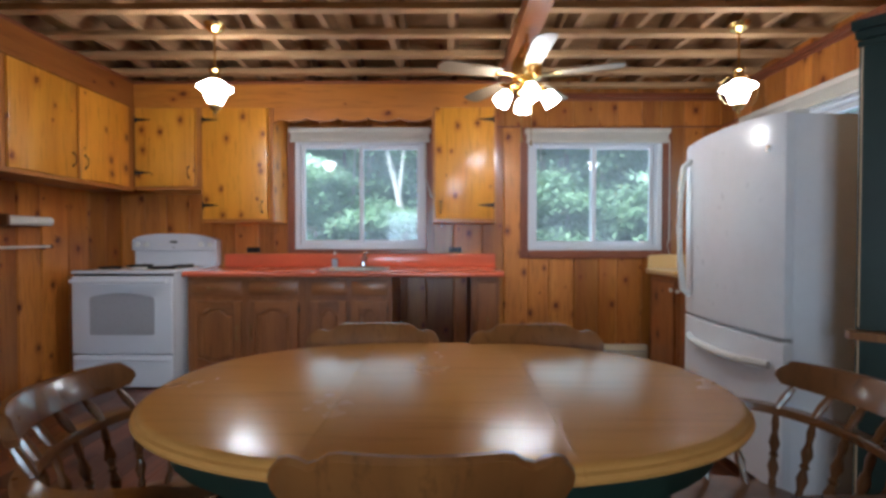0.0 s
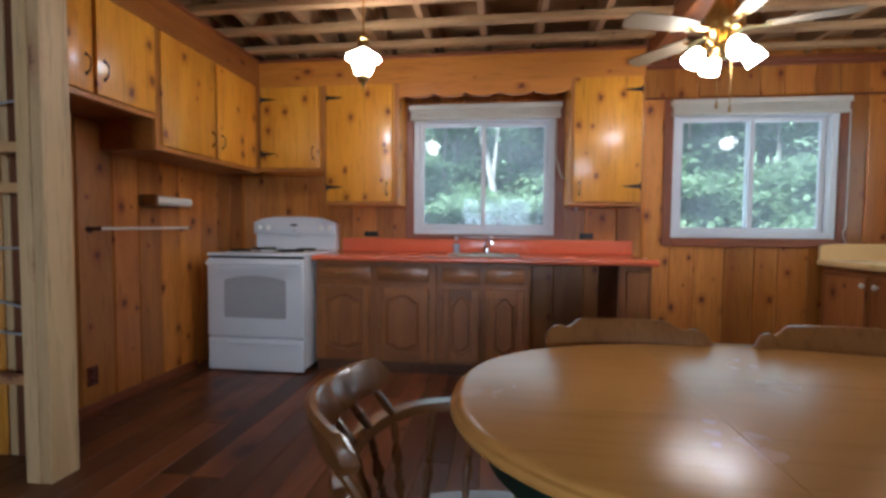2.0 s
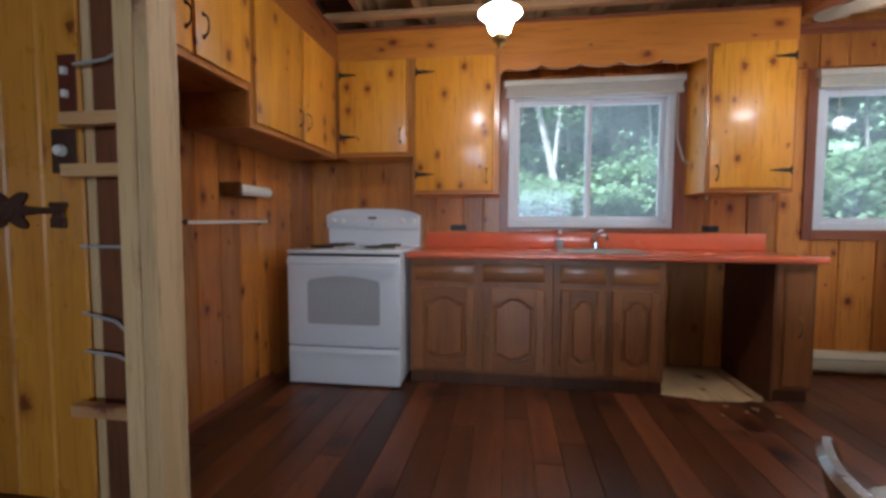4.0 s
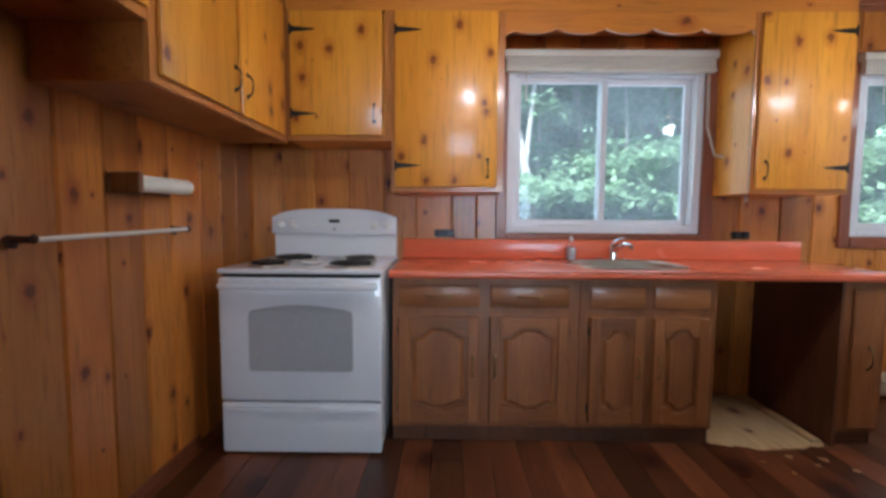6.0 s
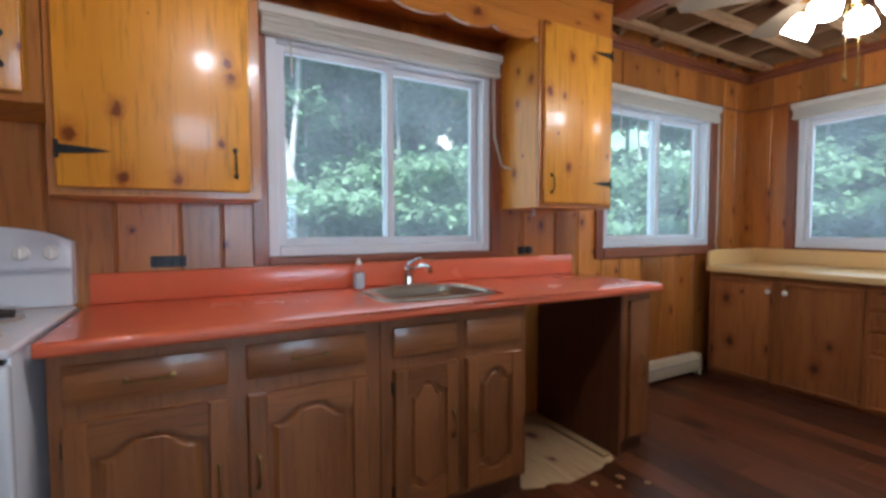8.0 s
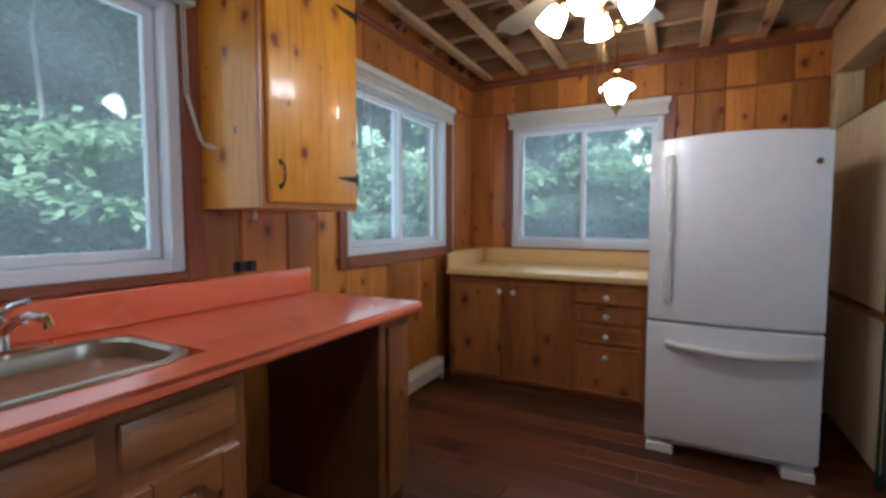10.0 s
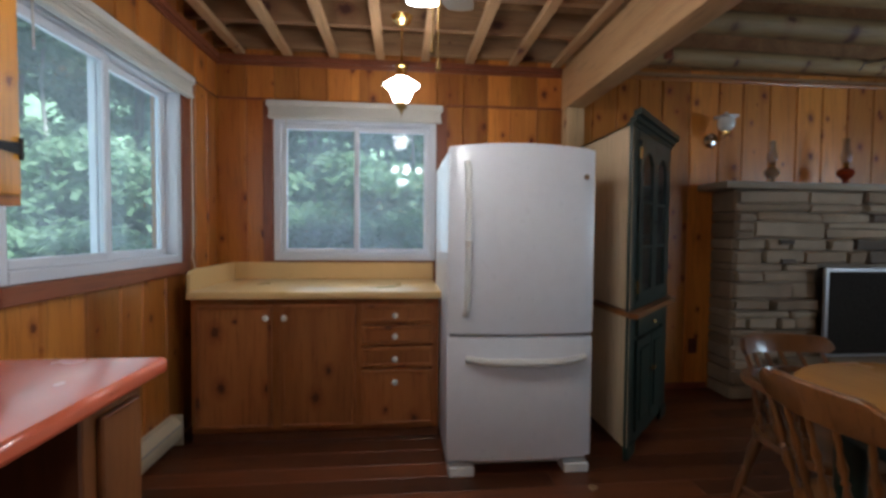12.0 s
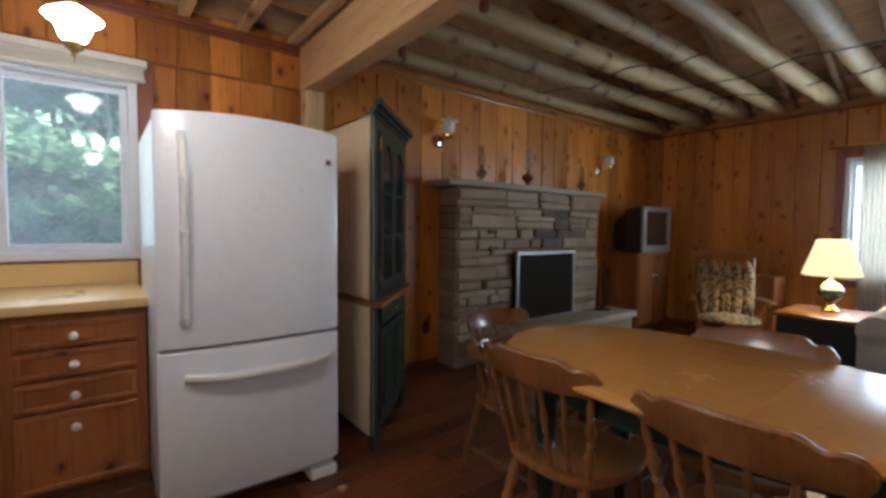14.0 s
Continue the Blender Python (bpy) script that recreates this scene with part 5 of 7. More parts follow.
part("backsplash", B(XE - 0.026, XE - 0.005, 4.468, 5.89, 0.8765, 0.998, bevel=0.004), YELLOW_LAM, w)
q = slab(bmesh.new(), [(4.672, 0.8765), (XE - 0.028, 0.8765), (XE - 0.028, 0.998), (4.80, 0.998), (4.70, 0.990), (4.672, 0.972)], 0, 0.02)
part("side_splash", turn(q, Matrix.Translation((0, 5.89, 0)) @ UPRIGHT_XZ), YELLOW_LAM, w)

h = thing("baseboard_heater", (4.0, 5.97, 0), "cream enamel baseboard heater under the window", "heater")
q = slab(bmesh.new(), [(0, 0.022), (0.012, 0.022), (0.012, 0.03), (0.058, 0.04), (0.066, 0.055), (0.066, 0.125), (0.060, 0.138), (0.030, 0.168), (0, 0.172)], 0, 1.36)
part("cover", turn(q, Matrix(((0, 0, 1, 3.34), (-1, 0, 0, YN - 0.002), (0, 1, 0, 0), (0, 0, 0, 1)))), CREAM, h)
part("end_cap", B(3.335, 3.352, YN - 0.072, YN - 0.002, 0.0, 0.175, bevel=0.004), CREAM, h)
part("end_cap", B(4.688, 4.702, YN - 0.072, YN - 0.002, 0.0, 0.175, bevel=0.004), CREAM, h)
part("air_slot", B(3.36, 4.68, YN - 0.0695, YN - 0.0675, 0.118, 0.126), GREY_PLASTIC, h, smooth=False)

# ---- green corner hutch ----
def hutch():
    o = thing("corner_hutch", (5.0, 3.2, 0), "dark green corner hutch with glass doors and a bare side", "hutch")
    A, Bc, C, D = (4.328, 3.505), (4.925, 2.915), (XE - 0.006, 2.915), (XE - 0.006, 3.505)
    u = Vector((Bc[0] - A[0], Bc[1] - A[1], 0)).normalized()
    nrm = Vector((u.y, -u.x, 0))
    if nrm.dot(Vector((-1, -1, 0))) < 0:
        nrm = -nrm
    L = math.dist(A, Bc)
    F = Matrix(((u.x, -nrm.x, 0, A[0]), (u.y, -nrm.y, 0, A[1]), (0, 0, 1, 0), (0, 0, 0, 1)))  # x along the front, y into the hutch
    tri = [(A[0] + 0.012, A[1] - 0.014), (Bc[0] + 0.008, Bc[1] + 0.012), (C[0], C[1] + 0.012), (D[0], D[1] - 0.014)]
    part("base_body", slab(bmesh.new(), tri, 0.075, 0.775), GREEN_PAINT, o)
    for z in (0.835, 1.20, 1.50, 1.79):
        part("shelf", slab(bmesh.new(), [(p[0] + (0.035 if i < 2 else 0), p[1] + (0.02 if i == 1 else 0)) for i, p in enumerate(tri)], z, z + 0.018), GREEN_PAINT, o)
    part("back_panel", slab(bmesh.new(), [(C[0] - 0.012, C[1] + 0.013), (C[0], C[1] + 0.013), (D[0], D[1] - 0.014), (D[0] - 0.012, D[1] - 0.014)], 0.82, 1.80), GREEN_PAINT, o)
    part("side_panel", box(bmesh.new(), A[0], D[0], A[1] - 0.012, A[1], 0.07, 0.772), BARE_SIDE, o, "bare unpainted side panel", smooth=False)
    part("side_panel", box(bmesh.new(), A[0], D[0], A[1] - 0.012, A[1], 0.815, 1.79), BARE_SIDE, o, "bare unpainted side panel", smooth=False)
    part("side_panel", box(bmesh.new(), Bc[0], C[0], C[1], C[1] + 0.011, 0.07, 1.79), GREEN_PAINT, o, smooth=False)
    top = [(A[0] - 0.03, A[1] + 0.006), (A[0] - 0.05, A[1] - 0.035), (Bc[0] - 0.035, Bc[1] - 0.045), (C[0], C[1] - 0.03), D, (D[0], D[1] + 0.006)]
    q = slab(bmesh.new(), top, 0.776, 0.803)
    part("waist_counter", q, CHAIR_WOOD, o, "worn bare wood counter edge")
    def fr(name, a, b, y0, y1, z0, z1, parent=o, bev=0.004, label="", mat=GREEN_PAINT):
        return part(name, turn(B(a, b, y0, y1, z0, z1, bevel=bev), F), mat, parent, label)
    # front of the base
    fr("stile", 0.0, 0.125, -0.006, 0.010, 0.0, 0.7755)
    fr("stile", L - 0.125, L, -0.006, 0.010, 0.0, 0.7755)
    fr("plinth", 0.126, L - 0.126, -0.006, 0.010, 0.045, 0.105)
    d = fr("drawer", 0.14, L - 0.14, -0.020, -0.002, 0.648, 0.755)
    part("knob", lathe(bmesh.new(), [(0.006, 0), (0.006, 0.01), (0.013, 0.018), (0.0, 0.024)], m=F @ Matrix.Translation((L / 2, -0.0205, 0.70)) @ pose(0, 0, 0, 90), n=12), BRASS, d)
    for a, b, k in ((0.132, L / 2 - 0.003, 1), (L / 2 + 0.003, L - 0.132, -1)):
        d = fr("lower_door", a, b, -0.018, -0.002, 0.112, 0.630)
        fr("raised_panel", a + 0.05, b - 0.05, -0.026, -0.0182, 0.165, 0.575, d, 0.007)
        part("knob", lathe(bmesh.new(), [(0.006, 0), (0.006, 0.01), (0.013, 0.018), (0.0, 0.024)], m=F @ Matrix.Translation((b - 0.025 if k > 0 else a + 0.025, -0.0185, 0.42)) @ pose(0, 0, 0, 90), n=12), BRASS, d)
    for x in (0.0, L - 0.14):
        fr("foot", x, x + 0.14, -0.016, -0.0065, 0.0, 0.075)
    # front of the top
    fr("stile", 0.0, 0.115, -0.006, 0.012, 0.804, 1.80)
    fr("stile", L - 0.115, L, -0.006, 0.012, 0.804, 1.80)
    fr("rail", 0.1155, L - 0.1155, -0.006, 0.012, 0.804, 0.850)
    fr("rail", 0.1155, L - 0.1155, -0.006, 0.012, 1.735, 1.80)
    for a, b, k in ((0.120, L / 2 - 0.002, 1), (L / 2 + 0.002, L - 0.120, -1)):
        t, z0, z1 = 0.048, 0.855, 1.730
        q = bmesh.new()
        box(q, a, a + t, -0.022, -0.0065, z0, z1, bevel=0.003)
        box(q, b - t, b, -0.022, -0.0065, z0, z1, bevel=0.003)
        box(q, a + t, b - t, -0.022, -0.0065, z0, z0 + t, bevel=0.003)
        n = 10
        out = [(a + t, z1)] + [(a + t + (b - a - 2 * t) * i / n, z1 - 0.11 + 0.06 * math.sin(math.pi * i / n)) for i in range(n + 1)] + [(b - t, z1)]
        sl = turn(slab(bmesh.new(), out, 0, 0.0155), Matrix.Translation((0, -0.0065, 0)) @ UPRIGHT_XZ)
        me = bpy.data.meshes.new("tmp")
        sl.to_mesh(me), sl.free()
        q.from_mesh(me)
        bpy.data.meshes.remove(me)
        d = part("glass_door", turn(q, F), GREEN_PAINT, o)
        g = part("pane", turn(B(a + t, b - t, -0.013, -0.010, z0 + t, z1 - 0.052), F), GLASS, d, smooth=False)
        g.visible_shadow = False
        for z in (1.15, 1.40):
            part("muntin", turn(B(a + t, b - t, -0.018, -0.0135, z - 0.007, z + 0.007), F), GREEN_PAINT, d, smooth=False)
        for z in (0.93, 1.66):
            part("hinge", turn(B(a - 0.008 if k > 0 else b, a if k > 0 else b + 0.008, -0.024, -0.012, z - 0.035, z + 0.035, bevel=0.002), F), BRASS, d, "brass hinge")
        part("knob", lathe(bmesh.new(), [(0.005, 0), (0.005, 0.01), (0.011, 0.016), (0.0, 0.02)], m=F @ Matrix.Translation((b - 0.022 if k > 0 else a + 0.022, -0.0225, 1.29)) @ pose(0, 0, 0, 90), n=12), IRON, d)
    q = bmesh.new()
    for k, (d0, z0, z1) in enumerate(((0.012, 1.79, 1.812), (0.030, 1.812, 1.838), (0.052, 1.838, 1.872))):
        a2, b2 = Vector((*A, 0)) + nrm * d0 - u * d0 * 0.4, Vector((*Bc, 0)) + nrm * d0 + u * d0 * 0.4
        slab(q, [(a2.x, a2.y), (b2.x, b2.y), (b2.x + 0.10, b2.y), (a2.x + 0.075, a2.y + 0.002)], z0, z1)
    part("crown", q, GREEN_PAINT, o, smooth=False)
    part("top_board", slab(bmesh.new(), tri, 1.791, 1.806), BARE_SIDE, o, "bare unpainted top")
    return F
hutch()
for x, y, z, r in ((5.12, 3.28, 1.219, 0.05), (5.2, 3.1, 1.219, 0.045), (5.1, 3.3, 0.854, 0.06), (5.22, 3.12, 0.854, 0.05), (5.14, 3.25, 1.519, 0.045)):
    g = tagged(part("glass_tumbler", lathe(bmesh.new(), [(r * 0.7, 0), (r, 0.11), (r * 0.95, 0.11), (r * 0.66, 0.006), (0, 0.006)], (x, y, z), 16), SOAP), "clear drinking glass on a hutch shelf", "glass", "glasses in the hutch")

# ---- lamps ----
def pendant(c, label):
    o = thing("pendant_lamp", (c[0], c[1], 1.97), label, "pendant lamp", "pendant lamps")
    x, y = c
    part("canopy", lathe(bmesh.new(), [(0.0, -0.05), (0.02, -0.05), (0.05, -0.03), (0.062, 0.0)], (x, y, 2.452), 20), BRASS, o)
    part("rod", tube(bmesh.new(), [(x, y, 2.19), (x, y, 2.405)], 0.006, 8), BRASS, o)
    part("gallery", lathe(bmesh.new(), [(0.036, 0.0), (0.038, 0.012), (0.030, 0.016), (0.030, 0.055), (0.034, 0.06), (0.034, 0.075), (0.012, 0.085), (0.008, 0.10)], (x, y, 2.105), 18), BRASS, o, "brass cap")
    part("shade", lathe(bmesh.new(), [(0.034, -0.076), (0.044, -0.068), (0.054, -0.045), (0.064, -0.012), (0.067, 0.006), (0.097, 0.012), (0.101, 0.017), (0.097, 0.022), (0.074, 0.036), (0.046, 0.054), (0.036, 0.062)], (x, y, 2.045), 28), OPAL_SINK if c == PEND_W else OPAL_SIDE, o, "lit white opal glass shade")
    part("font", lathe(bmesh.new(), [(0.0, 0.0), (0.010, 0.0), (0.012, 0.018), (0.030, 0.03), (0.036, 0.05), (0.032, 0.060)], (x, y, 1.906), 18), BRASS_DARK, o, "aged brass lower cup")
    part("ring", tube(bmesh.new(), [(x + 0.012 * math.cos(a), y, 1.893 + 0.012 * math.sin(a)) for a in [i * math.pi / 6 for i in range(13)]], 0.002, 6), BRASS, o)
    for k in range(2):
        a = 0.15 + math.pi * k
        if c == PEND_W:
            break
        pts = [(x + r * math.cos(a), y + r * math.sin(a), z) for r, z in ((0.034, 1.955), (0.10, 1.965), (0.14, 2.02), (0.135, 2.07), (0.10, 2.11), (0.04, 2.14), (0.01, 2.17))]
        part("arm", tube(bmesh.new(), pts, 0.0024, 6), BRASS_DARK, o, "thin brass arm")
pendant(PEND_W, "brass pendant lamp with a lit white glass shade")
pendant(PEND_E, "brass pendant lamp with a lit white glass shade near the window")

def ceiling_fan():
    x, y = FAN
    o = thing("ceiling_fan", (x, y, 1.85), "brass ceiling fan with four lit white shades", "ceiling fan")
    part("canopy", lathe(bmesh.new(), [(0.02, -0.055), (0.055, -0.035), (0.068, 0.0)], (x, y, 2.452), 20), BRASS, o)
    part("down_rod", tube(bmesh.new(), [(x, y, 2.30), (x, y, 2.40)], 0.012, 10), BRASS, o)
    part("motor", lathe(bmesh.new(), [(0.05, 2.085), (0.085, 2.10), (0.092, 2.13), (0.092, 2.19), (0.07, 2.23), (0.03, 2.30)], (x, y, 0), 28), BRASS, o)
    for k in range(5):
        a = radians(54 + 72 * k)
        m = Matrix.Translation((x, y, 2.115)) @ pose(0, 0, 0, 0, 0, math.degrees(a)) @ pose(0, 0, 0, 7)
        out = [(0.17, -0.045), (0.30, -0.058), (0.50, -0.064), (0.545, -0.052), (0.56, 0.0), (0.545, 0.052), (0.50, 0.064), (0.30, 0.058), (0.17, 0.045)]
        bl = part("blade", turn(slab(bmesh.new(), out, -0.003, 0.003), m), BLADE, o, "washed wooden blade")
        part("blade_iron", turn(box(B(0.085, 0.20, -0.014, 0.014, -0.010, -0.0035, bevel=0.002), 0.17, 0.205, -0.032, 0.032, -0.0075, -0.0032), m), BRASS, bl)
    part("light_hub", lathe(bmesh.new(), [(0.0, 1.965), (0.02, 1.968), (0.035, 1.985), (0.055, 2.01), (0.058, 2.04), (0.035, 2.07), (0.03, 2.10)], (x, y, 0), 22), BRASS, o)
    for k in range(4):
        a = radians(90 * k)
        d = Vector((math.cos(a), math.sin(a), 0))
        p = Vector((x, y, 2.025))
        arm = part("lamp_arm", tube(bmesh.new(), [p + d * 0.045 + Vector((0, 0, 0.01)), p + d * 0.075 + Vector((0, 0, 0.035)), p + d * 0.10 + Vector((0, 0, 0.02)), p + d * 0.108], 0.008, 8), BRASS, o)
        ax = (d * 0.72 + Vector((0, 0, -1))).normalized()
        m = Matrix.Translation(p + d * 0.105) @ ax.to_track_quat("Z", "Y").to_matrix().to_4x4()
        part("socket_cup", lathe(bmesh.new(), [(0.012, -0.02), (0.028, -0.005), (0.030, 0.022)], m=m, n=16), BRASS, arm)
        part("shade", lathe(bmesh.new(), [(0.024, 0.012), (0.032, 0.020), (0.041, 0.040), (0.046, 0.064), (0.050, 0.094), (0.045, 0.097), (0.0, 0.090)], m=m, n=20), OPAL_FAN, arm, "lit white glass shade")
    for k, (dx, dy, z) in enumerate(((-0.035, -0.02, 1.715), (0.02, -0.04, 1.69))):
        b = bmesh.new()
        tube(b, [(x + dx, y + dy, 1.985), (x + dx, y + dy, z + 0.02)], 0.0028, 6)
        lathe(b, [(0.004, 0.03), (0.007, 0.012), (0.009, 0.0), (0.0, -0.006)][::-1], (x + dx, y + dy, z), 10)
        part("pull_chain", b, BRASS_DARK, o)
ceiling_fan()

# ---- table ----
TX, TY, TA, TB, TN, TZ = 2.870, 3.080, 0.725, 0.462, 2.26, 0.752
def half(x):
    return TB * max(0.0, 1 - abs(x / TA) ** TN) ** (1 / TN)

def table_piece(x0, x1, prof):
    """A piece of the oval top between two joints, with a rounded rim: prof is (inset, height)."""
    n = 26
    xs = [x0 + (x1 - x0) * (0.5 - 0.5 * math.cos(math.pi * i / n)) for i in range(n + 1)]
    line = [(x, half(x)) for x in xs] + [(x, -half(x)) for x in xs[::-1]]
    line = [p for i, p in enumerate(line) if i == 0 or math.dist(p, line[i - 1]) > 1e-5]
    if math.dist(line[0], line[-1]) < 1e-5:
        line.pop()
    bm, rings = bmesh.new(), []
    for ins, z in prof:
        row = []
        for x, y in line:
            r = math.hypot(x, y)
            k = 1 - ins / r
            seam = min(abs(x - s) for s in (-0.235, 0.235)) < 1e-6
            row.append(bm.verts.new((TX + min(max(x if seam else x * k, x0 + 0.0003), x1 - 0.0003), TY + y * k, z)))
        rings.append(row)
    for a, b in zip(rings, rings[1:]):
        for i in range(len(a)):
            bm.faces.new((a[i], a[(i + 1) % len(a)], b[(i + 1) % len(a)], b[i]))
    bm.faces.new(rings[0][::-1]), bm.faces.new(rings[-1])
    return bm

t = thing("dining_table", (TX, TY, 0), "oval honey maple dining table with a dark green base", "table")
PROF = ((0.014, TZ - 0.036), (0.004, TZ - 0.030), (0.0, TZ - 0.022), (0.003, TZ - 0.014), (0.010, TZ - 0.010), (0.012, TZ - 0.006), (0.018, TZ - 0.0015), (0.026, TZ))
for a, b in ((-TA, -0.235), (-0.235, 0.235), (0.235, TA)):
    part("top_leaf", table_piece(a, b, PROF), TABLE_TOP, t)
ap = bmesh.new()
out = [(TX + x * 0.90, TY + y * 0.86) for x, y in [(TA * math.copysign(abs(math.cos(q)) ** (2 / TN), math.cos(q)), TB * math.copysign(abs(math.sin(q)) ** (2 / TN), math.sin(q))) for q in [i * math.pi / 32 for i in range(64)]]]
inn = [(TX + (x - TX) * 0.95, TY + (y - TY) * 0.93) for x, y in out]
lo, hi = TZ - 0.115, TZ - 0.0365
A4 = [[ap.verts.new((x, y, z)) for x, y in ring] for ring, z in ((out, lo), (out, hi), (inn, hi), (inn, lo))]
for k in range(4):
    a, b = A4[k], A4[(k + 1) % 4]
    for i in range(64):
        ap.faces.new((a[i], a[(i + 1) % 64], b[(i + 1) % 64], b[i]))
part("apron", ap, GREEN_PAINT, t, "dark green painted apron")
LEG = [(0.020, 0.0), (0.026, 0.03), (0.022, 0.08), (0.030, 0.20), (0.026, 0.30), (0.036, 0.42), (0.040, 0.50), (0.030, 0.55), (0.042, 0.60), (0.030, 0.63), (0.040, 0.68), (0.040, 1.0)]
for sx in (-1, 1):
    for sy in (-1, 1):
        part("leg", spindle(bmesh.new(), (TX + sx * 0.42, TY + sy * 0.26, 0), (TX + sx * 0.42, TY + sy * 0.26, lo + 0.02), LEG, 16), GREEN_PAINT, t, "turned dark green leg")

# ---- chairs ----
SP = [(0.008, 0), (0.010, 0.10), (0.007, 0.16), (0.014, 0.30), (0.007, 0.42), (0.012, 0.46), (0.007, 0.50), (0.014, 0.62), (0.007, 0.76), (0.010, 0.88), (0.007, 1.0)]
LG = [(0.012, 0), (0.017, 0.10), (0.013, 0.20), (0.022, 0.42), (0.016, 0.52), (0.022, 0.56), (0.016, 0.60), (0.024, 0.78), (0.018, 1.0)]

def seat_outline(w, d):
    out = []
    for i in range(40):
        a = 2 * math.pi * i / 40
        c, s = math.cos(a), math.sin(a)
        k = 2.8
        x, y = math.copysign(abs(c) ** (2 / k), c) * w / 2, math.copysign(abs(s) ** (2 / k), s) * d / 2
        out.append((x * (1 + 0.06 * (y / (d / 2))), y))
    return out

def seat_bm(w, d, z):
    bm, rings = bmesh.new(), []
    for k, h in ((0.94, z - 0.036), (0.99, z - 0.028), (1.0, z - 0.016), (0.985, z - 0.003), (0.95, z), (0.70, z - 0.008), (0.30, z - 0.013)):
        rings.append([bm.verts.new((x * k, y * k, h)) for x, y in seat_outline(w, d)])
    for a, b in zip(rings, rings[1:]):
        for i in range(40):
            bm.faces.new((a[i], a[(i + 1) % 40], b[(i + 1) % 40], b[i]))
    bm.faces.new(rings[0][::-1]), bm.faces.new(rings[-1])
    return bm

def undercarriage(o, mat, w, d, z):
    ft = {}
    for sx in (-1, 1):
        for sy in (-1, 1):
            a, b = Vector((sx * (w / 2 - 0.015), sy * (d / 2 + 0.0), 0)), Vector((sx * (w / 2 - 0.085), sy * (d / 2 - 0.07), z - 0.034))
            part("leg", spindle(bmesh.new(), a, b, LG, 12), mat, o)
            ft[sx, sy] = (a, b)
    mid = {}
    for sx in (-1, 1):
        p, q = (ft[sx, s][0].lerp(ft[sx, s][1], 0.36) for s in (-1, 1))
        part("stretcher", spindle(bmesh.new(), p, q, [(0.008, 0), (0.011, 0.2), (0.015, 0.5), (0.011, 0.8), (0.008, 1)], 10), mat, o)
        mid[sx] = p.lerp(q, 0.5)
    part("stretcher", spindle(bmesh.new(), mid[-1], mid[1], [(0.008, 0), (0.011, 0.2), (0.015, 0.5), (0.011, 0.8), (0.008, 1)], 10), mat, o)

def crest(w, z0, z1, y, sag, ears=True, t=0.022, lean=0.25):
    """A back rail bent in plan, with a raised middle and dropped, rounded ears."""
    n, bm, rows = 28, bmesh.new(), []
    for i in range(n + 1):
        f = 2 * i / n - 1
        yy = y + sag * f * f
        up = z1
        if ears:
            g = abs(f)
            up = z1 - (0.0 if g < 0.55 else 0.024 * min((g - 0.55) / 0.13, 1)) + (0.006 if 0.72 < g < 0.92 else 0)
        dn = z0 + (0.010 * (f * f))
        if abs(f) > 0.9:
            k = (abs(f) - 0.9) / 0.1
            mid = (up + dn) / 2
            r = math.sqrt(max(0.0, 1 - k * k * 0.85))
            up, dn = mid + (up - mid) * r, mid + (dn - mid) * r
        x = f * w / 2
        lo, hi = yy - lean * (dn - z0), yy - lean * (up - z0)
        rows.append([bm.verts.new(p) for p in ((x, lo + t / 2, dn + 0.004), (x, lo - t / 2, dn + 0.004), (x, lo - t * 0.3, dn), (x, hi - t / 2, up - 0.008), (x, hi - t * 0.2, up), (x, hi + t * 0.2, up), (x, hi + t / 2, up - 0.008))])
    order = (0, 2, 1, 3, 4, 5, 6)
    rows = [[r[k] for k in order] for r in rows]
    for a, b in zip(rows, rows[1:]):
        for k in range(7):
            bm.faces.new((a[k], a[(k + 1) % 7], b[(k + 1) % 7], b[k]))
    bm.faces.new(rows[0][::-1]), bm.faces.new(rows[-1])
    return bm

def side_chair(mat, label):
    o = thing("dining_chair", (0, 0, 0), label, "chair", "chairs round the table")
    part("seat", seat_bm(0.44, 0.42, 0.415), mat, o)
    undercarriage(o, mat, 0.44, 0.42, 0.415)
    part("crest_rail", crest(0.475, 0.695, 0.810, -0.255, 0.05), mat, o)
    for i in range(6):
        f = (i - 2.5) / 2.5
        part("spindle", spindle(bmesh.new(), (f * 0.165, -0.175 + 0.025 * f * f, 0.408), (f * 0.205, -0.256 + 0.05 * (f * 0.86) ** 2, 0.702), SP if abs(f) < 1 else [(r * 1.3, q) for r, q in SP], 10), mat, o)
    return o

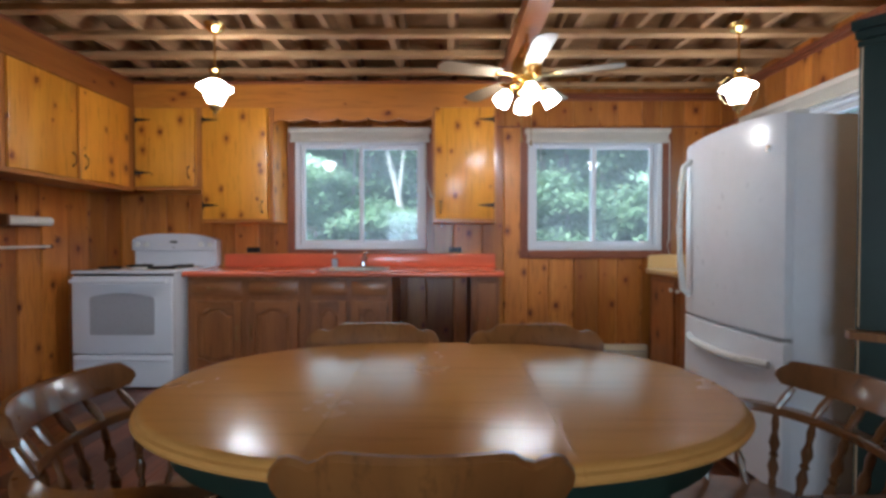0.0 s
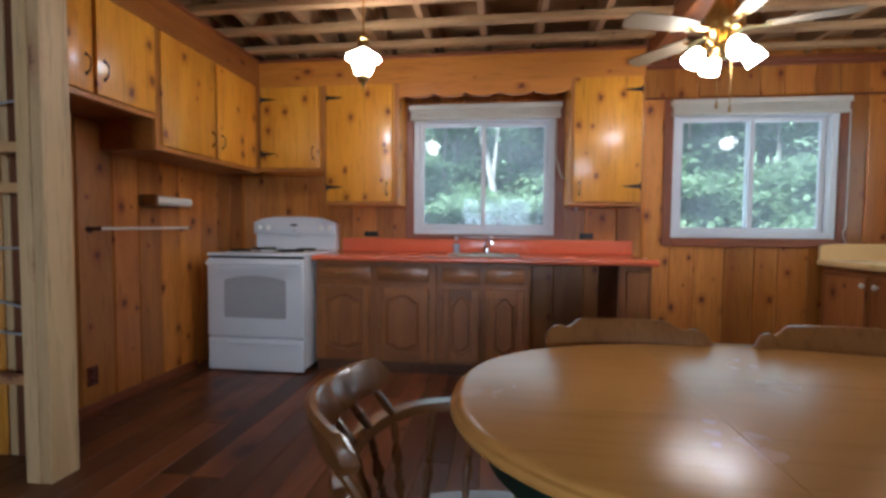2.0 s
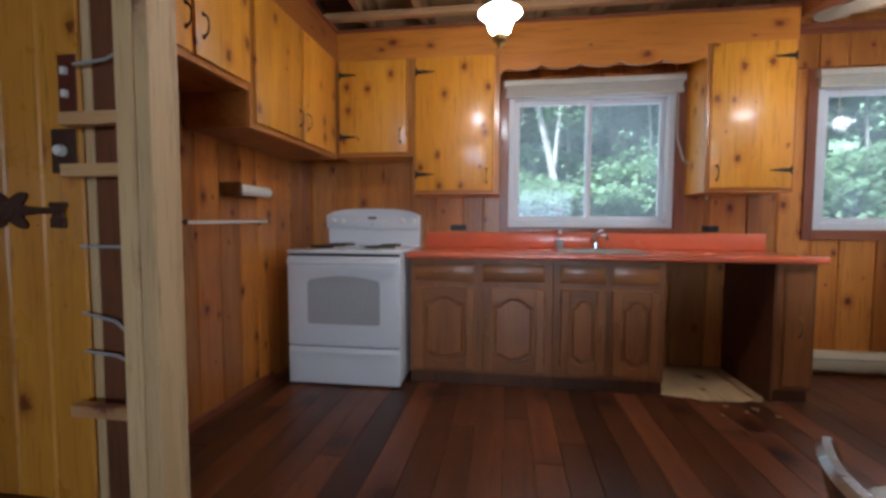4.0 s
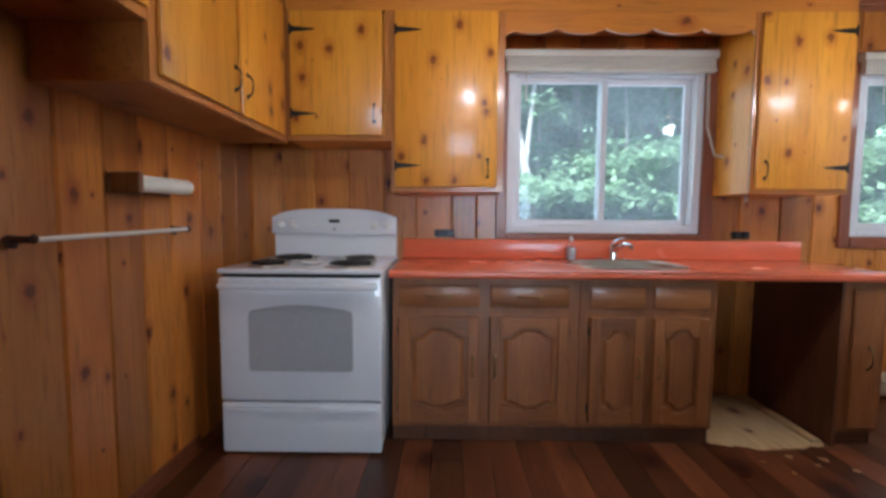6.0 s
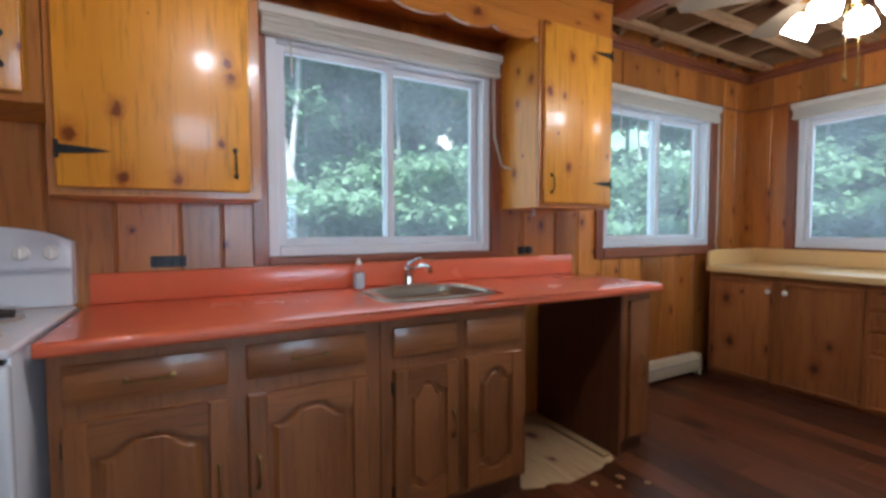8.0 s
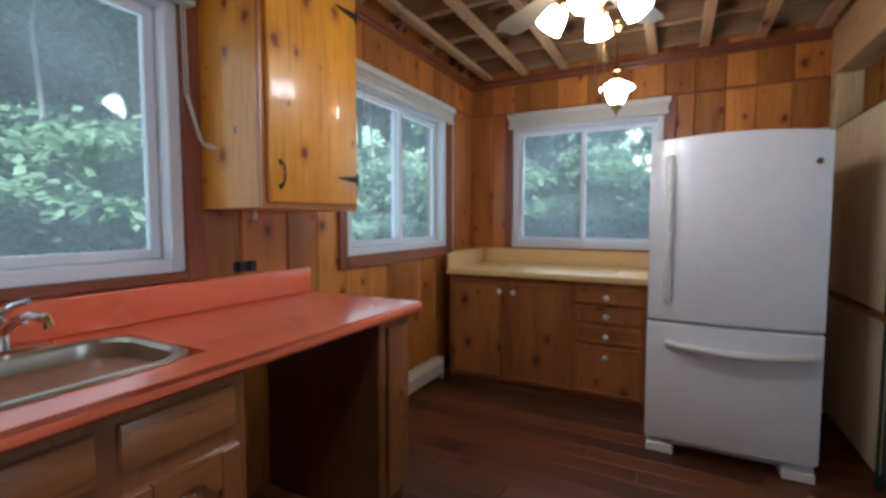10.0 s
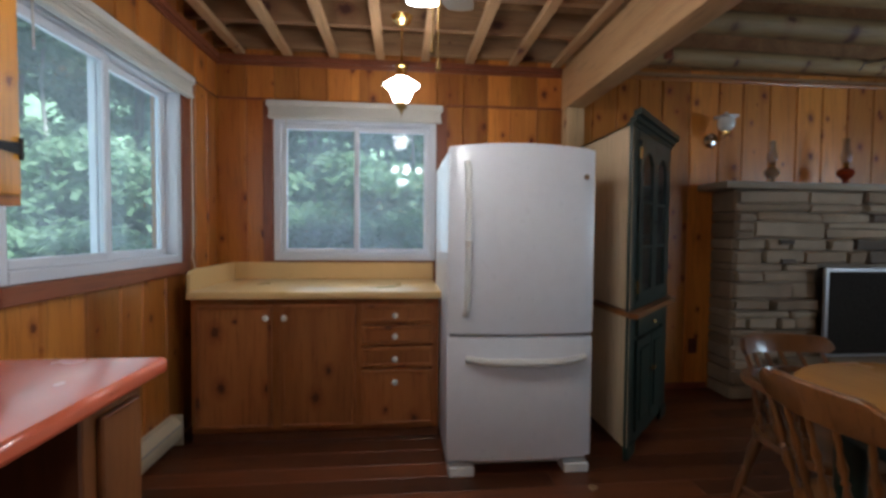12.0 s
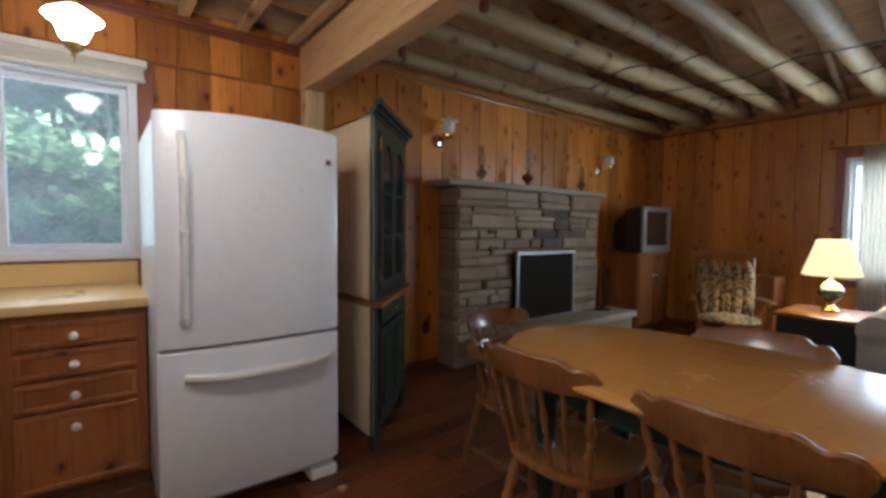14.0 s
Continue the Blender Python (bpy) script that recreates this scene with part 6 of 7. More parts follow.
def arm_chair(mat, label):
    o = thing("captain_chair", (0, 0, 0), label, "chair", "chairs round the table")
    part("seat", seat_bm(0.50, 0.46, 0.415), mat, o)
    undercarriage(o, mat, 0.50, 0.46, 0.415)
    pts, wid = [], []
    for i in range(33):
        a = math.pi * (i / 32)
        x, y = 0.275 * math.cos(a), -0.02 - 0.245 * math.sin(a) ** 0.85
        pts.append((x, y))
    pts = [(0.285, 0.20), (0.295, 0.14), (0.285, 0.06)] + pts + [(-0.285, 0.06), (-0.295, 0.14), (-0.285, 0.20)]
    bm, rows = bmesh.new(), []
    for i, (x, y) in enumerate(pts):
        a, b = Vector(pts[max(i - 1, 0)]), Vector(pts[min(i + 1, len(pts) - 1)])
        d = (b - a).normalized()
        nn = Vector((-d.y, d.x))
        w = 0.027 if i in (0, len(pts) - 1) else (0.036 if i < 3 or i > len(pts) - 4 else 0.022)
        z = 0.628
        rows.append([bm.verts.new((x + nn.x * s, y + nn.y * s, h)) for s, h in ((-w, z), (-w * 0.8, z + 0.010), (w * 0.8, z + 0.010), (w, z), (w, z - 0.012), (-w, z - 0.012))])
    for a, b in zip(rows, rows[1:]):
        for k in range(6):
            bm.faces.new((a[k], a[(k + 1) % 6], b[(k + 1) % 6], b[k]))
    bm.faces.new(rows[0][::-1]), bm.faces.new(rows[-1])
    part("arm_bow", bm, mat, o)
    part("crest_rail", crest(0.42, 0.69, 0.770, -0.300, 0.095, False, 0.03), mat, o)
    for i in range(6):
        f = (i - 2.5) / 2.5
        part("spindle", spindle(bmesh.new(), (f * 0.17, -0.195 + 0.03 * f * f, 0.408), (f * 0.185, -0.255 + 0.07 * f * f, 0.618), SP, 10), mat, o)
        part("spindle", spindle(bmesh.new(), (f * 0.185, -0.258 + 0.07 * f * f, 0.636), (f * 0.180, -0.300 + 0.095 * (f * 0.86) ** 2, 0.696), [(0.008, 0), (0.011, 0.5), (0.008, 1)], 8), mat, o)
    for sx in (-1, 1):
        for y, q in ((0.13, 0.0), (0.0, 0.0), (-0.10, 0.02)):
            part("spindle", spindle(bmesh.new(), (sx * (0.215 - q), y - 0.01, 0.408), (sx * (0.285 - q), y + 0.01, 0.618), SP, 10), mat, o)
    return o

c1 = side_chair(CHAIR_WOOD, "worn maple spindle-back dining chair pushed under the table")
c1.matrix_basis = pose(2.62, 3.30, 0, 0, 0, 180)
copy_thing(c1, pose(3.205, 3.285, 0, 0, 0, 181))
copy_thing(c1, pose(2.84, 2.84, 0, 0, 0, 1))
c2 = arm_chair(CHAIR_DARK, "dark maple captain's chair with turned spindles at the table end")
c2.matrix_basis = pose(2.205, 3.03, 0, 0, 0, -82)
copy_thing(c2, pose(3.645, 3.02, 0, 0, 0, 90))

# ---- living room ----
def fireplace():
    o = thing("fireplace", (5.25, 1.2, 0), "grey ledge-stone fireplace with a sooty opening", "fireplace", kind="structure")
    y0, y1, xf, zt = 0.24, 2.265, 5.15, 1.555
    oy0, oy1, oz0, oz1 = 0.74, 1.60, 0.33, 0.985
    core = bmesh.new()
    box(core, xf, XE - 0.004, y0 + 0.02, oy0, 0, zt)
    box(core, xf, XE - 0.004, oy1, y1 - 0.02, 0, zt)
    box(core, xf, XE - 0.004, oy0, oy1, oz1, zt)
    box(core, xf, XE - 0.004, oy0, oy1, 0, oz0)
    box(core, XE - 0.03, XE - 0.005, oy0, oy1, oz0, oz1)
    part("core", core, MORTAR, o, smooth=False)
    r = random.Random(11)
    z = 0.0
    while z < zt - 0.02:
        h = min(r.choice((0.055, 0.07, 0.085, 0.10, 0.125)), zt - z)
        if zt - z - h < 0.04:
            h = zt - z
        y = y0
        while y < y1 - 1e-3:
            w = r.choice((0.14, 0.22, 0.30, 0.38, 0.46, 0.58)) * r.uniform(0.85, 1.15)
            if y1 - y - w < 0.10:
                w = y1 - y
            a, b = y, y + w
            y = b
            if z + h > oz0 + 0.02 and z < oz1 - 0.02:
                if a < oy1 and b > oy0:
                    if a < oy0 - 0.05:
                        b = oy0
                    elif b > oy1 + 0.05:
                        a = oy1
                    else:
                        continue
            sooty = z > oz1 - 0.05 and z < 1.33 and 0.72 < (a + b) / 2 < 1.25 and r.random() < 0.8
            mat = SOOT if sooty else r.choice((STONE, STONE, STONE_B, STONE_C))
            d = r.uniform(0.018, 0.05)
            cuts = [(z, z + h)] if h < 0.11 or r.random() < 0.5 else [(z, z + h * r.uniform(0.35, 0.6))]
            if cuts[0][1] < z + h - 1e-6:
                cuts.append((cuts[0][1], z + h))
            for z0, z1 in cuts:
                dd = d + r.uniform(-0.012, 0.014)
                bm = B(xf - dd, xf + 0.012, a + r.uniform(0.002, 0.009), b - r.uniform(0.002, 0.009), z0 + 0.004, z1 - 0.004, bevel=min(0.013, (z1 - z0) * 0.2), seg=1)
                tilt, mid = r.uniform(-0.035, 0.035), (a + b) / 2
                for v in bm.verts:
                    v.co += Vector((r.uniform(-0.008, 0.005), r.uniform(-0.005, 0.005), r.uniform(-0.004, 0.004) + tilt * (v.co.y - mid)))
                part("stone", bm, mat if len(cuts) == 1 else r.choice((mat, mat, STONE, STONE_C)), o)
            if a == y0 or b == y1:
                ys = y0 if a == y0 else y1
                bm = B(xf - d + 0.02, XE - 0.006, min(ys, ys + (0.018 if a == y0 else -0.018)) - 0.012, max(ys, ys + (0.018 if a == y0 else -0.018)) - 0.002 + (0.0 if a == y0 else 0.012), z + 0.004, z + h - 0.004, bevel=0.008)
                part("stone", bm, mat, o)
        z += h
    m = B(5.055, XE - 0.005, 0.19, 2.40, 1.557, 1.605, bevel=0.006, seg=2)
    part("mantel_shelf", m, MANTEL, o, "pale cut stone mantel shelf")
    part("hearth_slab", B(4.74, xf - 0.052, 0.03, 1.92, 0.262, 0.325, bevel=0.010, seg=2), MANTEL, o, "pale stone hearth slab")
    q = bmesh.new()
    box(q, 4.78, xf - 0.053, 0.07, 1.88, 0.0, 0.261)
    part("hearth_base", q, STONE_B, o)
fireplace()
for y, z in ((1.875, 1.171), (1.858, 1.030), (0.69, 1.191)):
    solid("air_slot", B(5.092, 5.13, y - 0.055, y + 0.055, z - 0.016, z + 0.016, bevel=0.003), SOOT, "dark sooty air slot between the fireplace stones", "air slot", smooth=False)
s = thing("fire_screen", (5.07, 1.17, 0.325), "black mesh fire screen in a brushed metal frame", "fire screen")
q = bmesh.new()
for a in ((5.050, 5.072, 0.735, 0.765, 0.327, 0.955), (5.050, 5.072, 1.575, 1.605, 0.327, 0.955), (5.050, 5.072, 0.735, 1.605, 0.9555, 0.985), (5.050, 5.072, 0.7655, 1.5745, 0.327, 0.345)):
    box(q, *a, bevel=0.003)
part("frame", q, GREY_PLASTIC, s, "brushed grey metal frame")
part("mesh_panel", B(5.058, 5.064, 0.766, 1.574, 0.346, 0.955), MESH_BLACK, s, smooth=False)
tl = thing("fire_tools", (5.0, 0.30, 0.325), "black iron fire tools on a stand", "fire tools")
part("stand", lathe(bmesh.new(), [(0.09, 0), (0.085, 0.012), (0.012, 0.02), (0.008, 0.5), (0.016, 0.52), (0.0, 0.54)], (5.0, 0.30, 0.325), 14), IRON, tl)
for dx, dy in ((0.05, 0.02), (-0.03, 0.05), (-0.01, -0.055)):
    part("tool", tube(bmesh.new(), [(5.0 + dx, 0.30 + dy, 0.36), (5.0 + dx * 0.8, 0.30 + dy * 0.8, 0.80)], 0.006, 6), IRON, tl)

def oil_lamp(y, mat, label, k=1.0):
    o = thing("oil_lamp", (5.20, y, 1.605), label, "oil lamp", "oil lamps on the mantel")
    c = (5.20, y, 1.6055)
    part("font", lathe(bmesh.new(), [(0.045 * k, 0), (0.048 * k, 0.008), (0.022 * k, 0.02), (0.018 * k, 0.04 * k), (0.045 * k, 0.065 * k), (0.055 * k, 0.09 * k), (0.045 * k, 0.118 * k), (0.018, 0.13 * k)], c, 20), mat, o)
    part("burner", lathe(bmesh.new(), [(0.018, 0.13 * k), (0.022, 0.135 * k), (0.020, 0.15 * k), (0.026, 0.155 * k), (0.016, 0.17 * k)], c, 16), BRASS, o)
    part("chimney", lathe(bmesh.new(), [(0.024, 0.165 * k), (0.036, 0.20 * k), (0.034, 0.225 * k), (0.022, 0.27 * k), (0.020, 0.34 * k)], c, 18), CHIMNEY, o, "clear glass chimney")
oil_lamp(1.93, LAMP_GLASS, "clear glass oil lamp on the mantel", 0.95)
oil_lamp(1.32, RED_GLASS, "amber-red glass oil lamp on the mantel", 1.05)
oil_lamp(0.45, LAMP_GLASS, "small clear glass oil lamp on the mantel", 0.85)

def sconce(y, z):
    o = thing("wall_sconce", (XE, y, z), "brass wall sconce with an unlit white globe", "wall lamp", "wall sconces")
    part("back_plate", lathe(bmesh.new(), [(0.058, 0), (0.058, 0.006), (0.045, 0.016), (0.018, 0.022), (0.0, 0.024)], m=Matrix.Translation((XE - 0.002, y + 0.03, z - 0.09)) @ pose(0, 0, 0, 0, -90), n=22), CHROME, o)
    part("arm", tube(bmesh.new(), [(XE - 0.024, y + 0.03, z - 0.09), (XE - 0.07, y + 0.015, z - 0.10), (XE - 0.12, y, z - 0.085), (XE - 0.125, y, z - 0.065)], 0.007, 8), BRASS, o)
    part("holder", lathe(bmesh.new(), [(0.012, -0.075), (0.034, -0.065), (0.036, -0.045), (0.028, -0.04)], (XE - 0.125, y, z), 18), BRASS, o)
    part("globe", lathe(bmesh.new(), [(0.028, -0.042), (0.052, -0.02), (0.060, 0.01), (0.056, 0.045), (0.046, 0.06)], (XE - 0.125, y, z), 22), OPAL_OFF, o)
    part("smoke_cap", lathe(bmesh.new(), [(0.046, 0.0605), (0.085, 0.062), (0.086, 0.066), (0.046, 0.078), (0.016, 0.088), (0.012, 0.10), (0.0, 0.102)], (XE - 0.125, y, z), 24), OPAL_OFF, o)
sconce(2.265, 2.045)
sconce(-0.165, 1.99)

def television():
    c = thing("tv_cabinet", (5.13, -0.64, 0), "brown pine cabinet under the television", "cabinet")
    part("body", B(4.93, XE - 0.006, -0.99, -0.28, 0.06, 0.905, bevel=0.005), DESK_WOOD, c)
    part("top", B(4.915, XE - 0.005, -1.005, -0.265, 0.9055, 0.925, bevel=0.004), DESK_WOOD, c)
    part("plinth", B(4.95, XE - 0.01, -0.97, -0.30, 0.0, 0.0595), SHADE_WOOD, c, smooth=False)
    for a, b, k in ((-0.975, -0.642, -1), (-0.638, -0.295, 1)):
        d = part("door", B(4.914, 4.9295, a, b, 0.08, 0.89, bevel=0.004), DESK_WOOD, c)
        part("knob", lathe(bmesh.new(), [(0.008, 0), (0.016, 0.016), (0.0, 0.024)], m=Matrix.Translation((4.9135, b - 0.04 if k < 0 else a + 0.04, 0.66)) @ pose(0, 0, 0, 0, -90), n=14), WHITE_PLASTIC, d)
    t = thing("television", (5.1, -0.63, 0.925), "old silver-framed tube television on the cabinet", "television")
    y0, y1, z0, z1 = -0.985, -0.325, 0.932, 1.475
    q = bmesh.new()
    fr, bk = [(4.93, y0, z0), (4.93, y1, z0), (4.93, y1, z1), (4.93, y0, z1)], [(5.36, y0 + 0.16, z0 + 0.03), (5.36, y1 - 0.16, z0 + 0.03), (5.36, y1 - 0.16, z1 - 0.20), (5.36, y0 + 0.16, z1 - 0.20)]
    md = [(5.10, y0 + 0.01, z0), (5.10, y1 - 0.01, z0), (5.10, y1 - 0.01, z1 - 0.03), (5.10, y0 + 0.01, z1 - 0.03)]
    rows = [[q.verts.new(p) for p in r] for r in (fr, md, bk)]
    for a, b in zip(rows, rows[1:]):
        for i in range(4):
            q.faces.new((a[i], a[(i + 1) % 4], b[(i + 1) % 4], b[i]))
    q.faces.new(rows[0]), q.faces.new(rows[-1][::-1])
    part("housing", q, BLACK, t, "black tapering housing", smooth=False)
    b = bmesh.new()
    for a in ((y0, y0 + 0.075, z0, z1), (y1 - 0.075, y1, z0, z1), (y0 + 0.075, y1 - 0.075, z1 - 0.055, z1), (y0 + 0.075, y1 - 0.075, z0, z0 + 0.085)):
        box(b, 4.895, 4.9295, *a, bevel=0.006)
    part("bezel", b, GREY_PLASTIC, t, "silver plastic front frame")
    part("screen", B(4.908, 4.925, y0 + 0.076, y1 - 0.076, z0 + 0.086, z1 - 0.056, bevel=0.006), SCREEN, t)
    for y in (y0 + 0.12, y1 - 0.12):
        part("foot", B(4.96, 5.02, y - 0.03, y + 0.03, 0.9255, 0.9318), BLACK, t, smooth=False)
television()

def rocker():
    o = thing("rocking_chair", (0, 0, 0), "wooden rocking chair with tied floral cushions", "rocking chair")
    m = CHAIR_WOOD
    part("seat", seat_bm(0.50, 0.46, 0.39), m, o)
    for sx in (-1, 1):
        part("rocker", tube(bmesh.new(), [(sx * 0.22, -0.52 + 0.10 * i, 0.022 + 0.13 * ((i - 5) / 5) ** 2) for i in range(10)], 0.018, 8), m, o)
        for y, z in ((-0.17, 0.032), (0.18, 0.045)):
            part("leg", spindle(bmesh.new(), (sx * 0.22, y * 1.1, z), (sx * 0.19, y, 0.36), LG, 10), m, o)
        part("back_post", spindle(bmesh.new(), (sx * 0.20, -0.17, 0.385), (sx * 0.235, -0.36, 0.99), [(r * 1.4, f) for r, f in SP], 12), m, o)
        part("arm", tube(bmesh.new(), [(sx * 0.225, -0.22, 0.59), (sx * 0.27, -0.10, 0.60), (sx * 0.285, 0.10, 0.60), (sx * 0.28, 0.22, 0.585)], [0.016, 0.02, 0.024, 0.026], 10), m, o)
        for y in (-0.05, 0.07, 0.17):
            part("arm_spindle", spindle(bmesh.new(), (sx * 0.215, y, 0.385), (sx * 0.28, y + 0.01, 0.585), SP, 8), m, o)
    part("crest_rail", crest(0.56, 0.945, 1.03, -0.36, 0.04), TABLE_EDGE, o, "worn brown crest rail")
    for i in range(5):
        f = (i - 2) / 2.6
        part("spindle", spindle(bmesh.new(), (f * 0.19, -0.175, 0.385), (f * 0.22, -0.355, 0.965), [(r * 0.8, q) for r, q in SP], 8), m, o)
    bm = bmesh.new()
    for i in range(5):
        f = (i - 2) * 0.088
        bmesh.ops.create_uvsphere(bm, u_segments=14, v_segments=10, radius=1, matrix=Matrix.Translation((f, -0.225, 0.675)) @ pose(0, 0, 0, 16) @ Matrix.Diagonal((0.054, 0.045, 0.265, 1)))
    part("back_cushion", bm, FLORAL, o, "tufted floral back cushion")
    bm = bmesh.new()
    bmesh.ops.create_uvsphere(bm, u_segments=24, v_segments=12, radius=1, matrix=Matrix.Translation((0, 0.0, 0.43)) @ Matrix.Diagonal((0.25, 0.235, 0.045, 1)))
    part("seat_cushion", bm, FLORAL, o, "floral seat cushion")
    o.matrix_basis = pose(3.77, 0.30, 0, 0, 0, 28)
rocker()

def side_table():
    o = thing("side_table", (3.1, 0.27, 0), "low dark chest with a brown top beside the sofa", "side table")
    part("body", B(2.86, 3.34, 0.05, 0.60, 0.03, 0.565, bevel=0.006), BLACK, o, "black painted sides")
    part("top", B(2.84, 3.36, 0.03, 0.62, 0.5655, 0.595, bevel=0.006, seg=2), CHAIR_WOOD, o)
    part("plinth", B(2.88, 3.32, 0.07, 0.58, 0.0, 0.0295), BLACK, o, smooth=False)
    l = thing("table_lamp", (3.10, 0.27, 0.595), "lit table lamp with a pleated cream shade and green base", "table lamp")
    c = (3.10, 0.27, 0.5955)
    part("foot", lathe(bmesh.new(), [(0.055, 0), (0.058, 0.012), (0.035, 0.028), (0.020, 0.06), (0.030, 0.075)], c, 24), BRASS, l, "shiny brass foot")
    part("vase", lathe(bmesh.new(), [(0.028, 0.0755), (0.060, 0.10), (0.078, 0.135), (0.080, 0.165), (0.070, 0.18)], c, 24), GREEN_GLAZE, l, "dark green ceramic bowl")
    part("collar", lathe(bmesh.new(), [(0.070, 0.1805), (0.060, 0.20), (0.030, 0.225), (0.012, 0.24), (0.010, 0.27)], c, 22), BRASS, l)
    bm, rings = bmesh.new(), []
    for r, z in ((0.178, 0.275), (0.150, 0.36), (0.118, 0.46), (0.092, 0.545)):
        rings.append([bm.verts.new((c[0] + (r + 0.004 * (-1) ** i) * math.cos(2 * math.pi * i / 72), c[1] + (r + 0.004 * (-1) ** i) * math.sin(2 * math.pi * i / 72), c[2] + z)) for i in range(72)])
    for a, b in zip(rings, rings[1:]):
        for i in range(72):
            bm.faces.new((a[i], a[(i + 1) % 72], b[(i + 1) % 72], b[i]))
    part("shade", bm, SHADE_LIT, l, "lit pleated cream shade", smooth=False)
    part("harp", tube(bmesh.new(), [(c[0], c[1], c[2] + 0.27), (c[0], c[1], c[2] + 0.545)], 0.004, 6), BRASS, l)
    s = thing("sofa_chair", (2.40, 0.62, 0), "pale grey upholstered armchair with a loose pillow", "armchair")
    part("base", B(2.02, 2.76, 0.22, 0.98, 0.08, 0.33, bevel=0.03, seg=3), UPHOLSTERY, s)
    part("seat_cushion", B(2.13, 2.66, 0.36, 1.00, 0.335, 0.46, bevel=0.045, seg=4), UPHOLSTERY, s)
    for x0, x1 in ((2.665, 2.83), (1.96, 2.125)):
        b = B(x0, x1, 0.20, 0.97, 0.08, 0.60, bevel=0.02, seg=2)
        tube(b, [((x0 + x1) / 2, 0.20, 0.60), ((x0 + x1) / 2, 0.97, 0.60)], 0.093, 16)
        part("arm", b, UPHOLSTERY, s, "rolled arm")
    part("back", B(2.02, 2.77, 0.14, 0.36, 0.33, 0.86, bevel=0.07, seg=4), UPHOLSTERY, s)
    part("foot", box(box(B(2.05, 2.10, 0.25, 0.30, 0, 0.08), 2.68, 2.73, 0.25, 0.30, 0, 0.08), 2.68, 2.73, 0.90, 0.95, 0, 0.08), CHAIR_DARK, s, smooth=False)
    bm = bmesh.new()
    bmesh.ops.create_uvsphere(bm, u_segments=20, v_segments=12, radius=1, matrix=Matrix.Translation((2.55, 0.50, 0.69)) @ pose(0, 0, 0, 20, 12, 10) @ Matrix.Diagonal((0.21, 0.07, 0.19, 1)))
    tagged(part("pillow", bm, UPHOLSTERY), "soft grey pillow leaning on the armchair", "pillow")
side_table()
bx = thing("storage_box", (4.25, -0.95, 0), "brown wooden box standing against the pine wall", "box")
part("body", B(4.02, 4.40, YS + 0.02, YS + 0.42, 0.0, 0.70, bevel=0.006), CHAIR_DARK, bx)
part("side", B(3.76, 4.015, YS + 0.02, YS + 0.40, 0.0, 0.72, bevel=0.005), DESK_WOOD, bx, "plain brown side")

def curtain():
    n, bm = 60, bmesh.new()
    rows = []
    for z in (0.05, 0.7, 1.4, 2.02):
        rows.append([bm.verts.new((3.19 - 0.20 * i / n, YS + 0.07 + 0.010 * math.sin(i * 0.62 + z * 0.4), z)) for i in range(n + 1)])
    for a, b in zip(rows, rows[1:]):
        for i in range(n):
            bm.faces.new((a[i], a[i + 1], b[i + 1], b[i]))
    return bm
cu = thing("curtain", (3.04, YS + 0.07, 0.05), "beige curtain hanging beside the bright window", "curtain")
cc = part("cloth", curtain(), CURTAIN, cu)
md = cc.modifiers.new("thick", "SOLIDIFY")
md.thickness = 0.004
part("rod", tube(bmesh.new(), [(0.95, YS + 0.07, 2.03), (3.45, YS + 0.07, 2.03)], 0.010, 8), BRASS, cu)
for x in (0.97, 3.43):
    part("bracket", B(x - 0.01, x + 0.01, YS + 0.001, YS + 0.07, 2.02, 2.04), BRASS, cu, smooth=False)

# ---- outside ----
GZ = -0.55
g = bmesh.new()
n = 40
rows = [[g.verts.new((-300 + 600 * i / n, -300 + 600 * j / n, GZ)) for i in range(n + 1)] for j in range(n + 1)]
for j in range(n):
    for i in range(n):
        g.faces.new((rows[j][i], rows[j][i + 1], rows[j + 1][i + 1], rows[j + 1][i]))
solid("ground", g, GROUND, "shaded forest floor around the cottage", "ground", smooth=False)
# invented pale ground that supplies the bright white patches low behind the trees
solid("driveway", slab(bmesh.new(), [(-14, 16), (1.6, 17.5), (1.0, 24), (-16, 24)], GZ + 0.004, GZ + 0.03), PALE_GROUND, "added pale bright ground patch behind the trees", "driveway", smooth=False)
fd = B(XL - 0.10, XE + 0.10, YS - 0.10, YN + 0.10, GZ - 0.2, -0.16)
solid("foundation", fd, GREY_WOOD, "weathered skirting under the cottage", "foundation", smooth=False)

def trunk(bm, r, h, lean, seed):
    q = random.Random(seed)
    pts = [Vector((lean[0] * (i / 9) ** 1.2 + q.uniform(-0.05, 0.05), lean[1] * (i / 9) ** 1.2 + q.uniform(-0.05, 0.05), h * i / 9)) for i in range(10)]
    tube(bm, pts, [r * (1.15 - 0.95 * i / 9) + (0.06 if i == 0 else 0) for i in range(10)], 9)
    return pts

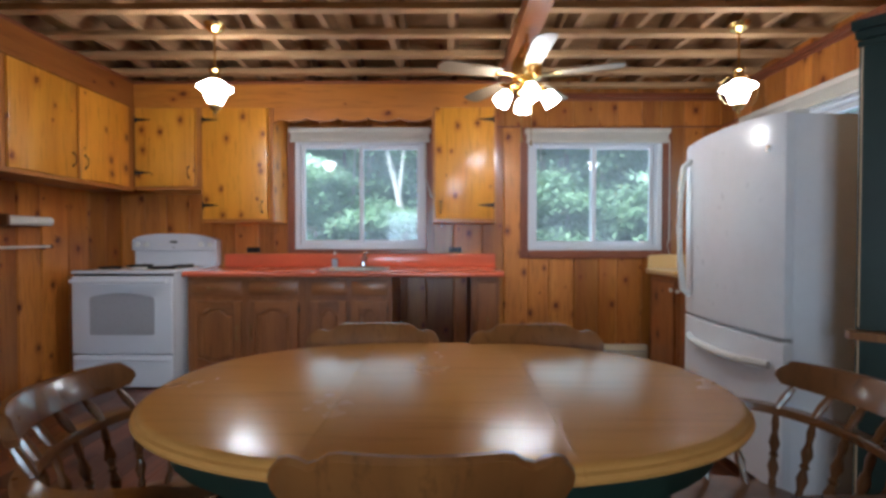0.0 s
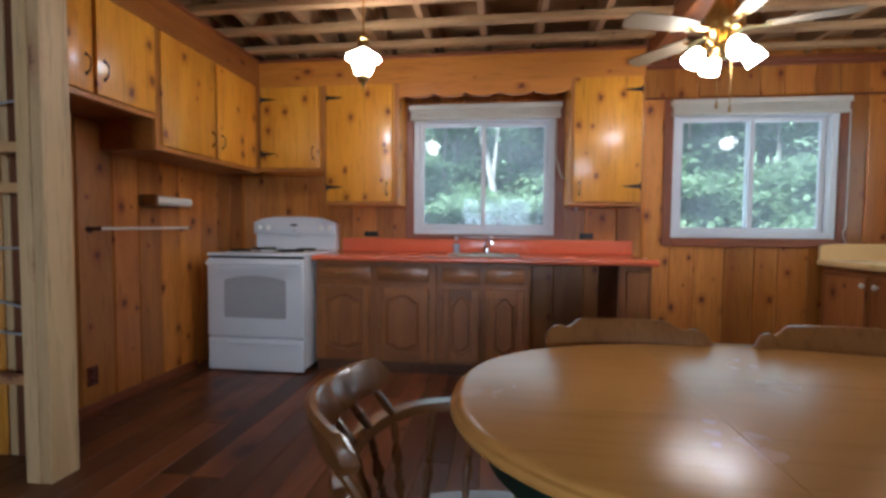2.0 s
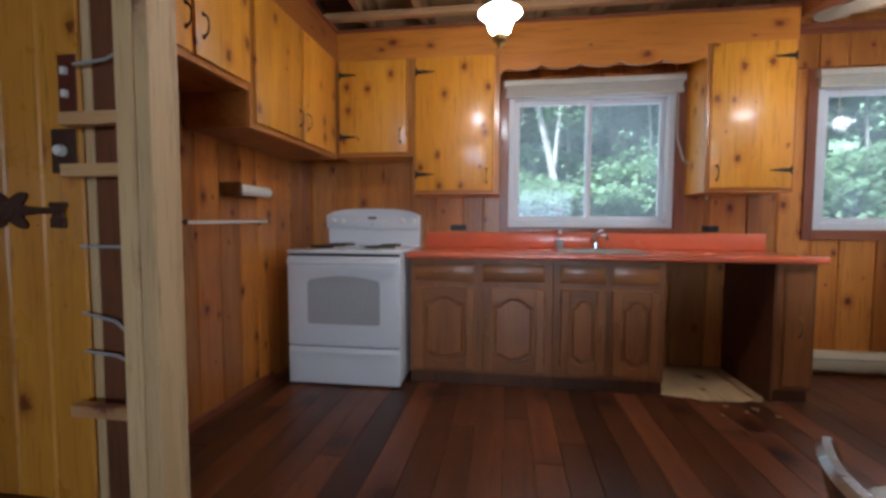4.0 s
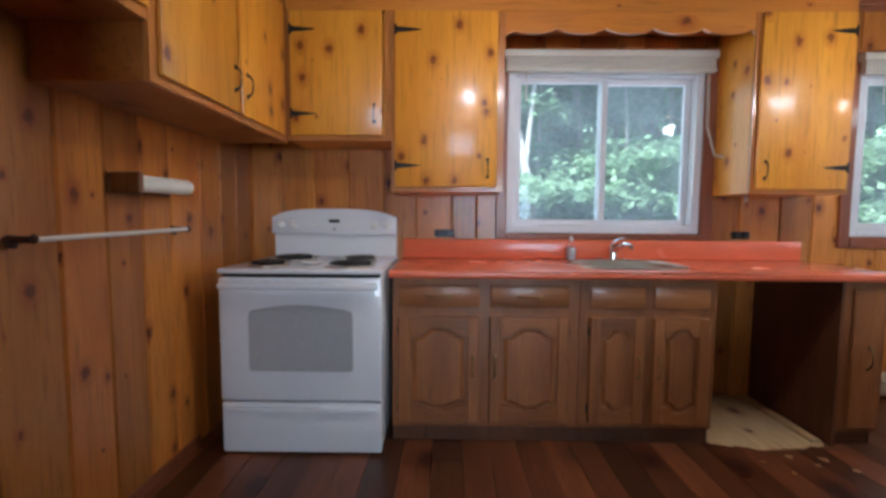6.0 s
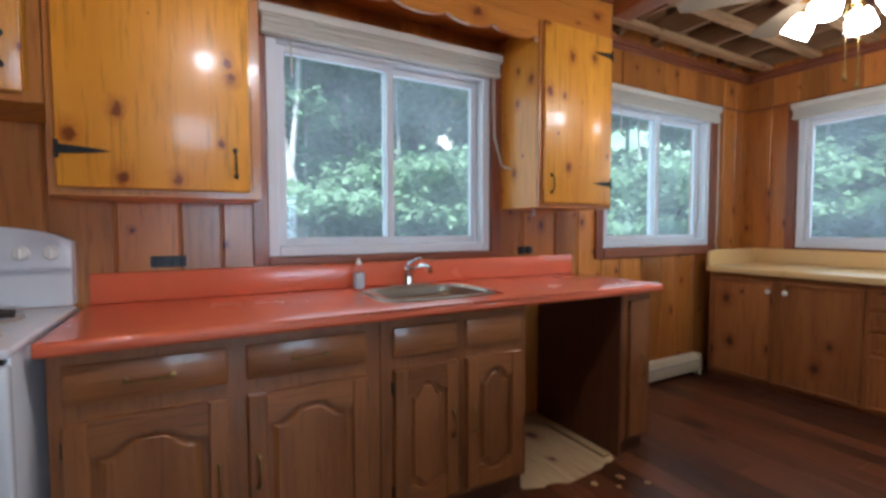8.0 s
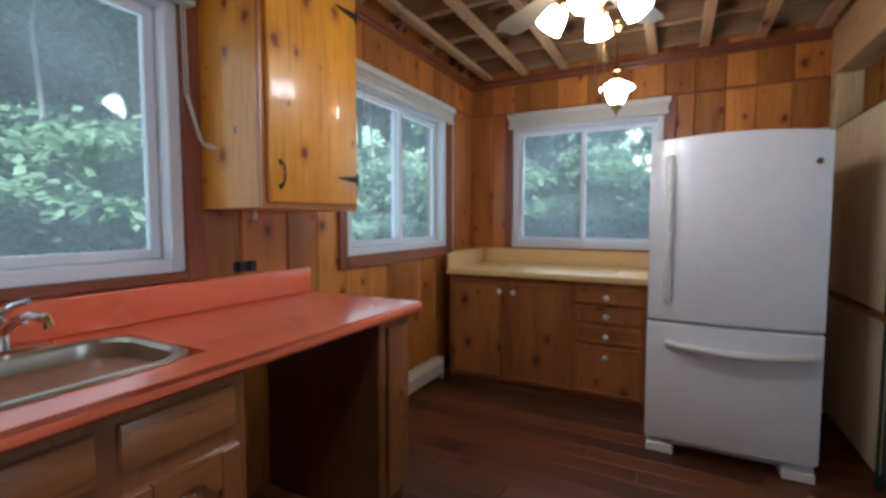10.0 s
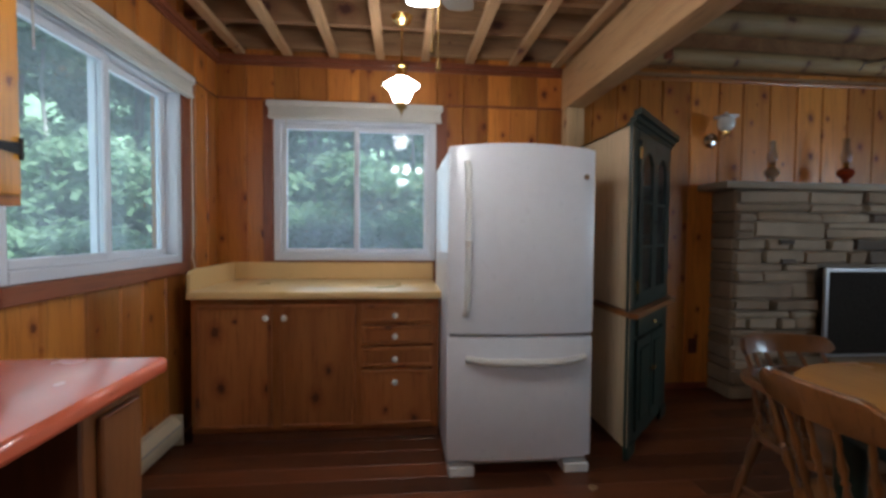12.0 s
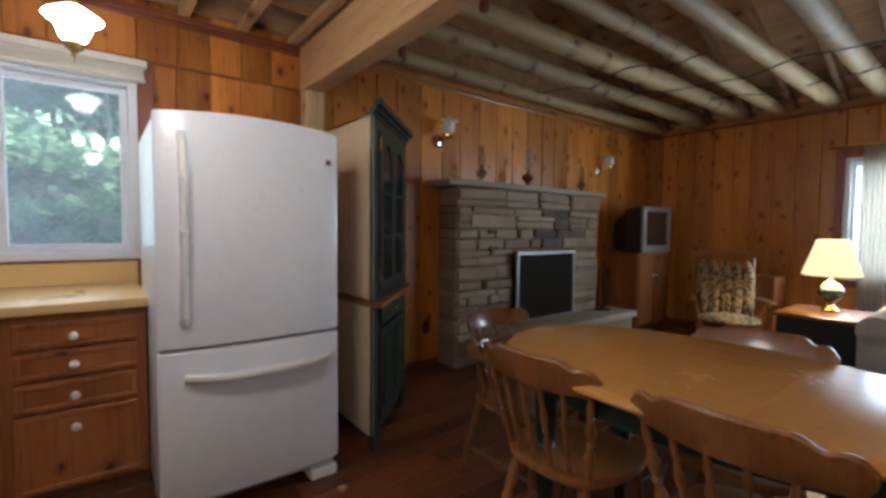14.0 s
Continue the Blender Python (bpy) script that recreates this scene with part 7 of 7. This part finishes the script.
def tree(seed, h, r, crown_r, z0, leaves, bark, leaf, lean=(0.3, 0.2), size=0.10):
    """A tapered trunk with limbs, and a crown of small leaves in flat sprays with gaps between them."""
    q = random.Random(seed)
    o = thing("tree", (0, 0, 0), "leafy forest tree with a slender trunk outside the window", "tree", "trees outside")
    bm = bmesh.new()
    pts = trunk(bm, r, h, lean, seed)
    tips = []
    for k in range(26):
        f = q.uniform(z0 / h, 0.97)
        i = min(int(f * 9), 8)
        a = pts[i].lerp(pts[i + 1], f * 9 - i)
        ang = q.uniform(0, 2 * math.pi)
        ln = crown_r * q.uniform(0.5, 1.0) * (1.1 - 0.55 * f)
        b = a + Vector((math.cos(ang) * ln, math.sin(ang) * ln, ln * q.uniform(-0.12, 0.35)))
        m = a.lerp(b, 0.55) + Vector((0, 0, 0.10 * ln))
        tube(bm, [a, m, b], [r * 0.26, r * 0.15, r * 0.05], 5)
        tips.append((a, m, b))
    part("trunk", bm, bark, o)
    vs, fs = [], []
    for k in range(leaves):
        a, m, b = tips[q.randrange(len(tips))]
        f = q.uniform(0.15, 1.08)
        p = a.lerp(m, f * 2) if f < 0.5 else m.lerp(b, f * 2 - 1)
        p = p + Vector((q.gauss(0, 0.22), q.gauss(0, 0.22), q.gauss(-0.03, 0.07)))
        ang, s = q.uniform(0, 6.283), size * q.uniform(0.6, 1.25)
        d = Vector((math.cos(ang), math.sin(ang), q.uniform(-0.9, 0.1)))
        e = Vector((-d.y, d.x, q.uniform(-0.8, 0.8)))
        t = len(vs)
        vs += [p, p + d * s * 0.5 + e * s * 0.36, p + d * s * 1.05, p + d * s * 0.5 - e * s * 0.36]
        fs.append((t, t + 1, t + 2, t + 3))
    me = bpy.data.meshes.new("crown")
    me.from_pydata(vs, [], fs)
    me.materials.append(leaf)
    c = new("crown", me)
    c.parent = o
    return o

T1 = tree(1, 9.0, 0.085, 2.3, 0.9, 16000, BARK, LEAF, (0.5, 0.2), 0.12)
T2 = tree(2, 8.0, 0.065, 2.0, 0.5, 18000, BARK, LEAF, (-0.4, 0.3), 0.11)
T3 = tree(3, 11.0, 0.11, 2.6, 2.2, 12000, BIRCH, LEAF_DARK, (0.9, 0.1))
T4 = tree(4, 5.0, 0.035, 1.6, 0.25, 16000, BARK, LEAF, (0.2, -0.2), 0.105)
T5 = tree(5, 7.5, 0.05, 1.9, 0.4, 30000, BARK, LEAF, (0.3, 0.1), 0.115)
SPOTS = ((T5, 1.0, 12.2, 0), (T5, 2.8, 11.3, 70), (T5, 4.4, 11.6, 160), (T5, 6.2, 11.0, 240), (T5, 7.9, 9.2, 30), (T5, 9.6, 7.4, 310), (T5, 9.9, 5.6, 120), (T5, 10.1, 3.7, 200), (T5, -0.9, 11.4, 100), (T5, 3.6, 13.0, 20), (T5, 11.3, 5.0, 80),
         (T1, 1.2, 11.0, 0), (T2, 3.3, 10.2, 40), (T3, 0.1, 10.4, 100), (T4, 2.3, 9.6, 0), (T4, 4.4, 9.8, 130), (T1, 5.4, 11.4, 200), (T2, 7.6, 10.2, 90), (T3, 4.9, 12.0, 10), (T4, 6.6, 9.5, 220),
         (T1, 8.9, 8.3, 60), (T2, 9.4, 6.2, 150), (T4, 8.7, 5.3, 20), (T3, 10.3, 4.4, 250), (T1, 9.8, 2.6, 300), (T4, 9.0, 3.6, 80), (T2, 10.8, 8.6, 15),
         (T1, 2.2, 14.2, 70), (T2, 6.1, 14.0, 120), (T3, 8.2, 13.0, 190), (T2, -0.4, 14.5, 260), (T1, 9.2, 15.0, 330), (T1, 12.6, 6.0, 110), (T2, 12.2, 3.0, 210), (T3, 12.4, 9.6, 30),
         (T2, 0.6, 12.6, 15), (T4, 2.9, 12.4, 140), (T2, 4.3, 13.4, 250), (T1, 3.4, 15.6, 20), (T4, 6.9, 11.8, 60), (T2, 7.4, 16.0, 35), (T1, 10.6, 12.4, 75), (T2, 11.4, 10.9, 205), (T4, 10.2, 7.2, 145), (T4, 10.5, 5.4, 265), (T2, 13.6, 7.8, 5), (T1, 14.2, 4.6, 35), (T2, 12.0, 15.6, 85), (T1, -2.2, 9.8, 155), (T4, 7.4, 8.4, 190), (T1, 5.6, 18.0, 25), (T1, 15.5, 11.5, 205), (T1, 9.0, 20.0, 25),
         (T2, 2.7, 10.5, 170), (T2, 1.4, 10.0, 280), (T2, 3.9, 10.9, 20), (T2, 5.0, 9.7, 300), (T1, 2.0, 12.0, 35), (T1, 9.4, 4.8, 15), (T2, 9.9, 6.9, 80),
         # trees at y below -4 are unseen, added to block sun from the south window
         (T4, 1.2, 9.3, 75), (T4, 3.5, 9.2, 300), (T4, 5.6, 10.2, 45), (T4, 8.1, 6.6, 10), (T4, 8.3, 4.4, 170), (T4, 8.6, 7.6, 260), (T2, 8.9, 5.9, 310), (T4, 9.2, 2.4, 30), (T3, -3.0, 12.2, 45), (T2, -5.5, 13.5, 5), (T1, 4.6, -9.0, 10), (T2, -0.2, -5.6, 100), (T1, -1.9, -6.4, 60), (T2, -3.2, -7.6, 200), (T4, -0.6, -4.8, 20))
used = set()
for t, x, y, a in SPOTS:
    if t.name in used:
        copy_thing(t, pose(x, y, GZ, 0, 0, a))
    else:
        t.matrix_basis = pose(x, y, GZ, 0, 0, a)
        used.add(t.name)
# the pale forked trunk beyond the sink window
fk = thing("forked_birch", (2.15, 9.0, GZ), "pale forked birch trunk outside the sink window", "tree")
part("trunk", tube(bmesh.new(), [(2.36, 9.0, GZ), (2.29, 9.0, 0.6), (2.22, 9.0, 1.3), (2.10, 9.0, 1.95), (1.93, 9.0, 2.62), (1.55, 9.05, 4.2)], [0.08, 0.07, 0.06, 0.052, 0.042, 0.02], 9), BIRCH, fk)
part("trunk", tube(bmesh.new(), [(2.13, 9.0, 1.8), (2.18, 9.02, 2.2), (2.23, 9.0, 2.8), (2.32, 9.0, 4.4)], [0.04, 0.034, 0.03, 0.02], 9), BIRCH, fk)

# a weathered porch rail near the corner of the cottage
pr = thing("porch_rail", (5.2, 8.6, GZ), "weathered grey porch rail outside the window", "railing")
part("top_rail", B(3.9, 6.9, 8.55, 8.69, 0.98, 1.03, bevel=0.005), GREY_WOOD, pr)
part("side_rail", B(3.9, 6.9, 8.62, 8.66, 0.86, 0.975, bevel=0.005), GREY_WOOD, pr)
for x in (4.1, 5.4, 6.75):
    part("post", B(x - 0.05, x + 0.05, 8.57, 8.67, GZ, 0.859, bevel=0.005), GREY_WOOD, pr)
part("brace", tube(bmesh.new(), [(5.38, 8.6, 0.5), (5.05, 8.6, 0.87)], 0.035, 6), GREY_WOOD, pr)
part("deck", B(3.9, 6.9, 8.7, 10.0, -0.10, -0.04), GREY_WOOD, pr, smooth=False)
for x in (4.1, 6.75):
    part("deck_post", B(x - 0.05, x + 0.05, 9.8, 9.9, GZ, -0.101), GREY_WOOD, pr, smooth=False)
sh = thing("shed", (0.2, 17.0, GZ), "low brown shed beyond the trees", "shed")
part("wall", B(-1.6, 1.9, 15.9, 17.5, GZ, 1.25), SIDING, sh, smooth=False)
q = slab(bmesh.new(), [(15.6, 1.25), (17.8, 1.25), (16.7, 1.75)], 0, 3.9)
part("roof", turn(q, Matrix(((0, 0, 1, -1.8), (1, 0, 0, 0), (0, 1, 0, 0), (0, 0, 0, 1)))), SIDING, sh, smooth=False)

# distant woods all round
def woods():
    bm, n, rows = bmesh.new(), 90, []
    for z in (GZ, 9.0, 15.0):
        rows.append([bm.verts.new((2 + (34 + 2 * math.sin(i * 1.7)) * math.cos(2 * math.pi * i / n), 3 + (34 + 2 * math.sin(i * 1.7)) * math.sin(2 * math.pi * i / n), z + (1.8 * math.sin(i * 2.3) + 1.2 * math.sin(i * 5.1) if z > 10 else 0))) for i in range(n)])
    for a, b in zip(rows, rows[1:]):
        for i in range(n):
            bm.faces.new((a[i], a[(i + 1) % n], b[(i + 1) % n], b[i]))
    return bm
solid("backdrop", woods(), WOODS, "distant dense green woods, made to glow", "backdrop")

# ---- floorboards, one by one ----
floor_boards = thing("floorboards", (0, 0, 0), "dark red-brown stained floorboards with scuffs", "floor", kind="structure")
q = random.Random(21)
for x0, x1 in strips(XL, XE, 0.125, 0.15):
    y = YS
    while y < YN - 0.01:
        ln = q.uniform(1.4, 3.2)
        e = YN if YN - y - ln < 0.6 else y + ln
        part("floorboard", B(x0 + 0.0009, x1 - 0.0009, y + 0.0008, e - 0.0008, -0.0135, q.uniform(-0.0006, 0.0), bevel=0.002), FLOOR_WOOD, floor_boards, smooth=False)
        y = e
